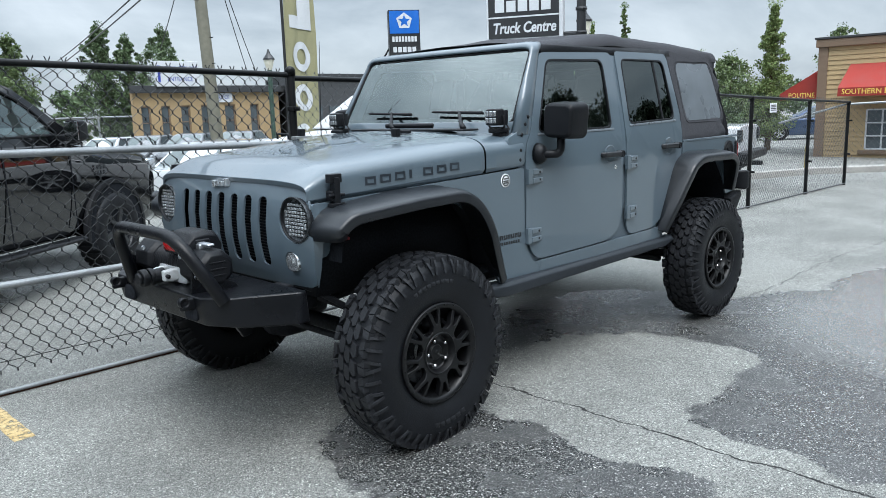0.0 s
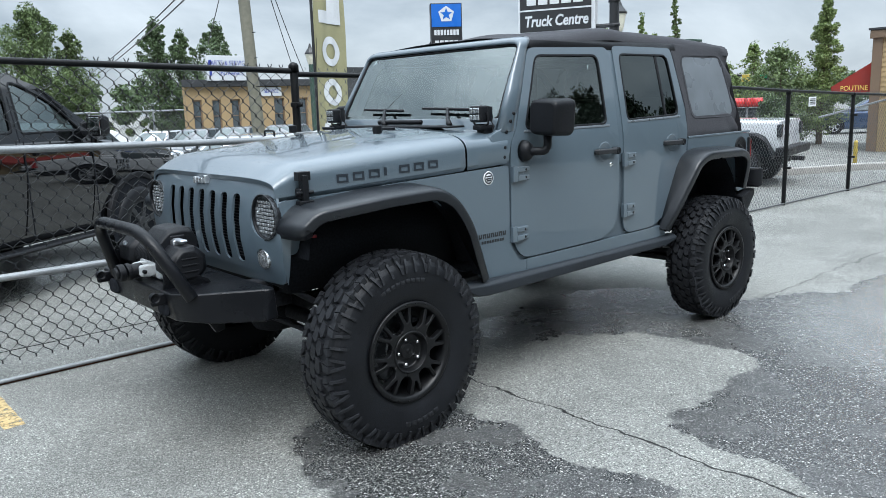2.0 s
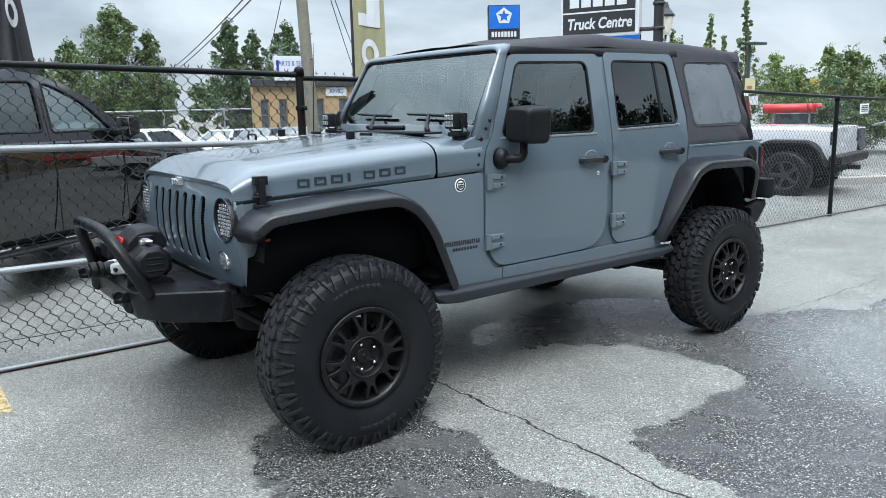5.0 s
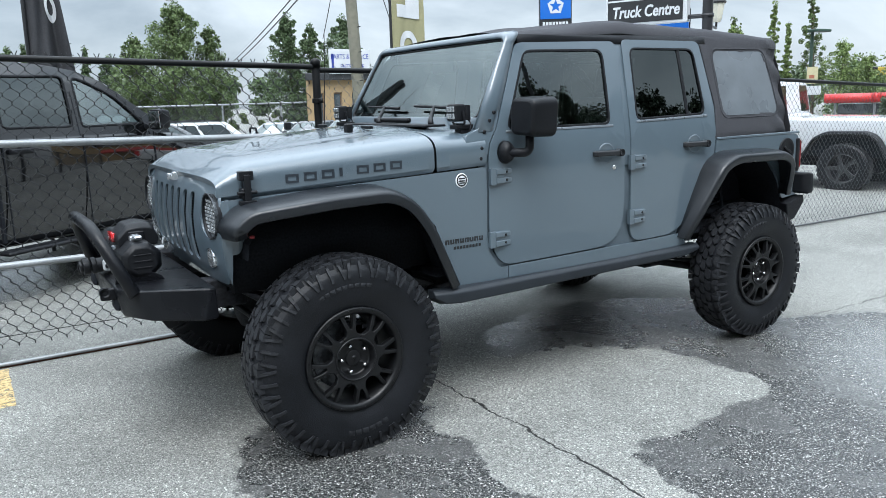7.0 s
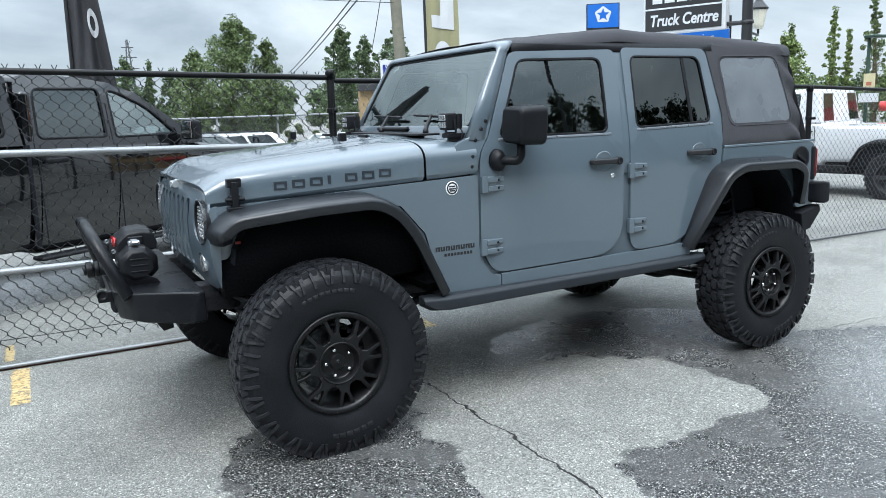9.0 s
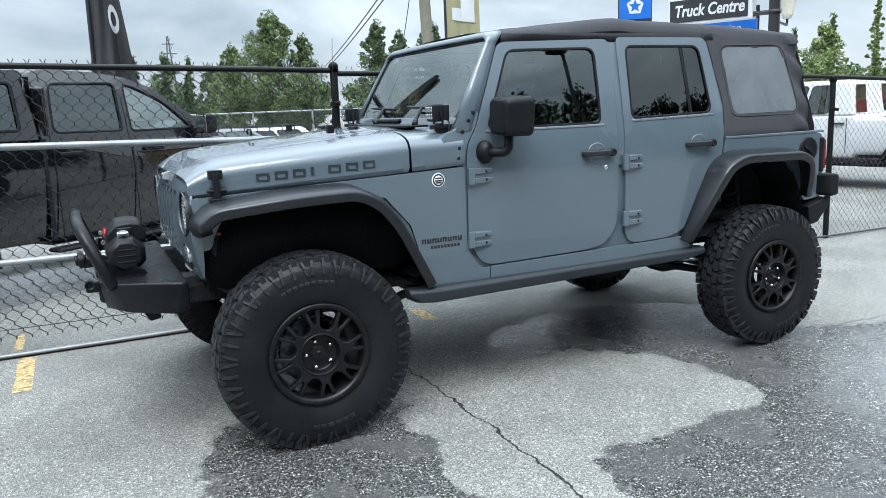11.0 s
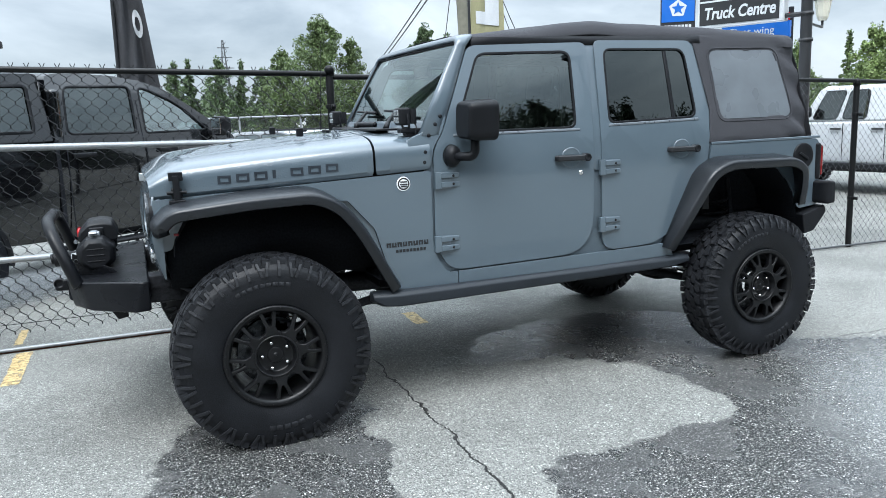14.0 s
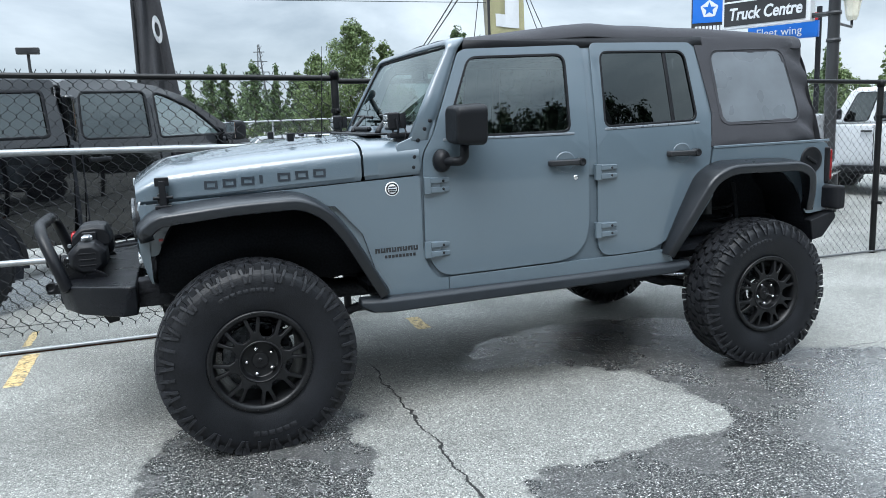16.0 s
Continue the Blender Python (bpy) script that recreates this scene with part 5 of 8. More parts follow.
part("tread", bm, RUBBER_WORN, spare, smooth=False)

# tail lamps, rear bumper
for s in (-1, 1):
    tl = part("tail_light", boxed(3.53, 3.575, min(s * 0.665, s * 0.775), max(s * 0.665, s * 0.775), 1.04, 1.27), BLACK_PLASTIC, car, "red tail light in black housing", bevel=0.012)
    part("lens", boxed(3.572, 3.598, min(s * 0.68, s * 0.770), max(s * 0.68, s * 0.770), 1.06, 1.255), MARKER_RED, tl, "red lens", bevel=0.012)
    bm = bmesh.new()
    ring_loft(bm, [[(x, s * y0, z0), (x, s * y1, z0), (x, s * y1, z1), (x, s * y0, z1)] for x, y0, y1, z0, z1 in ((3.52, 0.42, 0.80, 0.895, 1.03), (3.565, 0.40, 0.865, 0.885, 1.035), (3.615, 0.40, 0.865, 0.89, 1.03))])
    part("bumper_end", bm, BLACK_PLASTIC, car, "black plastic rear bumper end", bevel=0.016, segs=3)
    bm = bmesh.new()
    ring_loft(bm, [[(3.40, s * y, 0.825), (3.585, s * y, 0.875), (3.60, s * y, 0.83), (3.50, s * y, 0.715), (3.42, s * y, 0.70)] for y in (0.81, 0.78, 0.48)])
    part("bumper_skirt", bm, BLACK_PLASTIC, car, bevel=0.008)
part("rear_bumper", boxed(3.55, 3.62, -0.42, 0.42, 0.88, 1.03), BLACK_PLASTIC, car, bevel=0.02)
bm = bmesh.new()
y = half_width(3.42, 1.2)
lathe(bm, [(0.082, -y), (0.082, -y - 0.006), (0.076, -y - 0.010), (0.058, -y - 0.010), (0.054, -y - 0.004), (0.001, -y - 0.003)], (3.425, 1.195), 36)
cap = part("fuel_filler", bm, BLACK_PLASTIC, car, "black round fuel filler cover")
part("grip", boxed(3.385, 3.465, -y - 0.016, -y - 0.003, 1.186, 1.204, Matrix.Translation((3.425, 0, 1.195)) @ Matrix.Rotation(radians(30), 4, "Y") @ Matrix.Translation((-3.425, 0, -1.195))), BLACK_PLASTIC, cap, bevel=0.004)

# hinges, handles, locks, mirrors, badges
for s in (-1, 1):
    doors = {0: fdoors[0 if s < 0 else 1], 1: rdoors[0 if s < 0 else 1]}
    for d, x, z in ((0, 0.935, 0.872), (0, 0.945, 1.205), (1, 1.925, 0.893), (1, 1.925, 1.215)):
        y = half_width(x + 0.03, z)
        bm = bmesh.new()
        for z0, z1 in ((z - 0.044, z - 0.008), (z + 0.004, z + 0.040)):
            ring_loft(bm, [[(x + dx, s * (y - 0.004), a), (x + dx, s * (y + t), a + 0.004), (x + dx, s * (y + t), b - 0.004), (x + dx, s * (y - 0.004), b)] for dx, t, a, b in ((0.005, 0.024, z0, z1), (0.05, 0.020, z0, z1), (0.112, 0.009, z0 + 0.003, z1 - 0.003))])
        box(bm, x - 0.028, x + 0.008, min(s * (y - 0.004), s * (y + 0.020)), max(s * (y - 0.004), s * (y + 0.020)), z - 0.046, z + 0.042)
        box(bm, x + 0.01, x + 0.06, min(s * (y - 0.004), s * (y + 0.012)), max(s * (y - 0.004), s * (y + 0.012)), z - 0.012, z + 0.010)
        h = part("hinge", bm, PAINT, doors[d], "painted exposed door hinge", bevel=0.003)
        bm = bmesh.new()
        for dz in (-0.023, 0.019):
            lathe(bm, [(0.007, s * (y + 0.014)), (0.007, s * (y + 0.018)), (0.0005, s * (y + 0.019))], (x + 0.075, z + dz), 8)
        part("hinge_bolts", bm, BLACK_PLASTIC, h)
    for d, x, z in ((0, 1.72, 1.278), (1, 2.475, 1.288)):
        y = half_width(x, z)
        bm = bmesh.new()
        rings = [[(x + 0.055 * a * math.cos(2 * math.pi * k / 24), s * (y + dy), z + 0.052 * a * math.sin(2 * math.pi * k / 24)) for k in range(24)] for a, dy in ((1.12, 0.0005), (1.05, 0.004), (0.97, 0.0035), (0.80, 0.0012), (0.45, 0.0008), (0.02, 0.0008))]
        ring_loft(bm, rings, cap=False)
        cup = part("handle_cup", bm, PAINT, doors[d])
        bm = bmesh.new()
        ring_loft(bm, [[(x + dx, s * (y + y0), z - h), (x + dx, s * (y + y1), z - h * 0.8), (x + dx, s * (y + y1), z + h * 0.8), (x + dx, s * (y + y0), z + h)] for dx, y0, y1, h in ((-0.105, 0.0, 0.016, 0.014), (-0.092, 0.0, 0.036, 0.018), (0.05, 0.024, 0.046, 0.017), (0.075, 0.0, 0.046, 0.023), (0.097, 0.0, 0.034, 0.020))])
        hd = part("door_handle", bm, BLACK_PLASTIC if d == 9 else DECAL_BLACK, doors[d], "dark door handle", bevel=0.006)
        bm = bmesh.new()
        lathe(bm, [(0.022, s * (y + 0.018)), (0.022, s * (y + 0.046)), (0.018, s * (y + 0.050)), (0.012, s * (y + 0.045)), (0.001, s * (y + 0.045))], (x + 0.082, z), 20)
        part("push_button", bm, BLACK_PLASTIC, hd)
    y = half_width(1.785, 1.19)
    bm = bmesh.new()
    lathe(bm, [(0.014, s * y), (0.013, s * (y + 0.004)), (0.006, s * (y + 0.005)), (0.0005, s * (y + 0.003))], (1.782, 1.193), 16)
    part("door_lock", bm, CHROME, doors[0], "chrome lock cylinder")
    # mirror: arm, foot, shell
    y = half_width(1.03, 1.32)
    bm = bmesh.new()
    ring_loft(bm, [[(1.02 + 0.044 * a * math.cos(2 * math.pi * k / 20), s * (y + dy), 1.325 + 0.055 * a * math.sin(2 * math.pi * k / 20)) for k in range(20)] for a, dy in ((1.1, -0.002), (1.05, 0.02), (0.8, 0.045), (0.3, 0.052))])
    mf = part("mirror_foot", bm, BLACK_PLASTIC, doors[0], "black mirror foot")
    part("mirror_arm", tubed(bent([(1.02, s * (y + 0.03), 1.322), (1.10, s * (y + 0.08), 1.322), (1.115, s * (y + 0.09), 1.345), (1.115, s * (y + 0.09), 1.43)], 0.03), [0.024] * 7 + [0.023] * 7, 12), BLACK_PLASTIC, mf)
    bm = bmesh.new()
    prof = rounded([(0.785, 1.410), (0.985, 1.402), (1.0, 1.600), (0.795, 1.608)], 0.045, 5)
    rings = []
    cy, cz = 0.885, 1.508
    for dx, k in ((-0.02, 0.80), (-0.008, 0.93), (0.04, 1.0), (0.125, 1.02), (0.14, 0.98)):
        rings.append([(1.055 + dx, s * (cy + (a - cy) * k), cz + (b - cz) * k) for a, b in prof])
    ring_loft(bm, rings)
    ms = part("mirror_shell", bm, BLACK_PLASTIC, doors[0], "black door mirror shell", bevel=0.006)
    part("mirror_glass", boxed(1.194, 1.199, min(s * 0.81, s * 0.955), max(s * 0.81, s * 0.955), 1.43, 1.585), CHROME, ms, "mirror glass", bevel=0.002)
    # round trail badge, model name blocks on the wing
    x, z = 0.755, 1.197
    y = half_width(x, z)
    bm = bmesh.new()
    lathe(bm, [(0.037, s * y), (0.036, s * (y + 0.003)), (0.001, s * (y + 0.003))], (x, z), 28)
    bd = part("round_badge", bm, WHITE_MARK, car, "round white trail badge")
    bm = bmesh.new()
    lathe(bm, [(0.032, s * (y + 0.0035)), (0.030, s * (y + 0.0045)), (0.026, s * (y + 0.0045)), (0.024, s * (y + 0.0035))], (x, z), 24)
    for dz, w in ((0.010, 0.018), (-0.003, 0.020), (-0.013, 0.016)):
        box(bm, x - w, x + w, min(s * y, s * (y + 0.0048)), max(s * y, s * (y + 0.0048)), z + dz - 0.0035, z + dz + 0.0035)
    part("badge_print", bm, DECAL_BLACK, bd)
    bm = bmesh.new()
    for row, (z, h, count, x0, w) in enumerate(((0.872, 0.024, 8, 0.652, 0.0285), (0.842, 0.015, 9, 0.700, 0.0185))):
        for i in range(count):
            xx = x0 + i * w
            y = half_width(xx, z)
            zz = z + (xx - 0.65) * 0.02
            if row == 0:
                piece = [(xx, zz), (xx + w * 0.84, zz), (xx + w * 0.84, zz + h), (xx, zz + h)]
                box(bm, xx, xx + w * 0.30, min(s * y, s * (y + 0.0025)), max(s * y, s * (y + 0.0025)), zz, zz + h)
                box(bm, xx + w * 0.52, xx + w * 0.84, min(s * y, s * (y + 0.0025)), max(s * y, s * (y + 0.0025)), zz, zz + h)
                box(bm, xx + w * 0.30, xx + w * 0.52, min(s * y, s * (y + 0.0025)), max(s * y, s * (y + 0.0025)), zz + (0 if i % 2 else h * 0.66), zz + (h * 0.34 if i % 2 else h))
            else:
                box(bm, xx, xx + w * 0.72, min(s * y, s * (y + 0.0025)), max(s * y, s * (y + 0.0025)), zz, zz + h)
    part("model_name", bm, DECAL_BLACK, car, "dark blocks of a model name")

# --- front bumper with winch and hoop ---
TOPP = [(-0.50, 0.655), (-0.53, 0.665), (-0.80, 0.525), (-0.875, 0.40)]
LOWP = [(-0.50, 0.675), (-0.57, 0.690), (-0.765, 0.545), (-0.850, 0.40)]
bm = bmesh.new()
top = [(x, -y, 0.812 if i < 3 else 0.805) for i, (x, y) in enumerate(TOPP)] + [(x, y, 0.812 if i < 3 else 0.805) for i, (x, y) in reversed(list(enumerate(TOPP)))]
low = [(x, -y, 0.672) for x, y in LOWP] + [(x, y, 0.672) for x, y in reversed(LOWP)]
ring_loft(bm, [low, top])
bump = part("front_bumper", bm, POWDER, car, "black steel stubby winch bumper", bevel=0.010, segs=2)
for y in (-0.30, 0.30):
    part("bumper_recess", boxed(-0.878, -0.84, y - 0.045, y + 0.045, 0.685, 0.765), LINER, bump, bevel=0.02)
hoop = bent([(-0.815, -0.505, 0.79), (-0.940, -0.355, 1.085), (-0.945, 0.215, 1.085), (-0.855, 0.255, 0.79)], 0.12, 8)
part("hoop_bar", tubed(hoop, 0.029, 16), POWDER, bump, "black tubular hoop")
for s in (-1, 1):
    bm = bmesh.new()
    ring_loft(bm, [[(-0.86, s * 0.30 - t, 0.80), (-0.86, s * 0.30 + t, 0.80), (-0.64, s * 0.34 + t, 0.80), (-0.64, s * 0.34 - t, 0.80)] if k == 0 else [(-0.845, s * 0.30 - t, 0.92), (-0.845, s * 0.30 + t, 0.92), (-0.66, s * 0.34 + t, 0.832), (-0.66, s * 0.34 - t, 0.832)] for k, t in ((0, 0.006), (1, 0.006))])
    part("winch_cradle", bm, POWDER, bump, bevel=0.003)
for y in (-0.335, 0.335):
    tab = part("shackle_tab", boxed(-0.935, -0.86, y - 0.013, y + 0.013, 0.745, 0.80), POWDER, bump, "welded tow tab", bevel=0.010)
    bm = bmesh.new()
    lathe(bm, [(0.023, y - 0.016), (0.025, y), (0.023, y + 0.016), (0.012, y + 0.016), (0.012, y - 0.016), (0.023, y - 0.016)], (-0.915, 0.782), 20)
    part("ring", bm, POWDER, tab)
winch = part("winch_drum", tubed([(-0.735, -0.14, 0.90), (-0.735, 0.14, 0.90)], 0.055, 20), DARK_METAL, bump, "winch drum with dark rope")
bm = bmesh.new()
for i in range(16):
    y = -0.13 + i * 0.0173
    lathe(bm, [(0.058, y), (0.066, y + 0.004), (0.066, y + 0.012), (0.058, y + 0.016)], (-0.735, 0.90), 20)
part("rope", bm, BLACK_PLASTIC, winch)
for y0, y1 in ((-0.335, -0.14), (0.14, 0.30)):
    bm = bmesh.new()
    prof = [(-0.735 + 0.098 * math.cos(radians(22.5 + 45 * k)), 0.905 + 0.092 * math.sin(radians(22.5 + 45 * k))) for k in range(8)]
    ring_loft(bm, [[(-0.735 + (x + 0.735) * k, y, 0.905 + (z - 0.905) * k) for x, z in prof] for y, k in ((y0, 0.72), (y0 + 0.02, 0.94), (y0 + 0.03, 1.0), (y1 - 0.02, 1.0), (y1, 0.9))])
    part("winch_housing", bm, BLACK_PLASTIC, winch, "black winch motor housing", bevel=0.006)
    bm = bmesh.new()
    for z in (0.875, 0.905, 0.935):
        box(bm, -0.775, -0.695, y0 - 0.003, y0 + 0.01, z - 0.004, z + 0.004)
    part("cooling_ribs", bm, BLACK_PLASTIC, winch, bevel=0.002)
bm = bmesh.new()
prof = rounded([(-0.812, 0.975), (-0.632, 0.975), (-0.625, 1.03), (-0.650, 1.095), (-0.700, 1.108), (-0.765, 1.100), (-0.815, 1.035)], 0.012, 2)
ring_loft(bm, [[(x, y, 0.955 + (z - 0.975) * k) for x, z in prof] for y, k in ((-0.205, 0.68), (-0.178, 0.85), (-0.03, 0.85), (-0.005, 0.68))])
cb = part("winch_control_box", bm, BLACK_PLASTIC, winch, "black winch control box", bevel=0.01)
part("lid_panel", boxed(-0.765, -0.690, -0.212, -0.192, 0.97, 1.03), BLACK_PLASTIC, cb, bevel=0.008)
part("red_label", boxed(-0.824, -0.806, -0.125, -0.02, 0.975, 1.015), RED_LENS, cb, "red label")
bm = bmesh.new()
box(bm, -0.765, -0.71, -0.245, -0.205, 0.985, 1.012)
box(bm, -0.755, -0.72, -0.30, -0.20, 1.005, 1.018)
part("clutch_lever", bm, STEEL, winch, "bright steel clutch lever", bevel=0.006)
bm = bmesh.new()
for x, y, z in ((-0.83, -0.18, 0.96), (-0.83, -0.31, 0.88), (-0.83, 0.18, 0.96)):
    lathe(bm, [(0.010, y - 0.006), (0.012, y), (0.001, y + 0.006)], (x, z), 8)
part("winch_bolts", bm, STEEL, winch)
bm = bmesh.new()
prof = rounded([(-0.13, 0.815), (0.13, 0.815), (0.13, 0.895), (-0.13, 0.895)], 0.03, 4)
ring_loft(bm, [[(-0.818 + dx, y * k, 0.855 + (z - 0.855) * k) for y, z in prof] for dx, k in ((0.0, 1.0), (-0.02, 1.0), (-0.028, 0.92))])
fl = part("fairlead", bm, LIGHT_GREY, bump, "light grey aluminium hawse fairlead", bevel=0.006)
bm = bmesh.new()
for k in (-1, 1):
    ring_loft(bm, [[(x, k * a + 0.0, z0), (x, k * b + 0.0, z0), (x, k * b + 0.0, z1), (x, k * a + 0.0, z1)] for x, a, b, z0, z1 in ((-0.832, 0.030, 0.066, 0.832, 0.885), (-0.870, 0.030, 0.064, 0.826, 0.888), (-0.915, 0.028, 0.056, 0.832, 0.884))])
box(bm, -0.845, -0.825, -0.064, 0.064, 0.834, 0.884)
part("shackle", bm, LIGHT_GREY, fl, "light grey shackle mount", bevel=0.010)
part("shackle_pin", tubed([(-0.898, -0.072, 0.857), (-0.898, 0.072, 0.857)], 0.010, 10), BLACK_PLASTIC, fl)
bm = bmesh.new()
for x0, x1, r in ((-0.885, -0.940, 0.036), (-0.940, -0.962, 0.042), (-0.962, -0.970, 0.034), (-0.970, -1.000, 0.042), (-1.000, -1.015, 0.028)):
    tube(bm, [(x0, 0.0, 0.856), (x1, 0.0, 0.854)], r, 18)
part("rubber_hook_stop", bm, RUBBER, fl, "black rubber winch stop", bevel=0.004)
for ob in (fl, *fl.children):
    ob.data.transform(Matrix.Translation((0.045, -0.03, 0)))
for s in (-1, 1):
    bm = bmesh.new()
    ring_loft(bm, [[(-0.72, s * 0.36, 0.672), (-0.62, s * 0.36, 0.672), (-0.61, s * 0.36, 0.585), (-0.66, s * 0.36, 0.575)], [(-0.72, s * 0.385, 0.672), (-0.62, s * 0.385, 0.672), (-0.61, s * 0.385, 0.585), (-0.66, s * 0.385, 0.575)]])
    part("bracket", bm, POWDER, bump, bevel=0.004)

# --- chassis under the body ---
for s in (-1, 1):
    bm = bmesh.new()
    tube(bm, [(-0.52, s * 0.42, 0.73), (-0.2, s * 0.42, 0.78), (0.5, s * 0.42, 0.64), (2.3, s * 0.46, 0.62), (2.7, s * 0.48, 0.78), (3.5, s * 0.48, 0.78)], 0.055, 8)
    part("chassis_rail", bm, DARK_METAL, car)
for k in (0, 1):
    cx, cz = AX[k], WZ[k]
    bm = bmesh.new()
    tube(bm, [(cx, -0.72, cz), (cx, 0.72, cz)], 0.042, 12)
    yd = 0.22 if k == 0 else 0.0
    rings = [[(cx + dx, yd + r * math.cos(2 * math.pi * i / 18), cz + r * math.sin(2 * math.pi * i / 18)) for i in range(18)] for r, dx in ((0.03, -0.17), (0.11, -0.14), (0.14, -0.05), (0.14, 0.05), (0.07, 0.14), (0.04, 0.24))]
    ring_loft(bm, rings)
    axle = part("axle", bm, DARK_METAL, car, "black solid axle with differential")
    for s in (-1, 1):
        bm = bmesh.new()
        turns = []
        for i in range(90):
            a = i * 0.42
            turns.append((cx + (0.02 if k else -0.02) + 0.065 * math.cos(a), s * 0.50 + 0.065 * math.sin(a), cz + 0.07 + i * 0.0048))
        tube(bm, turns, 0.010, 6)
        part("coil_spring", bm, DARK_METAL, axle)
        sx = cx + (0.12 if k == 0 else 0.16)
        part("shock_absorber", tubed([(sx, s * 0.56, cz - 0.03), (sx - 0.02, s * 0.53, cz + 0.25), (sx - 0.02, s * 0.53, cz + 0.251), (sx - 0.05, s * 0.50, cz + 0.62)], [0.032, 0.032, 0.016, 0.016], 10), DARK_METAL, axle, "shock absorber")
        ex = 1 if k == 0 else -1
        part("control_arm", tubed([(cx, s * 0.46, cz - 0.06), (cx + ex * 0.85, s * 0.42, 0.58)], 0.025, 8), DARK_METAL, axle)
part("tie_rod", tubed([(-0.14, -0.68, 0.46), (-0.14, 0.68, 0.47)], 0.018, 8), DARK_METAL, car)
part("drag_link", tubed([(-0.17, -0.40, 0.70), (-0.15, 0.60, 0.52)], 0.018, 8), DARK_METAL, car)
part("track_bar", tubed([(-0.22, 0.42, 0.74), (0.08, -0.45, 0.52)], 0.02, 8), DARK_METAL, car)
part("sway_bar", tubed(bent([(-0.05, -0.60, 0.55), (-0.42, -0.56, 0.80), (-0.42, 0.56, 0.80), (-0.05, 0.60, 0.55)], 0.08), 0.015, 8), DARK_METAL, car)
for s in (-1, 1):
    part("frame_horn", boxed(-0.62, -0.30, s * 0.42 - 0.05, s * 0.42 + 0.05, 0.66, 0.80), DARK_METAL, car, bevel=0.01)
    part("inner_wing", boxed(-0.40, 0.55, s * 0.50 - 0.02, s * 0.50 + 0.02, 0.74, 1.15), LINER, car)
part("transfer_skid", boxed(0.75, 1.7, -0.34, 0.34, 0.50, 0.66), DARK_METAL, car, bevel=0.04)
part("fuel_skid", boxed(1.65, 2.35, -0.58, -0.20, 0.52, 0.67), DARK_METAL, car, bevel=0.04)
part("muffler", tubed([(3.15, -0.42, 0.70), (3.15, 0.35, 0.70)], 0.10, 16), GREY_METAL, car, "grey exhaust muffler")
part("exhaust_pipe", tubed(bent([(1.5, 0.30, 0.56), (2.4, 0.35, 0.60), (2.75, 0.30, 0.78), (3.12, 0.25, 0.72)], 0.1), 0.028, 8), GREY_METAL, car)
part("drive_shaft", tubed([(0.15, 0.22, 0.46), (1.1, 0.10, 0.60), (1.6, 0.05, 0.60), (2.75, 0.0, 0.47)], 0.032, 8), DARK_METAL, car)
part("brake_line", tubed([(2.28, -0.60, 0.58), (2.62, -0.70, 0.545)], 0.012, 6), STEEL, car)

# --- cabin ---
part("dashboard", boxed(0.98, 1.22, -0.66, 0.66, 1.10, 1.42), CABIN, car, "dark dashboard", bevel=0.05)
for y in (-0.36, 0.36):
    for x in (1.55, 2.35):
        st = part("seat", boxed(x, x + 0.48, y - 0.24, y + 0.24, 0.92, 1.10), SEAT, car, "black seat", bevel=0.05)
        bm = boxed(-0.07, 0.07, -0.23, 0.23, 0.0, 0.58, Matrix.Translation((x + 0.48, y, 1.02)) @ Matrix.Rotation(radians(14), 4, "Y"))
        part("seat_back", bm, SEAT, st, bevel=0.05)
        bm = boxed(-0.05, 0.05, -0.12, 0.12, 0.0, 0.19, Matrix.Translation((x + 0.64, y, 1.60)) @ Matrix.Rotation(radians(10), 4, "Y"))
        part("headrest", bm, SEAT, st, bevel=0.04)
bm = bmesh.new()
c = Matrix.Translation((1.32, -0.36, 1.36)) @ Matrix.Rotation(radians(-65), 4, "Y")
pts = [c @ Vector((0.185 * math.cos(2 * math.pi * i / 28), 0.185 * math.sin(2 * math.pi * i / 28), 0)) for i in range(29)]
tube(bm, pts, 0.014, 8)
tube(bm, [c @ Vector((-0.18, 0, 0)), c @ Vector((0.18, 0, 0))], 0.018, 6)
part("steering_wheel", bm, BLACK_PLASTIC, car, "black steering wheel")
bm = bmesh.new()
for s in (-1, 1):
    tube(bm, bent([(1.22, s * 0.60, 1.88), (1.95, s * 0.60, 1.90), (2.75, s * 0.60, 1.88), (3.35, s * 0.60, 1.32)], 0.1), 0.03, 8)
    tube(bm, [(1.97, s * 0.60, 1.89), (1.97, s * 0.66, 0.9)], 0.03, 8)
    tube(bm, [(2.75, s * 0.60, 1.88), (2.75, s * 0.66, 0.9)], 0.03, 8)
tube(bm, [(1.97, -0.6, 1.89), (1.97, 0.6, 1.89)], 0.03, 8)
tube(bm, [(2.75, -0.6, 1.88), (2.75, 0.6, 1.88)], 0.03, 8)
part("roll_cage", bm, CABIN, car, "dark padded roll cage")
part("interior_mirror", boxed(1.17, 1.20, -0.12, 0.12, 1.76, 1.83), BLACK_PLASTIC, car, bevel=0.012)


# the shell was drawn about its near side: spread it to the full breadth of the car
for ob in car.children_recursive:
    for v in ob.data.vertices:
        v.co.y += 0.055 * (1 + max(-1.0, min(1.0, v.co.y / 0.75)))

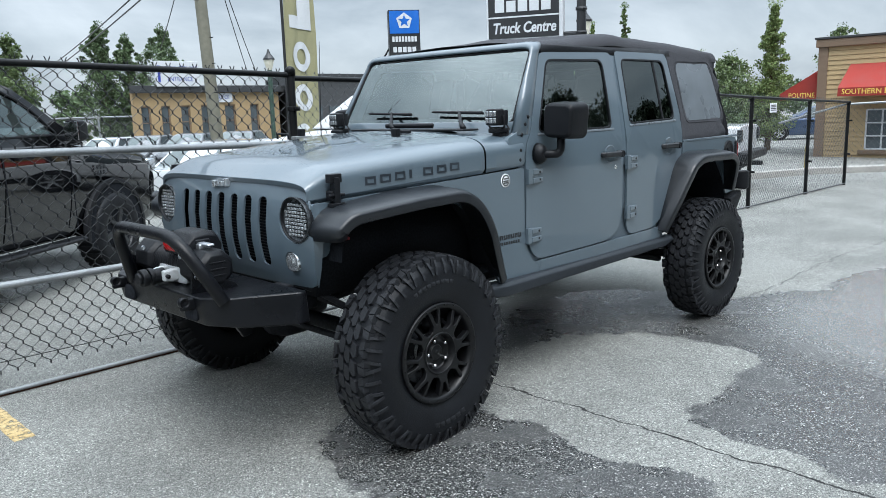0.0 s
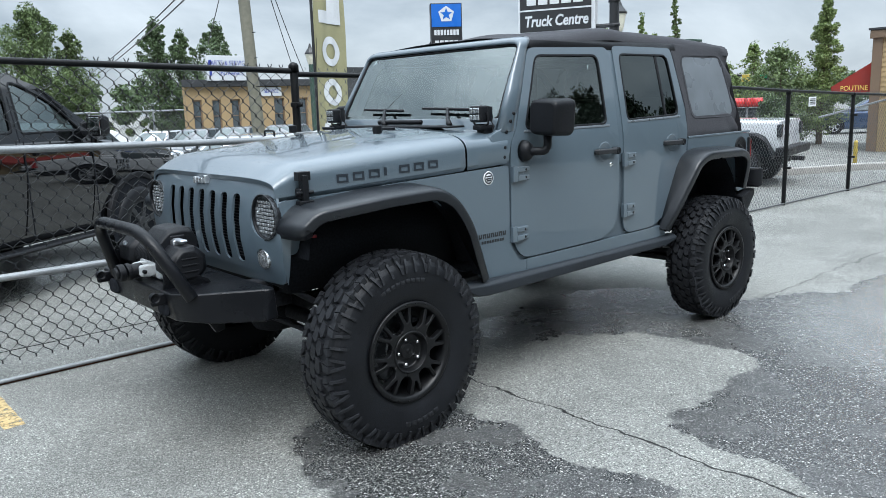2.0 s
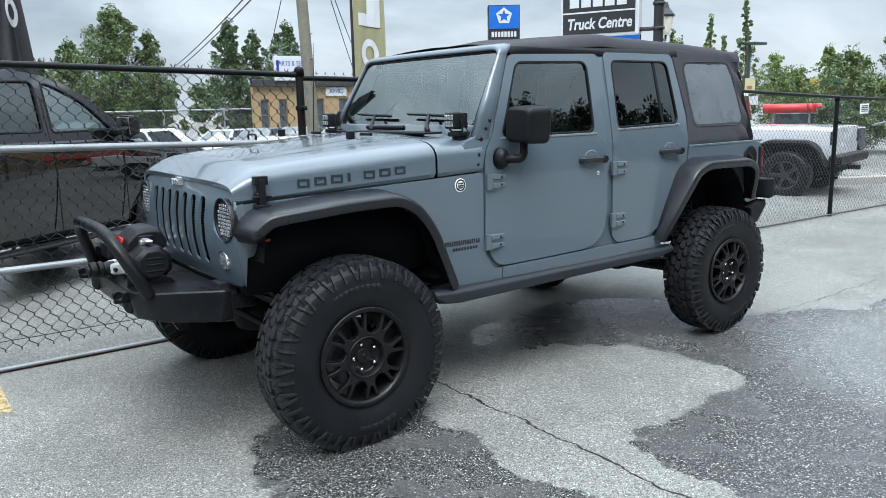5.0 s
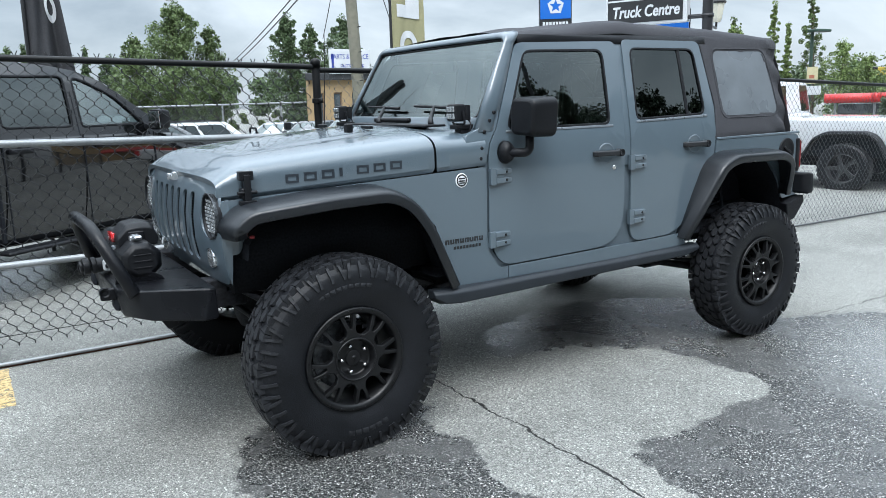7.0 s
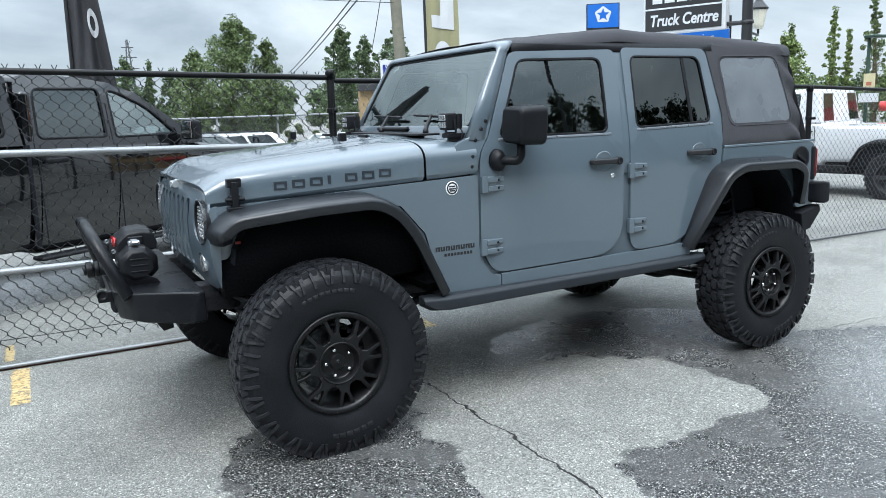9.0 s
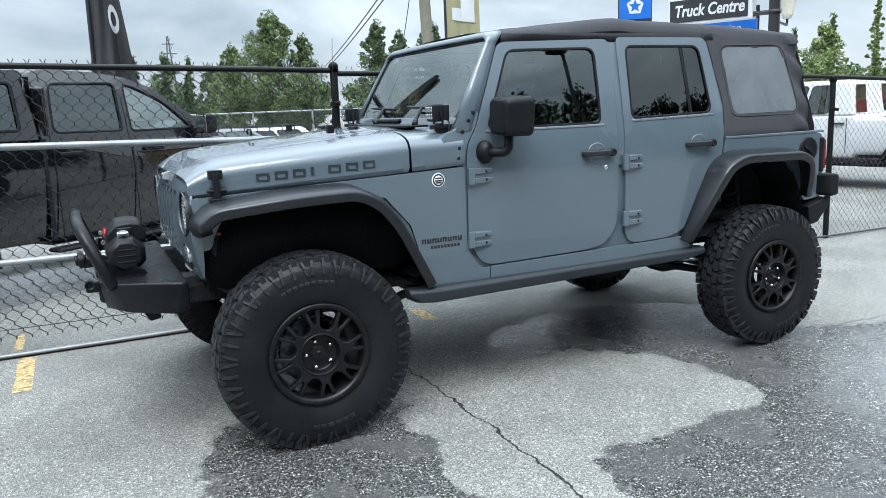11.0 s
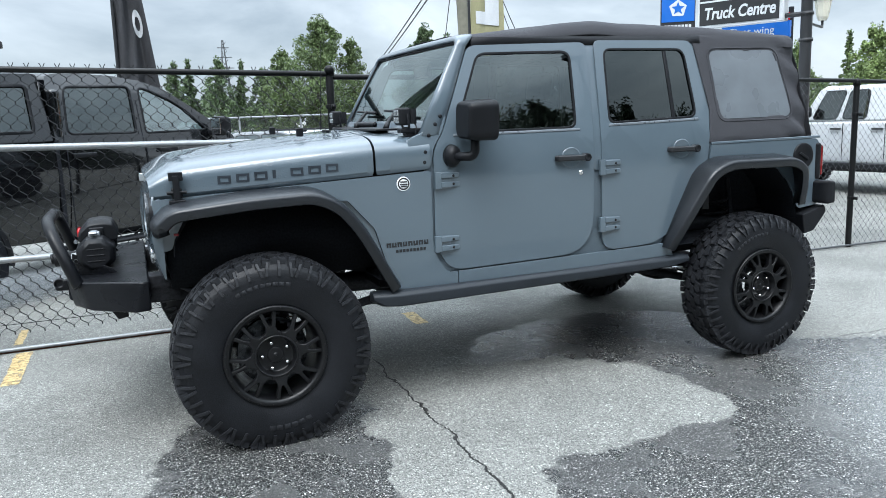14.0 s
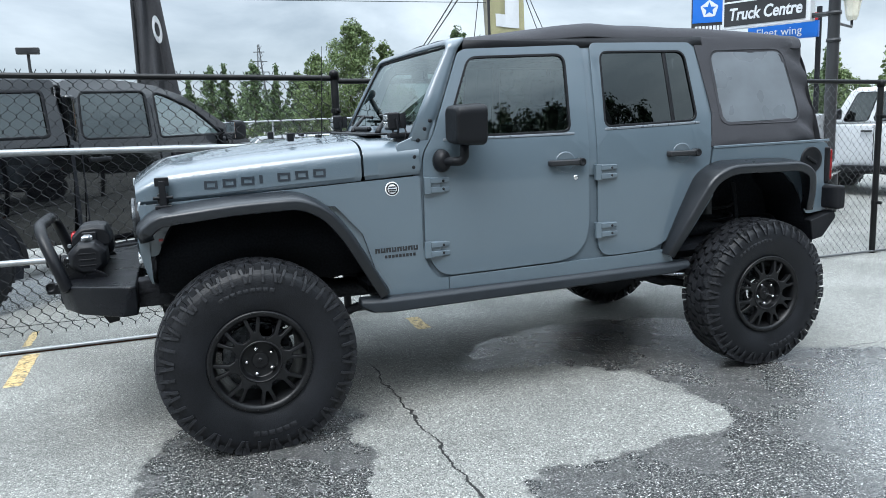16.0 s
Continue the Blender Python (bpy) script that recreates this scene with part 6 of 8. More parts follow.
# ---- other vehicles ----
BLACK_PAINT = mat("black_car_paint", (0.0030, 0.0033, 0.0040), 0.22, 0.0, 0.15, 3, 0, 300, coat=1.0, rvar=0.04, spec=0.0)
BLACK_PAINT.node_tree.nodes["Principled BSDF"].inputs["Coat IOR"].default_value = 1.8
WHITE_PAINT = mat("white_car_paint", (0.60, 0.62, 0.64), 0.25, 0, 0.04, 3, 0, 300, coat=0.8, rvar=0.04)
SILVER_PAINT = mat("silver_car_paint", (0.115, 0.122, 0.13), 0.28, 0.5, 0.06, 3, 0, 300, coat=0.8, rvar=0.04)
GREY_PAINT = mat("grey_car_paint", (0.10, 0.11, 0.12), 0.28, 0.4, 0.06, 3, 0, 300, coat=0.8, rvar=0.04)
CAR_GLASS = glass("car_glass", (0.14, 0.145, 0.155), 1.1, 0.0)
PALE_GLASS = glass("pale_car_glass", (0.80, 0.94, 0.91), 2.1, 0.0)
PEARL = mat("pearl_white_paint", (0.42, 0.44, 0.45), 0.25, 0, 0.04, 3, 0, 300, coat=0.8, rvar=0.04)
ALLOY = mat("silver_alloy", (0.55, 0.57, 0.6), 0.3, 0.8, 0.12, 20)


def plain_wheel(root, x, y, z, r, w, s, rim_mat, spokes=6):
    bm = bmesh.new()
    y0 = y + s * w / 2
    lathe(bm, [(r * 0.60, y0 - s * 0.02), (r * 0.64, y0), (r * 0.86, y0 + s * 0.004), (r * 0.96, y0 - s * 0.018), (r, y0 - s * 0.05), (r, y0 - s * (w - 0.05)), (r * 0.9, y0 - s * w), (r * 0.6, y0 - s * w)], (x, z), 40)
    t = part("wheel", bm, RUBBER, root, "black road tyre")
    bm = bmesh.new()
    k = 30
    for i in range(k):
        a = 2 * math.pi * i / k
        box(bm, -0.025, 0.025, min(y0 - s * 0.03, y0 - s * (w - 0.03)), max(y0 - s * 0.03, y0 - s * (w - 0.03)), r - 0.01, r + 0.008, Matrix.Translation((x, 0, z)) @ Matrix.Rotation(a, 4, "Y"))
    part("tread", bm, RUBBER_WORN, t, smooth=False)
    bm = bmesh.new()
    lathe(bm, [(r * 0.62, y0 - s * 0.005), (r * 0.58, y0 - s * 0.004), (r * 0.55, y0 - s * 0.04), (r * 0.54, y0 - s * 0.10)], (x, z), 32)
    for i in range(spokes):
        a = 2 * math.pi * i / spokes + 0.3
        box(bm, -0.028, 0.028, min(y0 - s * 0.012, y0 - s * 0.04), max(y0 - s * 0.012, y0 - s * 0.04), 0.0, r * 0.58, Matrix.Translation((x, 0, z)) @ Matrix.Rotation(a, 4, "Y"))
    lathe(bm, [(0.07, y0 - s * 0.03), (0.07, y0 - s * 0.005), (0.01, y0 - s * 0.002)], (x, z), 16)
    part("rim", bm, rim_mat, t, "alloy rim", bevel=0.003)
    bm = bmesh.new()
    lathe(bm, [(r * 0.55, y0 - s * 0.11), (0.01, y0 - s * 0.11)], (x, z), 24)
    part("brake", bm, DARK_METAL, t)


def shell_loft(stations):
    """Body from stations (x, half width, sill z, belt z, roundness of the shoulder)."""
    rings = []
    for x, w, z0, z1, q in stations:
        h = z1 - z0
        half = [(w * 0.90, z0), (w * 0.950, z0 + 0.08 * h), (w * 0.978, z0 + 0.35 * h), (w, z0 + 0.66 * h), (w * 0.988, z1 - q), (w * 0.955, z1 - q * 0.3), (w * 0.90, z1), (w * 0.5, z1 + 0.012)]
        ring = [(x, -a, b) for a, b in half] + [(x, a, b) for a, b in reversed(half)]
        rings.append(ring)
    bm = bmesh.new()
    ring_loft(bm, rings)
    return bm


def greenhouse(root, paint, base, top, wb, wt, zb, zt, panes, glass_mat, crown=0.03, roof_label=""):
    """A cabin: base and top are (front x, rear x); panes are spans of the side glass, front to rear, as shares of its length."""
    bm = bmesh.new()
    rows = []
    for i, (k, wk) in enumerate(((0.0, 0.0), (0.88, 0.75), (1.0, 1.0))):
        f = base[0] + (top[0] - base[0]) * k
        r = base[1] + (top[1] - base[1]) * k
        w = wb + (wt - wb) * k - (0.05 if i == 2 else 0)
        z = zb + (zt - zb) * k
        if i == 2:
            f, r = f - 0.06, r + 0.05
        rows.append([(f, -w, z), (f + (0.10 if i == 0 else 0.06), 0, z), (f, w, z), (r, w, z), (r - 0.02, 0, z), (r, -w, z)])
    ring_loft(bm, rows)
    cab = part("cabin", bm, paint, root, roof_label, bevel=0.035, segs=3)
    for s in (-1, 1):
        for a, b in panes:
            g = bmesh.new()
            pts = []
            for u, k in ((a, 0.08), (b, 0.08), (b, 0.84), (a, 0.84)):
                f = base[0] + (top[0] - base[0]) * k
                r = base[1] + (top[1] - base[1]) * k
                pts.append((f + (r - f) * u, s * (wb + (wt - wb) * k + 0.006), zb + (zt - zb) * k))
            loop = rounded([(p[0], p[2]) for p in pts], 0.05, 3)
            quad = [g.verts.new((x, s * (wb + (wt - wb) * (z - zb) / (zt - zb) + 0.006), z)) for x, z in loop]
            g.faces.new(quad)
            part("side_window", g, glass_mat, cab, "dark glass", smooth=False, face=(0, s, 0))
            g = bmesh.new()
            outer = grow(loop, 0.018)
            qa = [g.verts.new((x, s * (wb + (wt - wb) * (z - zb) / (zt - zb) + 0.003), z)) for x, z in outer]
            g.faces.new(qa)
            part("window_trim", g, BLACK_PLASTIC, cab, smooth=False)
    for end, sgn in ((0, 1), (1, -1)):
        g = bmesh.new()
        pts = []
        for w, k in ((-0.9, 0.08), (-0.3, 0.08), (0.3, 0.08), (0.9, 0.08), (0.88, 0.86), (0.3, 0.86), (-0.3, 0.86), (-0.88, 0.86)):
            x = base[end] + (top[end] - base[end]) * k + sgn * (0.012 + (0.06 if abs(w) < 0.5 and end == 0 else 0.0))
            pts.append((x, w * (wb + (wt - wb) * k), zb + (zt - zb) * k))
        g.faces.new([g.verts.new(p) for p in pts])
        part("windscreen" if end == 0 else "rear_window", g, glass_mat, cab, "dark glass", smooth=False, face=(sgn, 0, 0.2))
    return cab


def arch(root, x, r, s, w, material, z, wide=0.06, proud=0.02):
    """A wheel-arch lip and the dark well behind it."""
    bm = bmesh.new()
    rings = []
    for i in range(15):
        a = math.pi * (-0.04 + 1.08 * i / 14)
        c, d = math.cos(a), math.sin(a)
        rings.append([(x + (r + 0.05) * c, s * (w - 0.05), z + (r + 0.05) * d), (x + (r + 0.05) * c, s * (w + proud), z + (r + 0.05) * d), (x + (r + 0.05 + wide) * c, s * (w + proud * 0.9), z + (r + 0.05 + wide) * d), (x + (r + 0.06 + wide) * c, s * (w - 0.03), z + (r + 0.06 + wide) * d)])
    ring_loft(bm, rings)
    a = part("wheel_arch", bm, material, root, bevel=0.006)
    bm = bmesh.new()
    fan = [(x + (r + 0.055) * math.cos(math.pi * (-0.10 + 1.2 * i / 18)), s * (w + 0.003), z + (r + 0.055) * math.sin(math.pi * (-0.10 + 1.2 * i / 18))) for i in range(19)]
    bm.faces.new([bm.verts.new(p) for p in fan])
    part("wheel_well", bm, LINER, a, smooth=False)


def seams(root, material, xs, w, z0, z1, s):
    for x in xs:
        part("door_seam", boxed(x - 0.004, x + 0.004, s * w - 0.004, s * w + 0.004, z0, z1), LINER, root, smooth=False)


WHEEL_GREY = mat("dark_grey_alloy", (0.035, 0.037, 0.04), 0.35, 0.4, 0.2, 14)


def truck_cab(root):
    """A hollow crew cab: sides with window openings, arched roof, raked glass, seats."""
    prof = [(-0.40, 1.38), (-0.62, 1.52), (-0.92, 1.72), (-1.18, 1.880), (-1.45, 1.972), (-1.75, 2.015), (-2.10, 2.032), (-2.34, 2.028), (-2.44, 2.000), (-2.475, 1.88), (-2.495, 1.38)]

    def wide(z):
        t = (z - 1.38) / 0.6
        return 0.965 - 0.135 * t - 0.045 * max(0, t - 0.75) ** 1.5 * 4

    def along(u):
        k = min(len(prof) - 2, int(u))
        (a, b), (c, d), t = prof[k], prof[k + 1], u - k
        return a + (c - a) * t, b + (d - b) * t

    fw = rounded([(-0.74, 1.455), (-1.52, 1.450), (-1.50, 1.900), (-1.40, 1.885), (-1.06, 1.735)], [0.05, 0.04, 0.05, 0.12, 0.12], 4)
    rw = rounded([(-1.63, 1.460), (-2.36, 1.470), (-2.30, 1.905), (-1.60, 1.912)], [0.04, 0.07, 0.07, 0.05], 4)
    side_shape = prof + [(-2.495, 1.34), (-0.38, 1.34)]
    cab = None
    for s in (-1, 1):
        c = part("cab_side", sheet(side_shape, [fw, rw], lambda x, z, s=s: (x, s * wide(z), z), 0.25, 0.06, (0, -s, 0)), BLACK_PAINT, root, "black cab side", bevel=0.012)
        cab = cab or c
        for loop, tint in ((fw, PALE_GLASS), (rw, CAR_GLASS)):
            part("window_trim", sheet(grow(loop, 0.012), [grow(loop, -0.008)], lambda x, z, s=s: (x, s * (wide(z) + 0.003), z), 0.3, 0.01, (0, -s, 0)), BLACK_PLASTIC, c)
            part("side_window", sheet(grow(loop, 0.004), [], lambda x, z, s=s: (x, s * (wide(z) - 0.012), z), 0.2, 0.0), tint, c, "greenish reflecting glass", face=(0, s, 0)).visible_shadow = False
        part("door_seam", sheet([(-1.570, 1.36), (-1.580, 1.36), (-1.556, 1.95), (-1.548, 1.95)], [], lambda x, z, s=s: (x, s * (wide(z) + 0.001), z), 0.2, 0.004, (0, -s, 0)), LINER, c)
        part("door_seam", sheet([(-2.415, 1.36), (-2.425, 1.36), (-2.372, 1.95), (-2.362, 1.95)], [], lambda x, z, s=s: (x, s * (wide(z) + 0.001), z), 0.2, 0.004, (0, -s, 0)), LINER, c)

    def strip(u0, u1, n, inset, lift):
        rows = []
        for i in range(n + 1):
            x, z = along(u0 + (u1 - u0) * i / n)
            w = wide(z) - inset
            rows.append([(x + 0.05 * (1 - (j / 6 - 1) ** 2) * (1 if x > -1.3 else -0.4), (j / 6 - 1) * w, z + lift + 0.03 * (1 - (j / 6 - 1) ** 2)) for j in range(13)])
        b = bmesh.new()
        ring_loft(b, rows, cap=False, closed=False)
        return b
    part("roof", strip(2.9, 8.9, 20, 0.0, 0.0), BLACK_PAINT, root, "black roof")
    part("windscreen", strip(0.2, 3.0, 8, 0.05, -0.004), PALE_GLASS, root, "pale raked windscreen").visible_shadow = False
    part("rear_window", strip(9.05, 9.86, 5, 0.14, 0.0), CAR_GLASS, root, "dark rear window").visible_shadow = False
    for y in (-0.90, 0.90):
        part("rear_pillar", boxed(-2.49, -2.39, y - 0.05, y + 0.05, 1.36, 1.88), BLACK_PAINT, cab, bevel=0.03)
    for x in (-1.42, -2.25):
        for y in (-0.42, 0.42):
            b = boxed(x - 0.08, x + 0.06, y - 0.24, y + 0.24, 1.0, 1.62)
            box(b, x - 0.07, x + 0.03, y - 0.13, y + 0.13, 1.64, 1.80)
            part("seat", b, SEAT, root, "dark seat", bevel=0.04)
    part("dashboard", boxed(-0.85, -0.50, -0.88, 0.88, 1.30, 1.46), CABIN, root, bevel=0.05)


def pickup_black():
    p = thing("pickup_truck", "shiny black crew-cab pickup truck parked behind the fence", "pickup truck", (0, 0, 0))
    body = [(1.05, 0.80, 0.52, 1.00, 0.10), (0.98, 0.92, 0.42, 1.14, 0.12), (0.70, 0.985, 0.40, 1.22, 0.12), (0.0, 1.0, 0.42, 1.29, 0.12), (-0.55, 1.0, 0.44, 1.36, 0.10), (-0.80, 1.0, 0.44, 1.40, 0.07), (-2.49, 1.0, 0.46, 1.41, 0.06), (-2.53, 1.0, 0.50, 1.41, 0.05), (-4.70, 0.99, 0.56, 1.42, 0.05), (-4.76, 0.95, 0.60, 1.40, 0.05)]
    part("body", shell_loft(body), BLACK_PAINT, p, "shiny black bodywork", bevel=0.02)
    truck_cab(p)
    for s in (-1, 1):
        for x in (0.0, -3.57):
            plain_wheel(p, x, s * 0.90, 0.41, 0.41, 0.28, s, WHEEL_GREY)
            arch(p, x, 0.44, s, 1.0, BLACK_PLASTIC, 0.43, 0.05)
        seams(p, LINER, (-0.66, -1.57, -2.42), 1.0, 0.52, 1.38, s)
        part("bed_gap", boxed(-2.525, -2.495, s * 0.995 - 0.012, s * 0.995 + 0.012, 0.52, 1.42), LINER, p, smooth=False)
        part("running_board", boxed(-2.55, -0.62, s * 1.0 - 0.08, s * 1.0 + 0.08, 0.41, 0.45), BLACK_PLASTIC, p, bevel=0.02)
        for x in (-1.32, -2.25):
            part("door_handle", boxed(x - 0.11, x + 0.11, s * 1.01 - 0.025, s * 1.01 + 0.025, 1.25, 1.295), BLACK_PLASTIC, p, bevel=0.012)
        m = bmesh.new()
        prof = rounded([(1.03, 1.38), (1.20, 1.38), (1.205, 1.59), (1.04, 1.59)], 0.05, 4)
        ring_loft(m, [[(-0.76 + dx, s * (1.12 + (a - 1.12) * k), 1.48 + (b - 1.48) * k) for a, b in prof] for dx, k in ((0.0, 0.96), (0.08, 1.0), (0.15, 0.85))])
        mm = part("mirror", m, BLACK_PLASTIC, p, "black door mirror", bevel=0.008)
        part("mirror_glass", boxed(-0.772, -0.762, s * 1.12 - 0.07, s * 1.12 + 0.07, 1.40, 1.57), CHROME, mm, bevel=0.002)
        part("mirror_arm", boxed(-0.74, -0.66, s * 1.0 - 0.06, s * 1.0 + 0.06, 1.39, 1.45), BLACK_PLASTIC, mm, bevel=0.015)
        part("tail_light", boxed(-4.77, -4.70, s * 0.90 - 0.07, s * 0.90 + 0.07, 0.98, 1.36), RED_LENS, p, "red tail light", bevel=0.02)
        part("headlight", boxed(0.80, 0.99, s * 0.80 - 0.16, s * 0.80 + 0.16, 0.98, 1.12), CLEAR_LENS, p, bevel=0.03)
        m = bmesh.new()
        for i in range(4):
            for j in range(2):
                box(m, -0.30 + i * 0.055, -0.26 + i * 0.055, s * 1.001 - 0.003, s * 1.001 + 0.003, 1.02 + j * 0.06, 1.065 + j * 0.06)
        part("model_badge", m, LED_DARK, p, "grey model badge")
    part("front_bumper", boxed(0.86, 1.14, -0.94, 0.94, 0.48, 0.72), BLACK_PAINT, p, bevel=0.06)
    part("rear_bumper", boxed(-4.98, -4.72, -0.92, 0.92, 0.55, 0.75), BLACK_PLASTIC, p, bevel=0.04)
    # canopy over the bed, as high as the cab
    pane = rounded([(-2.66, 1.50), (-4.45, 1.50), (-4.40, 1.895), (-2.64, 1.915)], 0.05, 4)
    hood_side = rounded([(-2.512, 1.415), (-4.72, 1.425), (-4.64, 1.995), (-2.515, 2.022)], [0.01, 0.01, 0.06, 0.05], 4)

    def lean(z):
        return 0.955 - 0.14 * (z - 1.38) / 0.6
    canopy = None
    for s in (-1, 1):
        c = part("canopy_side", sheet(hood_side, [pane], lambda x, z, s=s: (x, s * lean(z), z), 0.3, 0.03, (0, -s, 0)), BLACK_PAINT, p, "black fibreglass canopy side", bevel=0.01)
        canopy = canopy or c
        part("canopy_trim", sheet(grow(pane, 0.012), [grow(pane, -0.014)], lambda x, z, s=s: (x, s * (lean(z) + 0.004), z), 0.4, 0.01, (0, -s, 0)), BLACK_PLASTIC, c)
        part("canopy_window", sheet(grow(pane, 0.004), [], lambda x, z, s=s: (x, s * (lean(z) - 0.012), z), 0.3, 0.0), CAR_GLASS, c, "dark sliding side window", face=(0, s, 0)).visible_shadow = False
        part("window_divider", sheet([(-3.50, 1.50), (-3.53, 1.50), (-3.53, 1.905), (-3.50, 1.905)], [], lambda x, z, s=s: (x, s * (lean(z) + 0.002), z), 0.4, 0.008, (0, -s, 0)), BLACK_PLASTIC, c)
    cr = bmesh.new()
    ring_loft(cr, [[(x, (j / 8 - 1) * (lean(z) + 0.002), z - 0.012 + 0.045 * (1 - (j / 8 - 1) ** 4)) for j in range(17)] for x, z in ((-2.508, 2.002), (-2.54, 2.025), (-3.6, 2.015), (-4.60, 1.995), (-4.66, 1.97))], cap=False, closed=False)
    part("canopy_roof", cr, BLACK_PAINT, p, "black canopy roof")
    part("canopy_front", boxed(-2.54, -2.512, -0.84, 0.84, 1.42, 1.95), BLACK_PAINT, p)
    part("canopy_rear", boxed(-4.70, -4.66, -0.84, 0.84, 1.43, 1.93), CAR_GLASS, p)
    part("brake_lamp", boxed(-4.70, -4.62, -0.14, 0.14, 1.99, 2.02), RED_LENS, p, "red high brake lamp", bevel=0.006)
    part("mudguard_floor", boxed(-4.6, 0.9, -0.6, 0.6, 0.50, 0.62), LINER, p)
    m = Matrix.Translation((0.32, 5.63, gz(0.3))) @ Matrix.Rotation(radians(35.5), 4, "Z")
    p.matrix_world = m


def pickup_white():
    p = thing("pickup_truck", "white off-road pickup with black flares parked beyond the fence", "pickup truck", (0, 0, 0))
    body = [(0.62, 0.62, 0.62, 1.10, 0.08), (0.56, 0.68, 0.60, 1.20, 0.08), (-0.45, 0.74, 0.60, 1.26, 0.06), (-0.70, 0.78, 0.55, 1.28, 0.05), (-2.30, 0.80, 0.55, 1.28, 0.04), (-2.34, 0.80, 0.62, 1.24, 0.04), (-4.16, 0.80, 0.66, 1.22, 0.04), (-4.20, 0.78, 0.68, 1.21, 0.03)]
    part("body", shell_loft(body), WHITE_PAINT, p, "white bodywork", bevel=0.02)
    greenhouse(p, WHITE_PAINT, (-0.72, -2.30), (-1.05, -2.22), 0.775, 0.70, 1.27, 1.86, ((0.13, 0.40), (0.47, 0.72)), CAR_GLASS, roof_label="white hard-top cab")
    for s in (-1, 1):
        for x in (0.0, -3.49):
            plain_wheel(p, x, s * 0.80, 0.41, 0.41, 0.27, s, WHEEL_GREY, 5)
            m = bmesh.new()
            path = bent([(x + 0.66, 0, 0.62), (x + 0.50, 0, 0.90), (x + 0.30, 0, 1.00), (x - 0.34, 0, 1.00), (x - 0.50, 0, 0.92), (x - 0.66, 0, 0.62)], 0.08, 4)
            ring_loft(m, [[(q.x, s * 0.70, q.z + 0.03), (q.x, s * 0.93, q.z + 0.01), (q.x, s * 0.95, q.z - 0.03), (q.x, s * 0.92, q.z - 0.06), (q.x, s * 0.70, q.z - 0.03)] for q in path])
            fl = part("flare", m, BLACK_PLASTIC, p, "black wheel flare", bevel=0.006)
            m = bmesh.new()
            m.faces.new([m.verts.new((q.x, s * 0.806, q.z - 0.02)) for q in path])
            part("wheel_well", m, LINER, fl, smooth=False)
        seams(p, LINER, (-0.78, -1.50, -2.20), 0.802, 0.66, 1.24, s)
        for x in (-1.38, -2.08):
            part("door_handle", boxed(x - 0.09, x + 0.09, s * 0.815 - 0.02, s * 0.815 + 0.02, 1.13, 1.16), DECAL_BLACK, p, "black handle", bevel=0.008)
        part("mirror", boxed(-0.98, -0.86, s * 0.96 - 0.11, s * 0.96 + 0.11, 1.34, 1.52), BLACK_PLASTIC, p, "black mirror", bevel=0.03)
        part("rock_rail", boxed(-2.75, -0.62, s * 0.80 - 0.05, s * 0.80 + 0.05, 0.47, 0.58), BLACK_PLASTIC, p, bevel=0.02)
        part("tail_light", boxed(-4.24, -4.16, s * 0.74 - 0.07, s * 0.74 + 0.07, 0.93, 1.16), LED_DARK, p, "dark tail light", bevel=0.02)
    part("rear_bumper", boxed(-4.38, -4.16, -0.86, 0.86, 0.60, 0.76), BLACK_PLASTIC, p, "black rear bumper", bevel=0.04)
    part("tow_hitch", boxed(-4.46, -4.25, -0.05, 0.05, 0.48, 0.56), BLACK_PLASTIC, p, bevel=0.01)
    part("front_bumper", boxed(0.55, 0.85, -0.80, 0.80, 0.55, 0.72), BLACK_PLASTIC, p, bevel=0.04)
    part("underside", boxed(-4.1, 0.5, -0.6, 0.6, 0.42, 0.62), LINER, p)
    h = radians(102)
    rear = Vector((10.9, 3.28, 0))
    fwd, right = Vector((math.cos(h), math.sin(h), 0)), Vector((math.sin(h), -math.cos(h), 0))
    o = rear + fwd * 3.49 + right * 0.92
    p.matrix_world = Matrix.Translation((o.x, o.y, gz(11) - 0.06)) @ Matrix.Rotation(h, 4, "Z")
    # tail of another white pickup, mostly hidden
    q = thing("pickup_truck", "white pickup with tall red tail lights, mostly hidden", "pickup truck", (0, 0, 0))
    part("body", shell_loft([(1.0, 0.9, 0.5, 1.1, 0.1), (0.0, 1.0, 0.5, 1.25, 0.1), (-0.6, 1.0, 0.5, 1.35, 0.06), (-4.6, 0.98, 0.6, 1.40, 0.05), (-4.66, 0.95, 0.62, 1.38, 0.04)]), WHITE_PAINT, q, bevel=0.02)
    greenhouse(q, WHITE_PAINT, (-0.5, -2.7), (-1.2, -2.6), 0.95, 0.8, 1.36, 1.9, ((0.15, 0.5), (0.54, 0.93)), CAR_GLASS)
    for s in (-1, 1):
        part("tail_light", boxed(-4.69, -4.55, s * 0.90 - 0.085, s * 0.90 + 0.085, 0.92, 1.34), RED_LENS, q, "tall red tail light", bevel=0.03)
        for x in (0.0, -3.4):
            plain_wheel(q, x, s * 0.885, 0.40, 0.40, 0.27, s, ALLOY)
            arch(q, x, 0.44, s, 0.995, WHITE_PAINT, 0.42, 0.03)
    part("rear_bumper", boxed(-4.88, -4.62, -0.92, 0.92, 0.56, 0.76), CHROME, q, "chrome rear bumper", bevel=0.03)
    h = radians(128)
    tail = Vector((8.75, 4.35, 0))
    fwd = Vector((math.cos(h), math.sin(h), 0))
    o = tail + fwd * 4.7 - Vector((math.sin(h), -math.cos(h), 0)) * 0.9
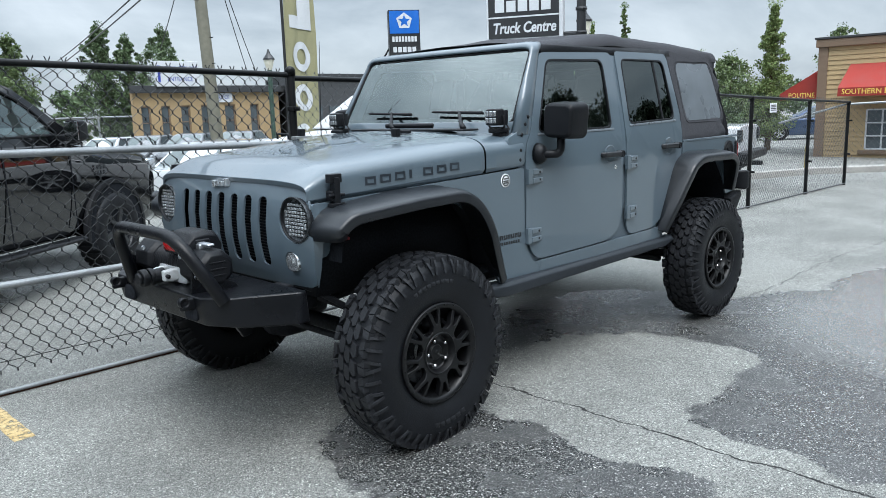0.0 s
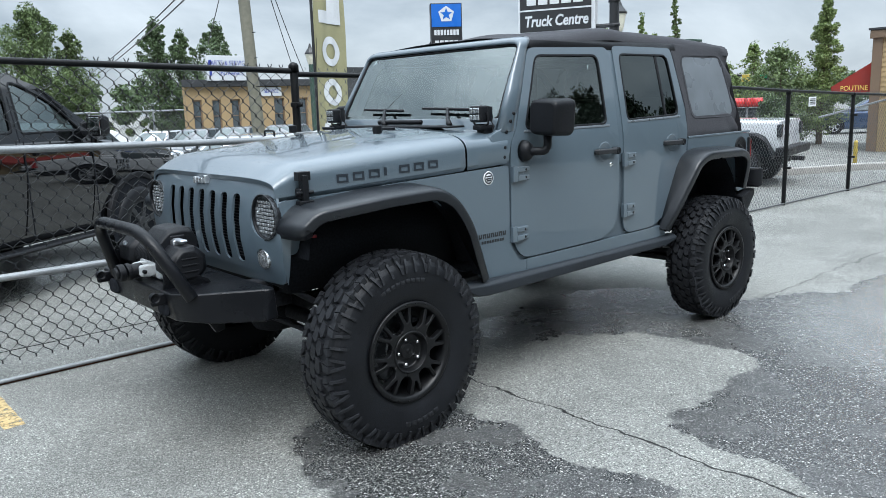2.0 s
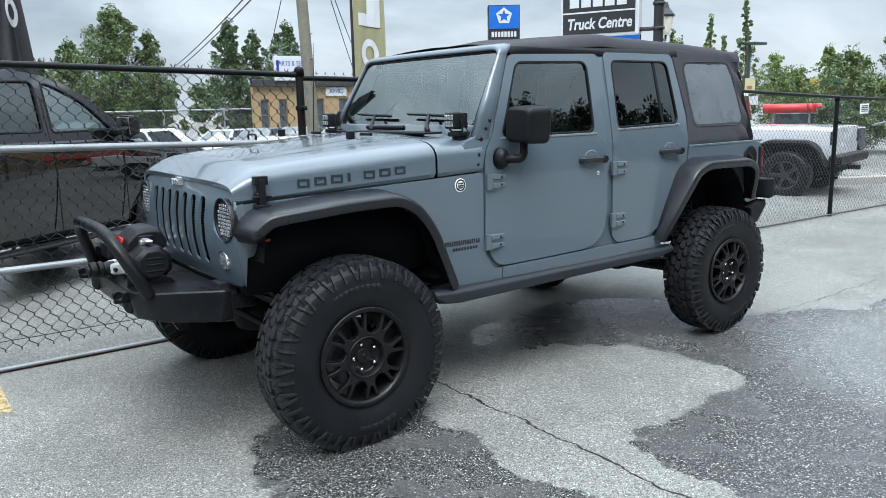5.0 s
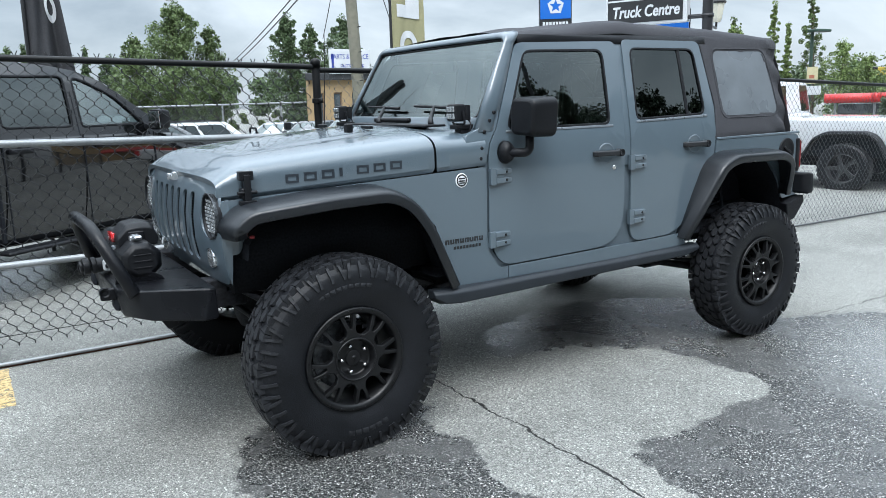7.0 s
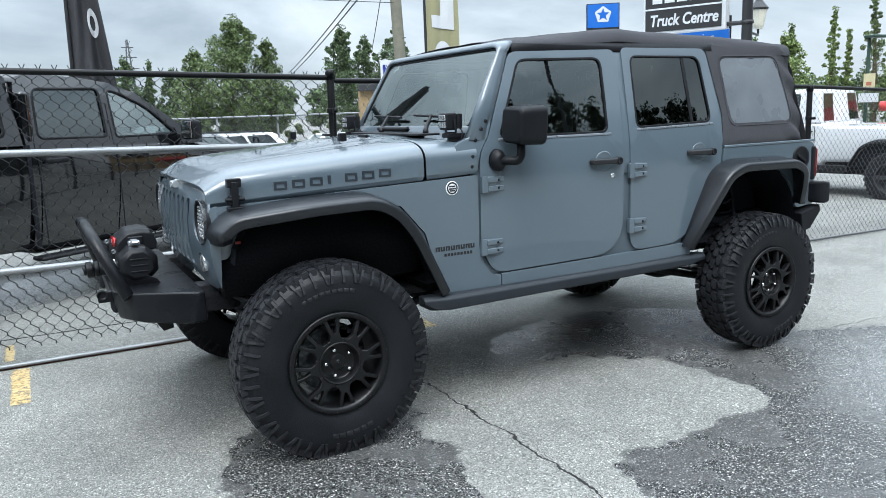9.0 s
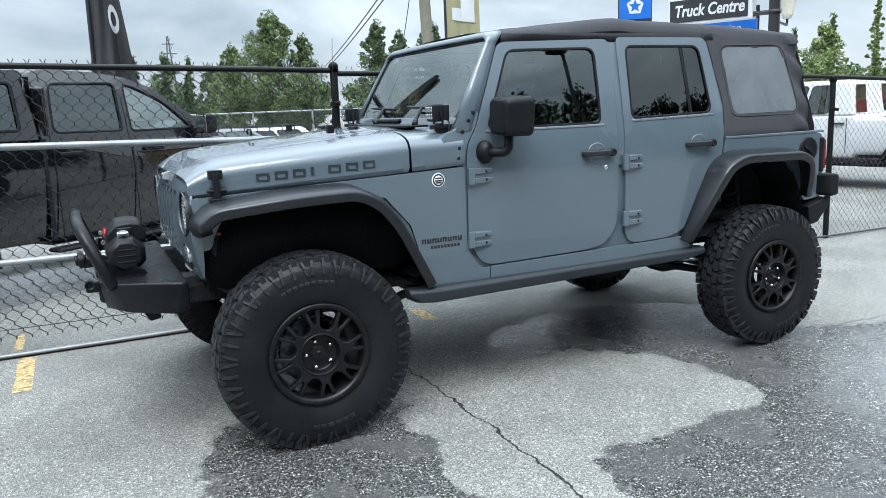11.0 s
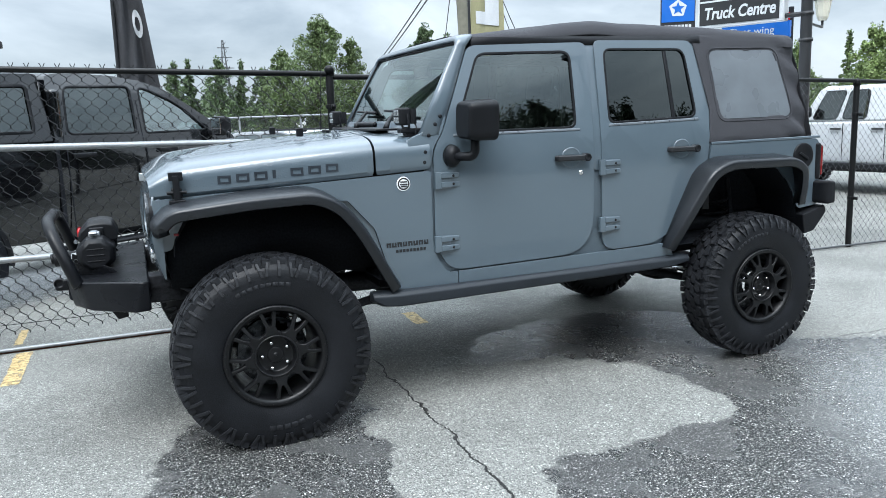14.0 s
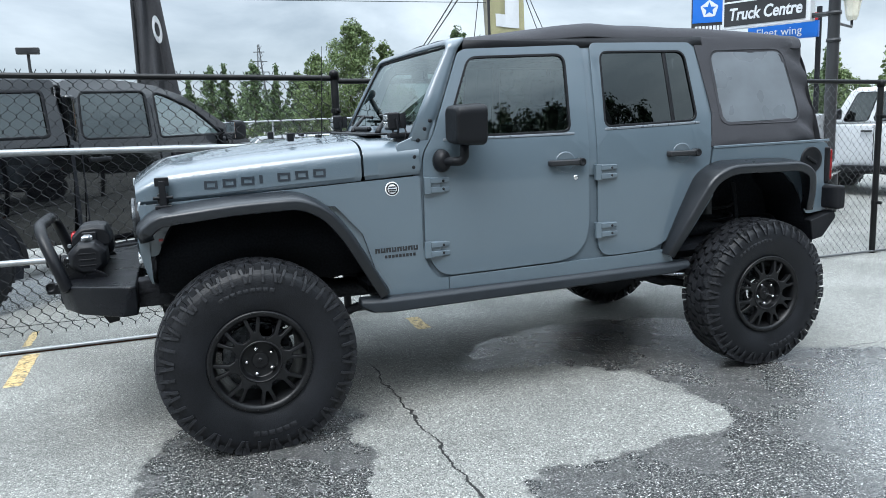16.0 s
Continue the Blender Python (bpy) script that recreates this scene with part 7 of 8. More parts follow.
    q.matrix_world = Matrix.Translation((o.x, o.y, gz(8))) @ Matrix.Rotation(h, 4, "Z")


def sedan(paint, label, at, turn, tall=1.0):
    p = thing("parked_car", label, "car", (0, 0, 0), group="cars in the far row")
    part("body", shell_loft([(0.88, 0.62, 0.35, 0.58, 0.08), (0.80, 0.78, 0.24, 0.68, 0.10), (0.3, 0.88, 0.22, 0.82, 0.10), (-0.55, 0.90, 0.22, 0.92, 0.08), (-2.2, 0.90, 0.24, 0.96, 0.07), (-3.2, 0.88, 0.28, 0.98, 0.08), (-3.55, 0.80, 0.34, 0.94, 0.10), (-3.62, 0.70, 0.40, 0.80, 0.08)]), paint, p, "smooth bodywork", bevel=0.03)
    greenhouse(p, paint, (-0.45, -3.05), (-1.30, -2.45), 0.82, 0.62, 0.92, 1.42, ((0.10, 0.48), (0.52, 0.88)), CAR_GLASS)
    for s in (-1, 1):
        for x in (0.0, -2.75):
            plain_wheel(p, x, s * 0.815, 0.32, 0.32, 0.21, s, ALLOY, 5)
            arch(p, x, 0.335, s, 0.895, paint, 0.33, 0.02, 0.008)
        part("mirror", boxed(-0.72, -0.60, s * 0.97 - 0.08, s * 0.97 + 0.08, 0.95, 1.06), paint, p, bevel=0.03)
        part("headlight", boxed(0.62, 0.83, s * 0.66 - 0.12, s * 0.66 + 0.12, 0.56, 0.67), CLEAR_LENS, p, "clear headlight", bevel=0.03)
    part("front_grille", boxed(0.80, 0.89, -0.45, 0.45, 0.36, 0.52), BLACK_PLASTIC, p, bevel=0.02)
    p.matrix_world = Matrix.Translation((*at, gz(*at))) @ Matrix.Rotation(radians(turn), 4, "Z") @ Matrix.Diagonal((1, 1, tall, 1))
    return p


pickup_black()
pickup_white()
sedan(PEARL, "pale silver sedan parked in a far row", (10.4, 30.2), -140)
sedan(SILVER_PAINT, "silver sedan parked in a far row", (11.3, 28.1), -140)
sedan(GREY_PAINT, "dark grey sedan parked in a far row", (12.2, 26.1), -140)
sedan(SILVER_PAINT, "silver sedan parked in a far row", (13.3, 24.1), -140)
sedan(SILVER_PAINT, "silver sedan with dark glass behind the black pickup", (4.2, 15.2), 0)
sedan(PEARL, "low white car parked behind the fence beyond the bonnet", (6.4, 10.1), 30, 0.84)
sedan(GREY_PAINT, "dark sedan parked in a far row", (-0.5, 23.5), -8)
sedan(mat("blue_car_paint", (0.03, 0.06, 0.13), 0.3, 0.3, 0.1, 3, coat=0.8), "dark blue car parked in the far lot", (32.0, 10.2), 115)


def wagon():
    p = thing("parked_car", "white boxy wagon with dark side windows behind the black pickup", "car", (0, 0, 0))
    part("body", shell_loft([(0.90, 0.66, 0.40, 0.78, 0.08), (0.82, 0.82, 0.30, 0.90, 0.10), (0.2, 0.90, 0.28, 1.02, 0.08), (-0.5, 0.92, 0.28, 1.08, 0.07), (-3.3, 0.92, 0.32, 1.10, 0.06), (-3.45, 0.86, 0.40, 1.06, 0.08)]), WHITE_PAINT, p, "white bodywork", bevel=0.03)
    greenhouse(p, WHITE_PAINT, (-0.45, -3.38), (-1.05, -3.20), 0.86, 0.74, 1.07, 1.70, ((0.12, 0.40), (0.45, 0.72), (0.77, 0.95)), CAR_GLASS)
    for s in (-1, 1):
        for x in (0.0, -2.65):
            plain_wheel(p, x, s * 0.83, 0.36, 0.36, 0.23, s, ALLOY, 5)
            arch(p, x, 0.38, s, 0.915, BLACK_PLASTIC, 0.37, 0.03, 0.008)
        part("roof_rail", tubed([(-1.2, s * 0.62, 1.745), (-3.1, s * 0.62, 1.745)], 0.018, 6), DARK_METAL, p)
        part("mirror", boxed(-0.75, -0.62, s * 1.0 - 0.09, s * 1.0 + 0.09, 1.10, 1.24), WHITE_PAINT, p, bevel=0.03)
    p.matrix_world = Matrix.Translation((6.2, 18.8, gz(6.2, 18.8))) @ Matrix.Rotation(radians(4), 4, "Z") @ Matrix.Diagonal((1, 1, 0.86, 1))


wagon()


def rack_truck():
    p = thing("work_truck", "grey work truck with a long red tube on its rack", "truck", (16.9, 6.6, gz(17)))
    d = Vector((0.50, -0.866, 0))
    a = Vector((16.95, 7.45, 1.33))
    part("tube", tubed([a, a + d * 1.02], 0.115, 16), mat("red_tube", (0.50, 0.03, 0.03), 0.4, 0, 0.15, 5), p, "bright red tube")
    part("label_band", tubed([a + d * 1.02, a + d * 1.20], 0.117, 16), bpy.data.materials["red_tube"], p, "red joint band")
    part("tube", tubed([a + d * 1.20, a + d * 1.55], 0.115, 16), bpy.data.materials["red_tube"], p, "bright red tube")
    n = Vector((0.866, 0.5, 0))
    for k in (0.25, 1.1):
        q = a + d * k + n * 0.05
        part("rack_post", tubed([(q.x, q.y, 0.7), (q.x, q.y, 1.25)], 0.03, 8), GALV, p)
    m = Matrix.Translation((a.x, a.y, 0)) @ Matrix.Rotation(math.atan2(d.y, d.x), 4, "Z")
    part("truck_body", boxed(0.1, 2.4, 0.05, 1.9, 0.35, 0.85, m), GREY_PAINT, p, "grey flat bed", bevel=0.04)
    for x in (0.6, 1.9):
        for y in (0.1, 1.85):
            w = m @ Vector((x, y, 0))
            part("wheel", tubed([w + Vector((-0.11, -0.07, 0.26)), w + Vector((0.11, 0.07, 0.26))], 0.38, 20), RUBBER, p)
    part("tool_box", boxed(0.3, 1.5, 0.1, 1.7, 0.95, 1.2, m), GREY_PAINT, p, "grey tool box", bevel=0.03)


rack_truck()

# ---- buildings, signs, poles, flags ----
STUCCO = mat("tan_stucco", (0.30, 0.215, 0.115), 0.85, 0, 0.12, 1.5, 0.002, 60)
SIDING = mat("tan_siding", (0.36, 0.26, 0.135), 0.7, 0, 0.10, 2.0, 0.001, 40)
BROWN_TRIM = mat("brown_trim", (0.17, 0.115, 0.075), 0.6, 0, 0.12, 3)
DARK_ROOF = mat("dark_roof_edge", (0.03, 0.032, 0.035), 0.6, 0, 0.2, 3)
DARK_WALL = mat("dark_grey_wall", (0.045, 0.047, 0.05), 0.7, 0, 0.25, 1.2, 0.002, 40)
WINDOW_DARK = mat("far_window_glass", (0.06, 0.075, 0.085), 0.12, 0, 0.3, 2, coat=0.5)
SIGN_WHITE = mat("white_sign_face", (0.52, 0.54, 0.56), 0.5, 0, 0.06, 3)
SIGN_BLUE = mat("blue_sign_face", (0.008, 0.11, 0.45), 0.4, 0, 0.06, 3)
SIGN_BLUE_LETTER = mat("blue_letters", (0.02, 0.04, 0.28), 0.5, 0, 0.05, 3)
SIGN_BLACK = mat("black_sign_face", (0.018, 0.019, 0.021), 0.4, 0, 0.1, 3)
RED_AWNING = mat("red_awning_cloth", (0.26, 0.026, 0.018), 0.8, 0, 0.12, 3, 0.001, 80)
YELLOW = mat("yellow_paint", (0.42, 0.31, 0.05), 0.5, 0, 0.15, 5)
TEXT_YELLOW = mat("yellow_letters", (0.80, 0.58, 0.12), 0.6, 0, 0.05, 4)
POLE_WOOD = mat("weathered_pole_wood", (0.165, 0.160, 0.125), 0.85, 0, 0.14, 1.5, 0.003, 7)
OLIVE = mat("olive_flag_cloth", (0.25, 0.24, 0.135), 0.8, 0, 0.12, 4)
BLACK_CLOTH = mat("black_flag_cloth", (0.025, 0.026, 0.03), 0.75, 0, 0.3, 5)
CONCRETE = mat("kerb_concrete", (0.32, 0.31, 0.29), 0.85, 0, 0.15, 4, 0.002, 60)
GREEN_STEEL = mat("dark_green_steel", (0.03, 0.06, 0.045), 0.5, 0, 0.2, 5)
LAMP_GLASS = mat("pale_lamp_glass", (0.62, 0.60, 0.50), 0.3, 0, 0.1, 5)


def set_back(things, k):
    """Moves things outward from the head of the lot and enlarges them with their distance."""
    m = Matrix.Translation((-1.8, -3.8, 1.6)) @ Matrix.Scale(k, 4) @ Matrix.Translation((1.8, 3.8, -1.6))
    for ob in things:
        ob.matrix_world = m @ ob.matrix_world


def service_building():
    b = thing("service_building", "low tan stucco building with dark roof edge and narrow windows", "building", (13.5, 25, -0.2), kind="")
    wins = [(10.72, 11.08), (11.50, 11.86), (12.30, 12.68), (13.15, 13.5), (14.18, 14.66), (15.35, 15.75)]
    # piers and spandrels leave real openings
    x = 10.45
    bm = bmesh.new()
    for a, c in wins + [(16.75, 16.75)]:
        box(bm, x, a, 25.0, 25.25, 0.75, 1.97)
        x = c
    box(bm, 10.45, 16.75, 25.0, 25.25, 1.97, 2.46)
    box(bm, 10.45, 16.75, 25.0, 25.25, -0.3, 0.75)
    box(bm, 10.45, 10.70, 25.25, 31.0, -0.3, 2.45)
    box(bm, 16.5, 16.75, 25.25, 31.0, -0.3, 2.45)
    part("wall", bm, STUCCO, b, "tan stucco wall", smooth=False)
    part("roof_edge", boxed(10.25, 16.95, 24.8, 31.2, 2.45, 2.72), DARK_ROOF, b, "dark metal roof edge", bevel=0.02)
    part("inner_wall", boxed(10.7, 16.5, 25.9, 26.0, -0.3, 2.45), DARK_WALL, b)
    for a, c in wins:
        w = part("window", boxed(a, c, 25.10, 25.13, 0.75, 1.97), WINDOW_DARK, b, "dark narrow window")
        bm = bmesh.new()
        box(bm, a, c, 25.06, 25.10, 0.72, 0.79)
        box(bm, a, c, 25.06, 25.10, 1.92, 1.98)
        box(bm, a, a + 0.04, 25.06, 25.10, 0.79, 1.92)
        box(bm, c - 0.04, c, 25.06, 25.10, 0.79, 1.92)
        box(bm, a, c, 25.07, 25.10, 1.33, 1.36)
        part("frame", bm, BROWN_TRIM, w, smooth=False)
    s1 = tagged(part("roof_sign", boxed(11.27, 13.02, 24.72, 24.80, 2.68, 3.62), SIGN_WHITE, None, bevel=0.01), "white roof sign with blue parts and service lettering", "sign")
    lettering("sign_text", "PARTS & SERVICE", 0.27, pose(12.15, 24.715, 3.33), SIGN_BLUE_LETTER, s1, wide=0.80)
    lettering("sign_text", "ENTRANCE", 0.24, pose(12.25, 24.715, 2.95), SIGN_BLUE_LETTER, s1, wide=0.85)
    part("sign_arrow", boxed(11.36, 11.46, 24.713, 24.718, 2.85, 3.45), SIGN_BLUE_LETTER, s1)
    s2 = tagged(part("wall_sign", boxed(13.56, 14.52, 24.93, 24.99, 2.06, 2.42), SIGN_WHITE, None, bevel=0.01), "small white wall sign with blue lettering", "sign")
    lettering("sign_text", "SERVICE", 0.20, pose(14.05, 24.925, 2.25), SIGN_BLUE_LETTER, s2, wide=0.9)
    d = thing("dark_building", "dark grey low building beside the tan one", "building", (19, 25.5, -0.2))
    part("wall", boxed(16.9, 24.0, 24.6, 31.0, -0.3, 2.95), DARK_WALL, d, "dark grey wall", smooth=False)
    part("roof_edge", boxed(16.85, 24.1, 24.5, 31.1, 2.95, 3.2), DARK_ROOF, d, bevel=0.02)
    bm = bmesh.new()
    for i in range(6):
        box(bm, 17.3 + i * 0.9, 17.8 + i * 0.9, 24.56, 24.6, 0.8, 1.8)
    part("window_row", bm, WINDOW_DARK, d, kind="stuff", smooth=False)
    for ob in [*b.children, *d.children]:
        for v in ob.data.vertices:
            v.co.x += 0.55 * max(0.0, v.co.y - 25.25)
    set_back([b, d, s1, s2], 1.7)


def restaurant():
    b = thing("restaurant", "tan clapboard building with brown trim and red awnings", "building", (24, 3, gz(24)))
    X, Y = 21.2, 4.85
    part("wall", boxed(X + 0.02, X + 8, -1.5, Y - 0.02, -0.6, 3.05), SIDING, b, "tan clapboard wall", smooth=False)
    wall = b.children[0]
    for i in range(26):
        z = -0.35 + i * 0.132
        bm = bmesh.new()
        ring_loft(bm, [[(X + 0.02, y, z), (X - 0.012, y, z), (X + 0.008, y, z + 0.13), (X + 0.02, y, z + 0.13)] for y in (-1.48, Y - 0.22)])
        part("board", bm, SIDING, wall, smooth=False)
    part("corner_trim", boxed(X - 0.03, X + 0.25, Y - 0.24, Y + 0.02, -0.6, 2.95), BROWN_TRIM, b, "brown corner board", bevel=0.01)
    part("roof_edge", boxed(X - 0.10, X + 8.1, -1.6, Y + 0.08, 2.92, 3.14), BROWN_TRIM, b, "brown cornice", bevel=0.02)
    part("roof_cap", boxed(X - 0.13, X + 8.1, -1.6, Y + 0.11, 3.14, 3.20), DARK_ROOF, b, bevel=0.01)
    vent = part("roof_vent", boxed(X + 1.2, X + 2.0, 2.6, 3.5, 3.2, 3.55), GREY_METAL, b, "grey roof vent", bevel=0.03)
    part("vent_pipe", tubed([(X + 1.6, 2.9, 3.5), (X + 1.6, 2.9, 3.95)], 0.12, 12), GREY_METAL, vent)
    # front awning
    aw = bmesh.new()
    ring_loft(aw, [[(X - 0.02, y, 2.42), (X - 0.95, y, 1.78), (X - 0.95, y, 1.55), (X - 0.9, y, 1.55), (X - 0.02, y, 1.60)] for y in (0.2, 4.0)])
    a = part("awning", aw, RED_AWNING, b, "red cloth awning", smooth=False)
    lettering("awning_text", "SOUTHERN B", 0.20, pose(X - 0.955, 3.90, 1.665, 0, 0, -90), TEXT_YELLOW, a, align="LEFT", wide=0.95)
    # side awning, seen end on past the corner
    aw = bmesh.new()
    ring_loft(aw, [[(x, Y, 2.35), (x, Y + 1.15, 1.66), (x, Y + 1.15, 1.48), (x, Y, 1.48)] for x in (X + 0.2, X + 5.0)])
    a2 = part("awning", aw, RED_AWNING, b, "red cloth awning seen end on", smooth=False)
    lettering("awning_text", "POUTINE", 0.20, pose(X + 0.195, Y + 0.52, 1.60, 0, 0, -90), TEXT_YELLOW, a2, wide=0.9)
    w = part("window", boxed(X - 0.03, X + 0.0, 1.9, 3.50, 0.10, 1.17), WINDOW_DARK, b, "gridded window with white frame", smooth=False)
    bm = bmesh.new()
    for i in range(5):
        y = 1.9 + i * 0.4
        box(bm, X - 0.06, X - 0.03, y - 0.02, y + 0.02, 0.10, 1.17)
    for i in range(4):
        z = 0.10 + i * 0.357
        box(bm, X - 0.062, X - 0.03, 1.9, 3.5, z - 0.02, z + 0.02)
    part("frame", bm, SIGN_WHITE, w, "white window bars", smooth=False)
    part("window_surround", boxed(X - 0.05, X - 0.012, 1.72, 3.68, -0.06, 0.06), BROWN_TRIM, b)
    k = bmesh.new()
    pts = [Vector((12.9, 4.1, 0)), Vector((13.4, 3.4, 0)), Vector((15.3, 2.72, 0)), Vector((16.6, 1.7, 0)), Vector((18.2, -0.4, 0)), Vector((19.0, -4, 0))]
    ring_loft(k, [[(p.x, p.y, gz(p.x) - 0.05), (p.x - 0.02, p.y - 0.0, gz(p.x) + 0.14), (p.x + 0.12, p.y + 0.08, gz(p.x) + 0.15), (p.x + 0.16, p.y + 0.1, gz(p.x) - 0.05)] for p in pts])
    tagged(part("kerb", k, CONCRETE, None, bevel=0.02), "low pale concrete kerb", "kerb", kind="structure")
    bo = tagged(part("bollard", tubed([(16.6, 3.40, gz(16)), (16.6, 3.40, 0.40), (16.6, 3.40, 0.44)], [0.045, 0.045, 0.03], 14), YELLOW), "yellow painted steel bollard", "bollard")


def hanging_sign(name, label, centre, turn, w, z0, z1, deep, face):
    m = Matrix.Translation(centre) @ Matrix.Rotation(radians(turn), 4, "Z")
    return m, tagged(part(name, boxed(-w / 2, w / 2, -deep / 2, deep / 2, z0, z1, m), face, None, bevel=0.012), label, "sign")


def signs_and_poles():
    # tall blue and black dealer sign
    m, s = hanging_sign("pole_sign", "tall blue and black dealer sign on a post", (16.75, 17.4, 0), -36, 1.10, 3.2, 4.98, 0.45, SIGN_BLACK)
    part("blue_face", boxed(-0.52, 0.52, -0.235, -0.226, 4.18, 4.95, m), SIGN_BLUE, s, "blue face")
    star = []
    for i in range(10):
        r = 0.30 if i % 2 == 0 else 0.13
        star.append((r * math.sin(2 * math.pi * i / 10), 4.60 + r * math.cos(2 * math.pi * i / 10)))
    part("white_pentagon", sheet([(0.29 * math.sin(2 * math.pi * i / 5), 4.60 + 0.29 * math.cos(2 * math.pi * i / 5)) for i in range(5)], [], lambda u, v: m @ Vector((u, -0.240, v)), 1, 0.004, (0, 1, 0)), SIGN_WHITE, s, "white pentagon emblem", smooth=False)
    part("blue_star", sheet([(x * 0.72, 4.60 + (z - 4.60) * 0.72) for x, z in star], [], lambda u, v: m @ Vector((u, -0.246, v)), 1, 0.004, (0, 1, 0)), SIGN_BLUE, s, smooth=False)
    bm = bmesh.new()
    for i in range(8):
        box(bm, -0.44 + i * 0.112, -0.36 + i * 0.112, -0.238, -0.228, 3.90, 4.08, m)
    for i in range(5):
        box(bm, -0.42 + i * 0.17, -0.29 + i * 0.17, -0.238, -0.228, 3.54, 3.72, m)
    part("brand_blocks", bm, SIGN_WHITE, s, "white blocks of brand names", smooth=False, kind="stuff")
    part("post", tubed([m @ Vector((0, 0, gz(16) - 0.1)), m @ Vector((0, 0, 3.25))], 0.12, 12), DARK_METAL, s)
    part("brace", tubed([m @ Vector((-0.95, 0.1, 3.05)), m @ Vector((-0.50, 0.1, 3.75))], 0.03, 8), DARK_METAL, s)
    # black truck-centre sign by the street lamp
    m, s = hanging_sign("truck_centre_sign", "black sign with white Truck Centre lettering in a pale frame", (8.22, 5.08, 0), -66, 1.32, 2.80, 3.78, 0.18, SIGN_WHITE)
    part("black_face", boxed(-0.62, 0.60, -0.100, -0.092, 2.84, 3.74, m), SIGN_BLACK, s, "black face")
    part("white_rule", boxed(-0.62, 0.60, -0.104, -0.099, 3.175, 3.20, m), SIGN_WHITE, s)
    lettering("sign_text", "Truck Centre", 0.245, m @ pose(0.0, -0.104, 3.00), SIGN_WHITE, s, wide=0.80, shear=0.18, bold=0.006)
    bm = bmesh.new()
    for i in range(5):
        box(bm, -0.50 + i * 0.20, -0.34 + i * 0.20, -0.106, -0.099, 3.27, 3.45 + (0.10 if i in (0, 2) else 0.0), m)
    part("brand_blocks", bm, SIGN_WHITE, s, "white blocks of a brand name", smooth=False)
    part("bracket", boxed(0.62, 0.98, -0.04, 0.04, 2.84, 2.90, m), SIGN_BLACK, s)
    part("bracket", boxed(0.62, 0.98, -0.04, 0.04, 3.60, 3.66, m), SIGN_BLACK, s)
    s.location.z -= 0.13
    m2, f = hanging_sign("fleet_sign", "blue sign with white Fleet wing lettering", (8.95, 5.55, 0), -58, 1.05, 2.44, 2.69, 0.10, SIGN_BLUE)
    lettering("sign_text", "Fleet wing", 0.175, m2 @ pose(-0.05, -0.055, 2.56), SIGN_WHITE, f, wide=0.95)
    f.location.z += 0.07
    part("red_corner", boxed(0.40, 0.52, -0.056, -0.04, 2.69, 2.80, m2), RED_LENS, f, "red corner panel")
    part("post", tubed([m2 @ Vector((0.5, 0.1, gz(9))), m2 @ Vector((0.5, 0.1, 2.9))], 0.04, 8), DARK_METAL, f)
    # street lamp with lantern
    l = thing("street_lamp", "black fluted street lamp with a pale lantern", "street lamp", (8.62, 4.22, gz(8.6)))
    part("pole", tubed([(8.62, 4.22, gz(8)), (8.62, 4.22, 0.5), (8.62, 4.22, 0.55), (8.62, 4.22, 5.2)], [0.14, 0.14, 0.085, 0.072], 16), SIGN_BLACK, l, "black fluted pole")
    for z in (2.35, 2.72, 3.1):
        part("band", tubed([(8.62, 4.22, z), (8.62, 4.22, z + 0.05)], 0.096, 16), SIGN_BLACK, l)
    c = Vector((8.62, 4.22, 0)) + Vector((0.95, 0.60, 0))
    part("arm", tubed(bent([(8.62, 4.22, 2.62), (c.x, c.y, 2.62), (c.x, c.y, 2.74)], 0.05), 0.02, 8), SIGN_BLACK, l)
    bm = bmesh.new()
    ring_loft(bm, [[(c.x + r * math.cos(i * math.pi / 4), c.y + r * math.sin(i * math.pi / 4), z) for i in range(8)] for r, z in ((0.06, 2.72), (0.085, 2.78), (0.125, 3.02))])
    la = part("lantern", bm, LAMP_GLASS, l, "pale lantern glass", smooth=False)
    bm = bmesh.new()
    ring_loft(bm, [[(c.x + r * math.cos(i * math.pi / 4), c.y + r * math.sin(i * math.pi / 4), z) for i in range(8)] for r, z in ((0.14, 3.02), (0.15, 3.05), (0.06, 3.16), (0.02, 3.26))])
    part("lantern_cap", bm, SIGN_BLACK, la, smooth=False)
    # green lamp post by the tan building
    l = thing("street_lamp", "green lamp post with a pale lantern", "street lamp", (10.85, 17.0, gz(10)))
    part("pole", tubed([(10.85, 17.0, gz(10)), (10.85, 17.0, 2.85)], 0.07, 10), GREEN_STEEL, l, "green pole")
    bm = bmesh.new()
    ring_loft(bm, [[(10.85 + r * math.cos(i * math.pi / 4), 17.0 + r * math.sin(i * math.pi / 4), z) for i in range(8)] for r, z in ((0.07, 2.85), (0.10, 2.92), (0.16, 3.15))])
    la = part("lantern", bm, LAMP_GLASS, l, smooth=False)
    bm = bmesh.new()
    ring_loft(bm, [[(10.85 + r * math.cos(i * math.pi / 4), 17.0 + r * math.sin(i * math.pi / 4), z) for i in range(8)] for r, z in ((0.18, 3.15), (0.17, 3.19), (0.06, 3.34), (0.02, 3.46))])
    part("lantern_cap", bm, SIGN_BLACK, la, smooth=False)
    # wooden utility pole and its wires
    u = thing("utility_pole", "weathered wooden utility pole with cross arm and wires", "utility pole", (8.98, 17.0, gz(9)))
    part("pole", tubed([(8.98, 17.0, gz(9)), (8.78, 17.0, 4.7), (8.62, 17.0, 8.6)], [0.185, 0.165, 0.15], 12), POLE_WOOD, u, "grey-brown weathered wood")
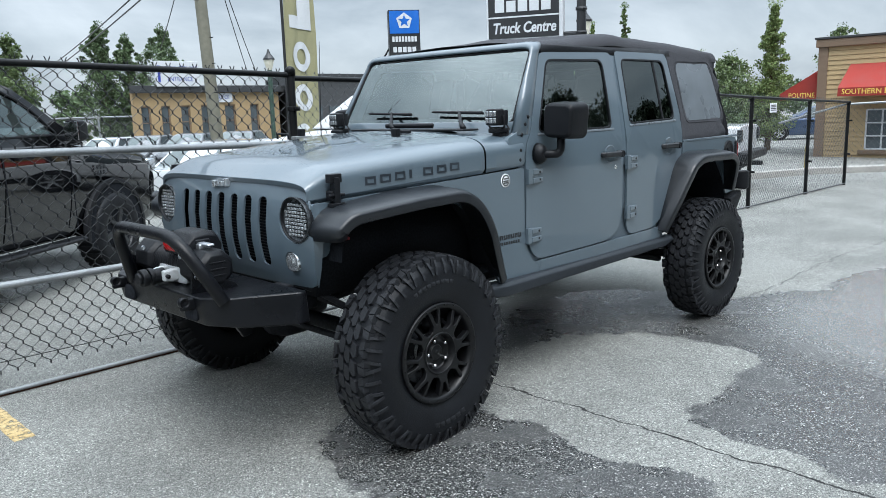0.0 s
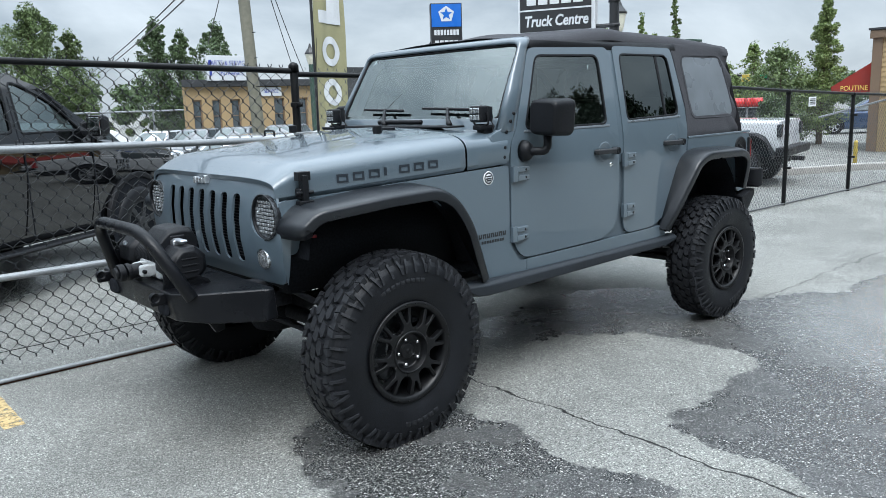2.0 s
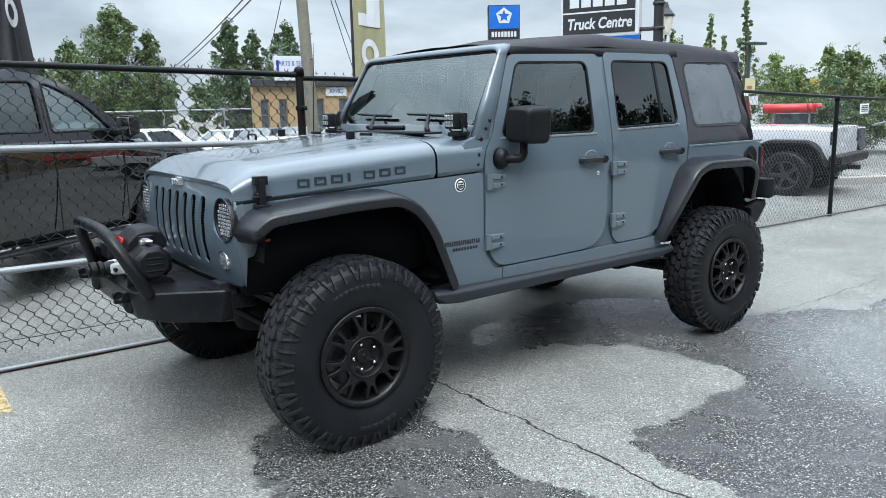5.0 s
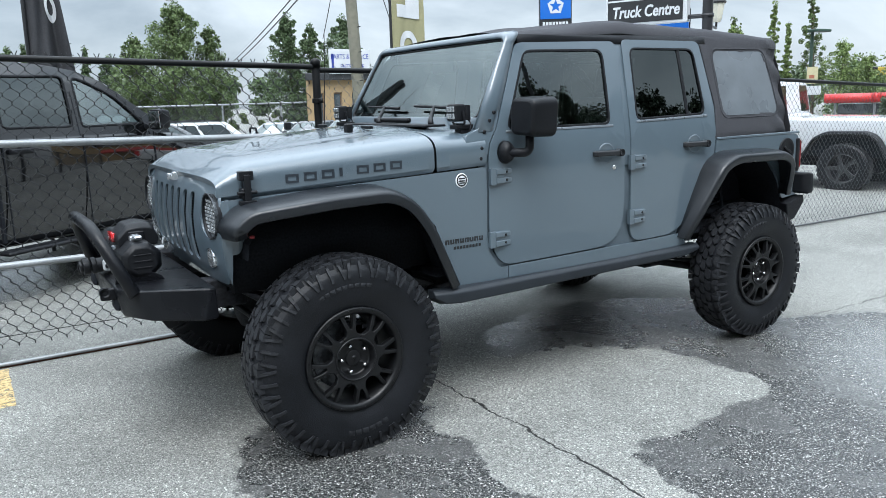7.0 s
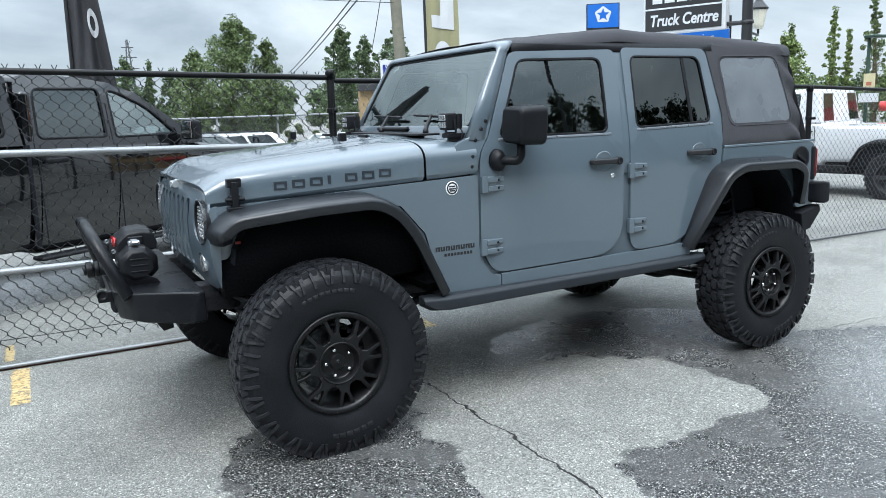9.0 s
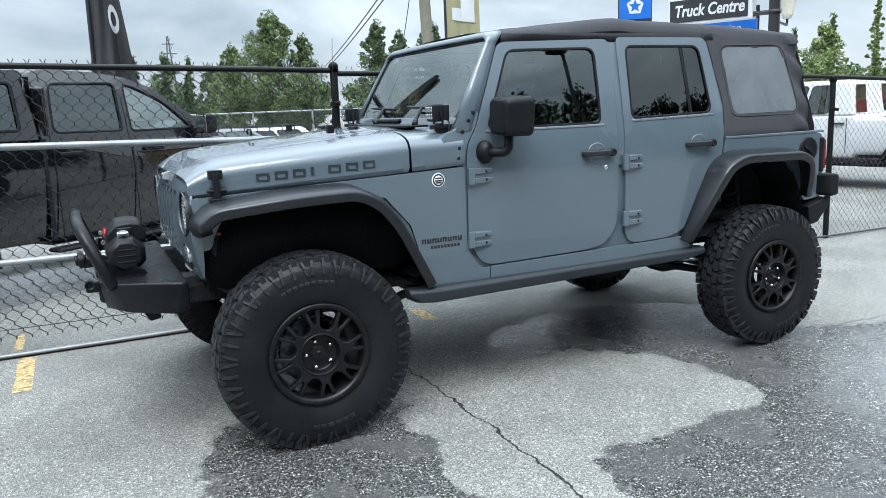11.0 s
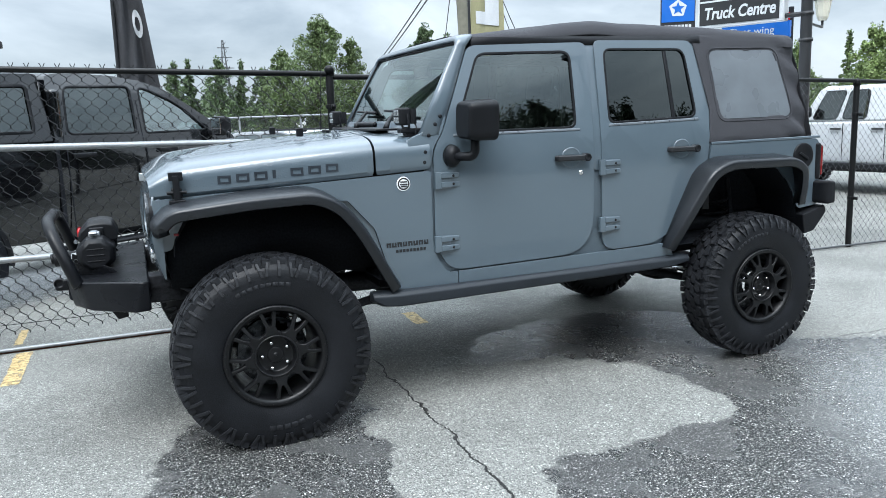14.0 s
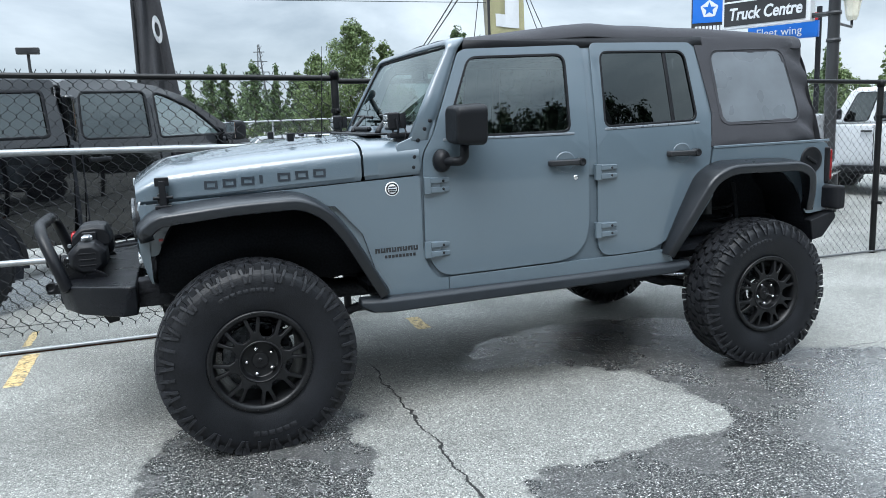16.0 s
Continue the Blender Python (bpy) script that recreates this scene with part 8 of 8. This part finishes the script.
    part("cross_arm", boxed(7.3, 10.0, 16.9, 17.05, 7.2, 7.34), POLE_WOOD, u)
    for i, z in enumerate((2.2, 3.0, 3.7)):
        part("pole_step", tubed([(8.86, 16.8, z), (8.86, 16.62, z)], 0.012, 6), DARK_METAL, u)

    def wire(a, b, sag, r=0.016):
        pts = []
        for i in range(13):
            t = i / 12
            p = Vector(a).lerp(Vector(b), t)
            p.z -= sag * 4 * t * (1 - t)
            pts.append(p)
        part("wire", tubed(pts, r, 5), SIGN_BLACK, u)
    wire((8.7, 16.9, 6.3), (20.5, 67.7, 5.0), 0.3, 0.03)
    wire((8.7, 16.9, 6.0), (20.2, 67.8, 4.4), 0.3, 0.03)
    wire((8.6, 16.9, 8.0), (15.5, 25.0, 3.0), 0.2)
    wire((8.6, 16.9, 8.3), (15.1, 25.0, 2.9), 0.2)
    wire((8.65, 16.9, 6.6), (11.6, 25.5, 4.1), 0.1)
    wire((8.70, 16.9, 5.15), (7.2, 16.9, 4.92), 0.22, 0.010)
    wire((8.75, 16.9, 4.70), (-14.0, 16.5, 4.75), 0.02, 0.010)
    # far lattice tower
    t = thing("transmission_tower", "grey lattice transmission tower in the distance", "pylon", (19.8, 174.0, 0))
    bm = bmesh.new()
    for sx in (-1, 1):
        for sy in (-1, 1):
            tube(bm, [(19.8 + sx * 1.6, 174 + sy * 1.6, 0), (19.8 + sx * 0.5, 174 + sy * 0.5, 12.5), (19.8 + sx * 0.1, 174 + sy * 0.1, 18.4)], 0.12, 4)
    for i in range(9):
        z = 1 + i * 1.9
        w = 1.6 - 1.25 * z / 18
        tube(bm, [(19.8 - w, 172.6, z), (19.8 + w, 172.6, z + 1.8)], 0.07, 4)
        tube(bm, [(19.8 + w, 172.6, z), (19.8 - w, 172.6, z + 1.8)], 0.07, 4)
    for z, w in ((12.5, 2.0), (14.8, 1.7), (16.8, 1.2)):
        tube(bm, [(19.8 - w, 174, z), (19.8 + w, 174, z)], 0.12, 4)
    part("lattice", bm, GALV_WIRE, t, smooth=False)
    # lot floodlight
    fl = thing("floodlight_pole", "black twin floodlight on a pole", "floodlight", (-4.5, 25.1, 0))
    part("pole", tubed([(-4.5, 25.1, 0), (-4.5, 25.1, 4.1)], 0.05, 8), SIGN_BLACK, fl)
    part("lamp_head", boxed(-4.85, -4.15, 24.95, 25.25, 4.1, 4.32), SIGN_BLACK, fl, bevel=0.03)
    # traffic signal arm on the road behind
    ts = thing("traffic_signal", "traffic signal arm with yellow signal head", "traffic signal", (25.1, 9.0, gz(25)))
    part("pole", tubed([(25.1, 8.95, gz(25)), (25.1, 8.95, 2.0)], 0.06, 8), SIGN_BLACK, ts)
    part("arm", tubed([(25.1, 8.95, 1.92), (24.4, 10.5, 2.2)], 0.035, 8), SIGN_BLACK, ts)
    part("signal_head", boxed(24.42, 24.6, 10.1, 10.35, 1.95, 2.2), YELLOW, ts, "yellow signal head", bevel=0.02)
    part("street_plate", boxed(24.7, 24.73, 9.55, 9.9, 2.05, 2.17), mat("green_sign", (0.0, 0.2, 0.1), 0.5), ts, "green street plate")
    b = thing("banner_pole", "green pole with a yellow and red banner", "banner", (20.9, 10.4, gz(20)))
    part("pole", tubed([(21.0, 10.5, gz(20)), (21.0, 10.5, 3.25)], 0.05, 8), GREEN_STEEL, b)
    part("lamp_head", boxed(20.8, 21.5, 10.2, 10.55, 3.25, 3.33), GREEN_STEEL, b, bevel=0.02)
    m = Matrix.Translation((20.62, 10.18, 0)) @ Matrix.Rotation(radians(-60), 4, "Z")
    bn = part("banner", boxed(-0.15, 0.15, -0.01, 0.01, 1.72, 2.22, m), mat("faded_yellow_banner", (0.46, 0.42, 0.26), 0.7), b, "faded yellow banner with red marks", smooth=False)
    part("banner_mark", boxed(-0.08, 0.06, -0.016, -0.011, 1.88, 1.98, m), mat("faded_red_print", (0.34, 0.12, 0.07), 0.7), bn, smooth=False)
    part("banner", boxed(-0.26, 0.26, -0.01, 0.01, 1.40, 1.66, m), SIGN_WHITE, b, "white banner", smooth=False)


def feather_flag(name, label, x, y, z0, z1, w, cloth, blocks, mark, lean=0.0, folds=0.05, cut=0.0):
    f = thing(name, label, "flag", (x, y, gz(x)))
    n = 40

    def at(u, k):
        """u across the cloth, k up it."""
        z = z0 + (z1 - z0) * k
        wide = w * (1 - cut * k) * min(1.0, 0.55 + k * 2.5)
        wav = folds * math.sin(u * 9 + k * 5) * (0.3 + u) + folds * 0.6 * math.sin(u * 17 - k * 11)
        return Vector((x + lean * k * k + u * wide, y - 0.02 + wav, z - 0.10 * u * (1 - k)))
    bm = bmesh.new()
    rows = [[at(j / 12, i / n) for j in range(13)] for i in range(n + 1)]
    ring_loft(bm, rows, cap=False, closed=False)
    part("cloth", bm, cloth, f, "feather flag cloth")
    part("staff", tubed([(x, y, gz(x))] + [(x + lean * (i / 10) ** 2 - 0.015, y, z0 + (z1 - z0) * i / 10) for i in range(11)], 0.022, 8), SIGN_BLACK, f)
    for k0, k1, u0, u1, ring in blocks:
        bm = bmesh.new()
        def band(ka, kb, ua, ub):
            rows = []
            for i in range(7):
                rows.append([at(ua + (ub - ua) * j / 6, ka + (kb - ka) * i / 6) + Vector((0, -0.012, 0)) for j in range(7)])
            ring_loft(bm, rows, cap=False, closed=False)
        if ring:
            # a plain round shape, closed or open
            a0, a1 = (0.0, 360.0) if ring > 1 else (45.0, 315.0)
            rows = []
            for i in range(25):
                a = radians(a0 + (a1 - a0) * i / 24)
                rows.append([at((u0 + u1) / 2 + (u1 - u0) / 2 * q * math.cos(a), (k0 + k1) / 2 + (k1 - k0) / 2 * q * math.sin(a)) + Vector((0, -0.012, 0)) for q in (0.52, 0.76, 1.0)])
            ring_loft(bm, rows, cap=False, closed=False)
        else:
            band(k0, k1, u0, u1)
        part("mark", bm, mark, f, "pale block of lettering")


service_building()
restaurant()
signs_and_poles()
feather_flag("feather_flag", "olive feather flag with white brand blocks", 4.46, 6.7, 0.9, 4.6, 0.55, OLIVE, [(0.56, 0.70, 0.45, 0.85, 0), (0.53, 0.58, 0.15, 0.85, 0), (0.36, 0.48, 0.2, 0.8, 2), (0.20, 0.31, 0.2, 0.8, 2), (0.06, 0.15, 0.2, 0.8, 1), (0.78, 0.92, 0.25, 0.8, 1)], SIGN_WHITE, 0.0, 0.02)
feather_flag("feather_flag", "black feather flag with folds and white blocks", -0.57, 5.9, 1.2, 4.4, 0.56, BLACK_CLOTH, [(0.44, 0.54, 0.55, 0.85, 2), (0.62, 0.72, 0.45, 0.75, 1)], SIGN_WHITE, 0.05, 0.05, 0.75)

# far wire fence across the lot's end
ff = thing("far_fence", "grey chain-link fence across the end of the lot", "fence", (4, 36, 0))
for i in range(13):
    x = -14 + i * 3.0
    part("post", tubed([(x, 36.0 - 0.12 * i, -0.2), (x, 36.0 - 0.12 * i, 1.66)], 0.05, 6), GALV, ff)
part("top_rail", tubed([(-14, 36.0, 1.62), (22, 34.56, 1.62)], 0.045, 6), GALV, ff)
bm = bmesh.new()
for i in range(300):
    x = -14 + i * 0.12
    y = 36.0 - 0.04 * (x + 14)
    for d in (-1, 1):
        tube(bm, [(x, y, 0.0), (x + d * 0.9, y, 1.62)], 0.006, 3)
part("chain_link_mesh", bm, GALV_WIRE, ff, kind="stuff", smooth=False)
set_back([ff], 1.6)

# ---- trees ----
LEAF = leafy("summer_leaves", (0.088, 0.128, 0.044))
LEAF_DARK = leafy("dark_leaves", (0.070, 0.108, 0.045))
LEAF_LIGHT = leafy("light_leaves", (0.14, 0.195, 0.06))
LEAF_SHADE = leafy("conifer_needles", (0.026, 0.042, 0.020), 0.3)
BARK = mat("bark", (0.09, 0.07, 0.05), 0.9, 0, 0.3, 4, 0.01, 20)
GRASS = leafy("rough_grass", (0.085, 0.125, 0.03))


def leaves(rng, centres, radii, count, size):
    """Many small leaf blades round clump centres, as one vertex and face list."""
    n = len(centres)
    pick = rng.integers(0, n, count)
    d = rng.normal(size=(count, 3))
    d /= np.linalg.norm(d, axis=1)[:, None]
    rad = radii[pick] * rng.random(count) ** 0.45
    c = centres[pick] + d * rad[:, None] * np.array([1.0, 1.0, 0.85])
    a = rng.normal(size=(count, 3))
    a /= np.linalg.norm(a, axis=1)[:, None]
    b = np.cross(a, rng.normal(size=(count, 3)))
    b /= np.linalg.norm(b, axis=1)[:, None]
    s = size * (0.6 + 0.8 * rng.random(count))[:, None]
    v = np.stack([c - a * s, c + b * s * 0.55, c + a * s, c - b * s * 0.55], axis=1).reshape(-1, 3)
    f = np.arange(count * 4).reshape(-1, 4)
    return v, f


def tree(x, y, top, wide, style="round", seed=1, leaf=None, count=5000, size=0.11, low=0.15, label="leafy green deciduous tree", group="trees"):
    rng = np.random.default_rng(seed)
    t = thing("tree", label, "tree", (x, y, gz(x, y) - 0.1), group=group)
    base = gz(x, y) - 0.1
    h = top - base
    lean = rng.normal(0, 0.02 * h, 2)
    trunk = [(x, y, base), (x + lean[0] * 0.3, y + lean[1] * 0.3, base + 0.4 * h), (x + lean[0], y + lean[1], base + 0.93 * h)]
    r = max(0.05, h * 0.022)
    part("trunk", tubed(trunk, [r, r * 0.65, r * 0.12], 8), BARK, t, "brown tapered trunk")
    cs, rs = [], []
    k = 150 if style != "poplar" else 90
    bm = bmesh.new()
    for i in range(k):
        f = low + (1 - low) * (i + rng.random()) / k
        if style == "round":
            w = wide / 2 * math.sin(math.pi * min(1, (f - low) / (1 - low) * 0.80 + 0.17)) ** 0.75
        elif style == "poplar":
            w = wide / 2 * (1 - (f - low) / (1 - low)) ** 0.65 * min(1, 0.4 + (f - low) * 4)
        else:
            w = wide / 2 * (1 - (f - low) / (1 - low)) ** 0.9
        a = rng.random() * 2 * math.pi
        q = w * (0.12 + 0.85 * rng.random() ** 0.6)
        stem = Vector((x + lean[0] * f, y + lean[1] * f, base + f * h * 0.95))
        tip = stem + Vector((math.cos(a) * q, math.sin(a) * q, (0.12 if style == "round" else 0.35 if style == "poplar" else -0.10) * q))
        start = stem - Vector((0, 0, 0.35 * q))
        if i % 6 == 0:
            tube(bm, [start, start.lerp(tip, 0.55) + Vector((0, 0, 0.05 * q)), tip], [r * 0.32 * (1 - f * 0.6), r * 0.2 * (1 - f * 0.6), 0.008], 5)
        cs.append(tip)
        rs.append(max(0.09, wide * 0.05, w * (0.14 + 0.20 * rng.random())))
        if i % 3 == 0:
            cs.append(stem)
            rs.append(max(0.10, w * 0.4))
    cs.append(Vector((x + lean[0], y + lean[1], top - 0.03 * h)))
    rs.append(wide * 0.10 + 0.05)
    part("limbs", bm, BARK, t, kind="stuff")
    v, f = leaves(rng, np.array([tuple(c) for c in cs]), np.array(rs), count, size)
    me = bpy.data.meshes.new("crown")
    me.from_pydata(v.tolist(), [], f.tolist())
    me.materials.append(leaf or LEAF)
    ob = new("crown", me)
    ob.parent = t
    ob.matrix_parent_inverse = t.matrix_world.inverted()
    return t


def far_tree(x, y, top, wide, style, seed, leaf, count, size, low, *label):
    """A tree set back beyond the building, as tall as its distance asks."""
    k = 1.9
    return tree(-1.8 + (x + 1.8) * k, -3.8 + (y + 3.8) * k, 1.6 + (top - 1.6) * k, wide * k, style, seed, leaf, count, size * k, low, *label)


far_tree(8.75, 39.8, 7.0, 4.4, "round", 3, LEAF, 30000, 0.062, 0.10)
far_tree(10.9, 39.4, 5.9, 2.4, "round", 4, LEAF, 12000, 0.060, 0.15)
far_tree(7.0, 40.5, 5.4, 2.6, "round", 14, LEAF, 12000, 0.060, 0.15)
far_tree(14.9, 38.2, 6.5, 2.8, "round", 5, LEAF_DARK, 20000, 0.060, 0.10)
far_tree(16.1, 38.0, 6.0, 2.2, "round", 6, LEAF_DARK, 13000, 0.060, 0.12)
far_tree(17.8, 37.2, 6.4, 2.9, "round", 7, LEAF_DARK, 17000, 0.060, 0.12)
for i, (px, tp, w) in enumerate(((0.6, 4.9, 2.6), (2.2, 5.9, 2.2), (3.4, 6.1, 2.4), (5.1, 6.1, 2.6), (6.8, 5.9, 2.6), (8.6, 5.4, 2.4), (-2.5, 4.6, 3.2), (-5.5, 4.2, 3.0), (12.6, 3.9, 1.8))):
    far_tree(px, 55.2 + (i % 3), tp, w, "round" if i % 2 else "cone", 20 + i, LEAF_DARK, 7000, 0.085, 0.06, "dark distant evergreen tree")
tree(24.2, 7.45, 4.75, 2.5, "cone", 40, LEAF_LIGHT, 26000, 0.034, 0.14, "tall narrow green tree by the tan building")
tree(23.4, 8.4, 3.1, 2.6, "round", 41, LEAF, 6650, 0.046, 0.10)
tree(34.5, 14.0, 3.5, 2.6, "round", 42, LEAF, 4750, 0.059, 0.1)
tree(36.0, 9.0, 4.8, 2.6, "round", 43, LEAF, 4750, 0.059, 0.2)
tree(14.2, 4.25, 1.55, 1.0, "round", 46, LEAF_DARK, 9000, 0.030, 0.02, "dark green clipped shrub", "shrubs")
tree(22.5, 8.3, 1.45, 2.4, "round", 44, LEAF_DARK, 6650, 0.040, 0.02, "dark green clipped shrub", "shrubs")
tree(21.3, 9.3, 1.35, 2.2, "round", 45, LEAF_DARK, 6650, 0.040, 0.02, "dark green clipped shrub", "shrubs")
for i, (px, py, tp, w) in enumerate(((36.6, 25.4, 5.7, 1.6), (37.8, 23.8, 6.4, 1.7), (38.2, 23.2, 5.2, 1.2), (39.0, 22.0, 7.4, 2.1), (39.7, 20.8, 4.1, 2.9), (40.3, 19.6, 3.3, 2.4), (35.4, 27.0, 5.1, 1.4), (33.0, 28.0, 4.6, 1.8), (40.6, 18.2, 4.4, 2.2))):
    tree(px, py, tp, w, "poplar" if w < 2.2 else "round", 60 + i, LEAF_LIGHT if i % 3 else LEAF, 6840, 0.059, 0.08, "slender light green poplar")
tree(19.5, 12.2, 3.6, 1.8, "round", 80, LEAF_LIGHT, 8550, 0.046, 0.15)
tree(21.2, 16.8, 3.4, 1.5, "cone", 81, LEAF_DARK, 5700, 0.053, 0.1)
tree(23.4, 18.4, 2.7, 2.8, "round", 82, LEAF, 6650, 0.053, 0.1)
tree(25.5, 17.5, 2.9, 2.6, "round", 83, LEAF, 5700, 0.053, 0.1)

# tree line behind the camera, mirrored in the windows
def crest(a):
    """Elevation in degrees of the wood's crest along a bearing a, in degrees: it falls towards the road."""
    return 22.4 - 0.27 * max(0.0, a + 63)


for i in range(24):
    a = -160 + i * 6.1 + (i * 37 % 5) * 0.5
    d = 33 + (i * 53 % 7)
    high = d * math.tan(radians(crest(a) - 0.3 + (i * 29 % 11) * 0.16)) + 1.0
    tree(1.5 + d * math.cos(radians(a)), -0.8 + d * math.sin(radians(a)), high, 8.5, "round" if i % 3 else "cone", 100 + i, LEAF_SHADE, 14000, 0.15, 0.02, "dark tree across the road", "trees across the road")
lp = thing("lot_lamp", "tall dark lot lamp with a flat head", "lamp post", (13.3, -17.0, 0))
part("pole", tubed([(13.3, -17.0, 0), (13.3, -17.0, 10.8)], 0.09, 10), SIGN_BLACK, lp)
part("lamp_head", boxed(12.4, 13.5, -17.2, -16.8, 10.75, 10.95), SIGN_BLACK, lp, bevel=0.03)

# low hedge and rough ground behind the far fence, distant woods
rng = np.random.default_rng(9)


def thicket(name, label, x0, x1, y, z0, z1, count, size, material, deep=3.0):
    cs = np.stack([rng.uniform(x0, x1, 140), y + rng.uniform(0, deep, 140), rng.uniform(z0, z1 * 0.75, 140)], axis=1)
    v, f = leaves(rng, cs, np.full(140, z1 * 0.33), count, size)
    me = bpy.data.meshes.new(name)
    me.from_pydata(v.tolist(), [], f.tolist())
    me.materials.append(material)
    return tagged(new(name, me), label, "hedge", kind="stuff")


# the wood behind the road's tree line
cs = []
for i in range(420):
    a = -165 + 150 * rng.random()
    d = 41 + 3 * rng.random()
    top = math.tan(radians(crest(a) - 0.5 + 0.7 * math.sin(a * 0.16) + 0.5 * math.sin(a * 0.4 + 1))) * d - 1.2
    cs.append((1.5 + d * math.cos(radians(a)), -0.8 + d * math.sin(radians(a)), top * rng.random() ** 0.5))
v, f = leaves(rng, np.array(cs), np.full(420, 2.1), 150000, 0.19)
me = bpy.data.meshes.new("roadside_wood")
me.from_pydata(v.tolist(), [], f.tolist())
me.materials.append(LEAF_SHADE)
tagged(new("roadside_wood", me), "dense dark wood across the road", "woods", kind="stuff")
thicket("hedge", "rough green hedge behind the far fence", -29, 51, 83.0, -1.8, 1.3, 30000, 0.13, GRASS)
thicket("distant_woods", "distant dark woods on the horizon", -140, 120, 150.0, 0.0, 7.5, 60000, 0.45, LEAF_DARK, 30.0)
thicket("distant_woods", "distant dark woods on the horizon", 60, 150, 20.0, 0.0, 5.0, 50000, 0.26, LEAF_DARK, 90.0)
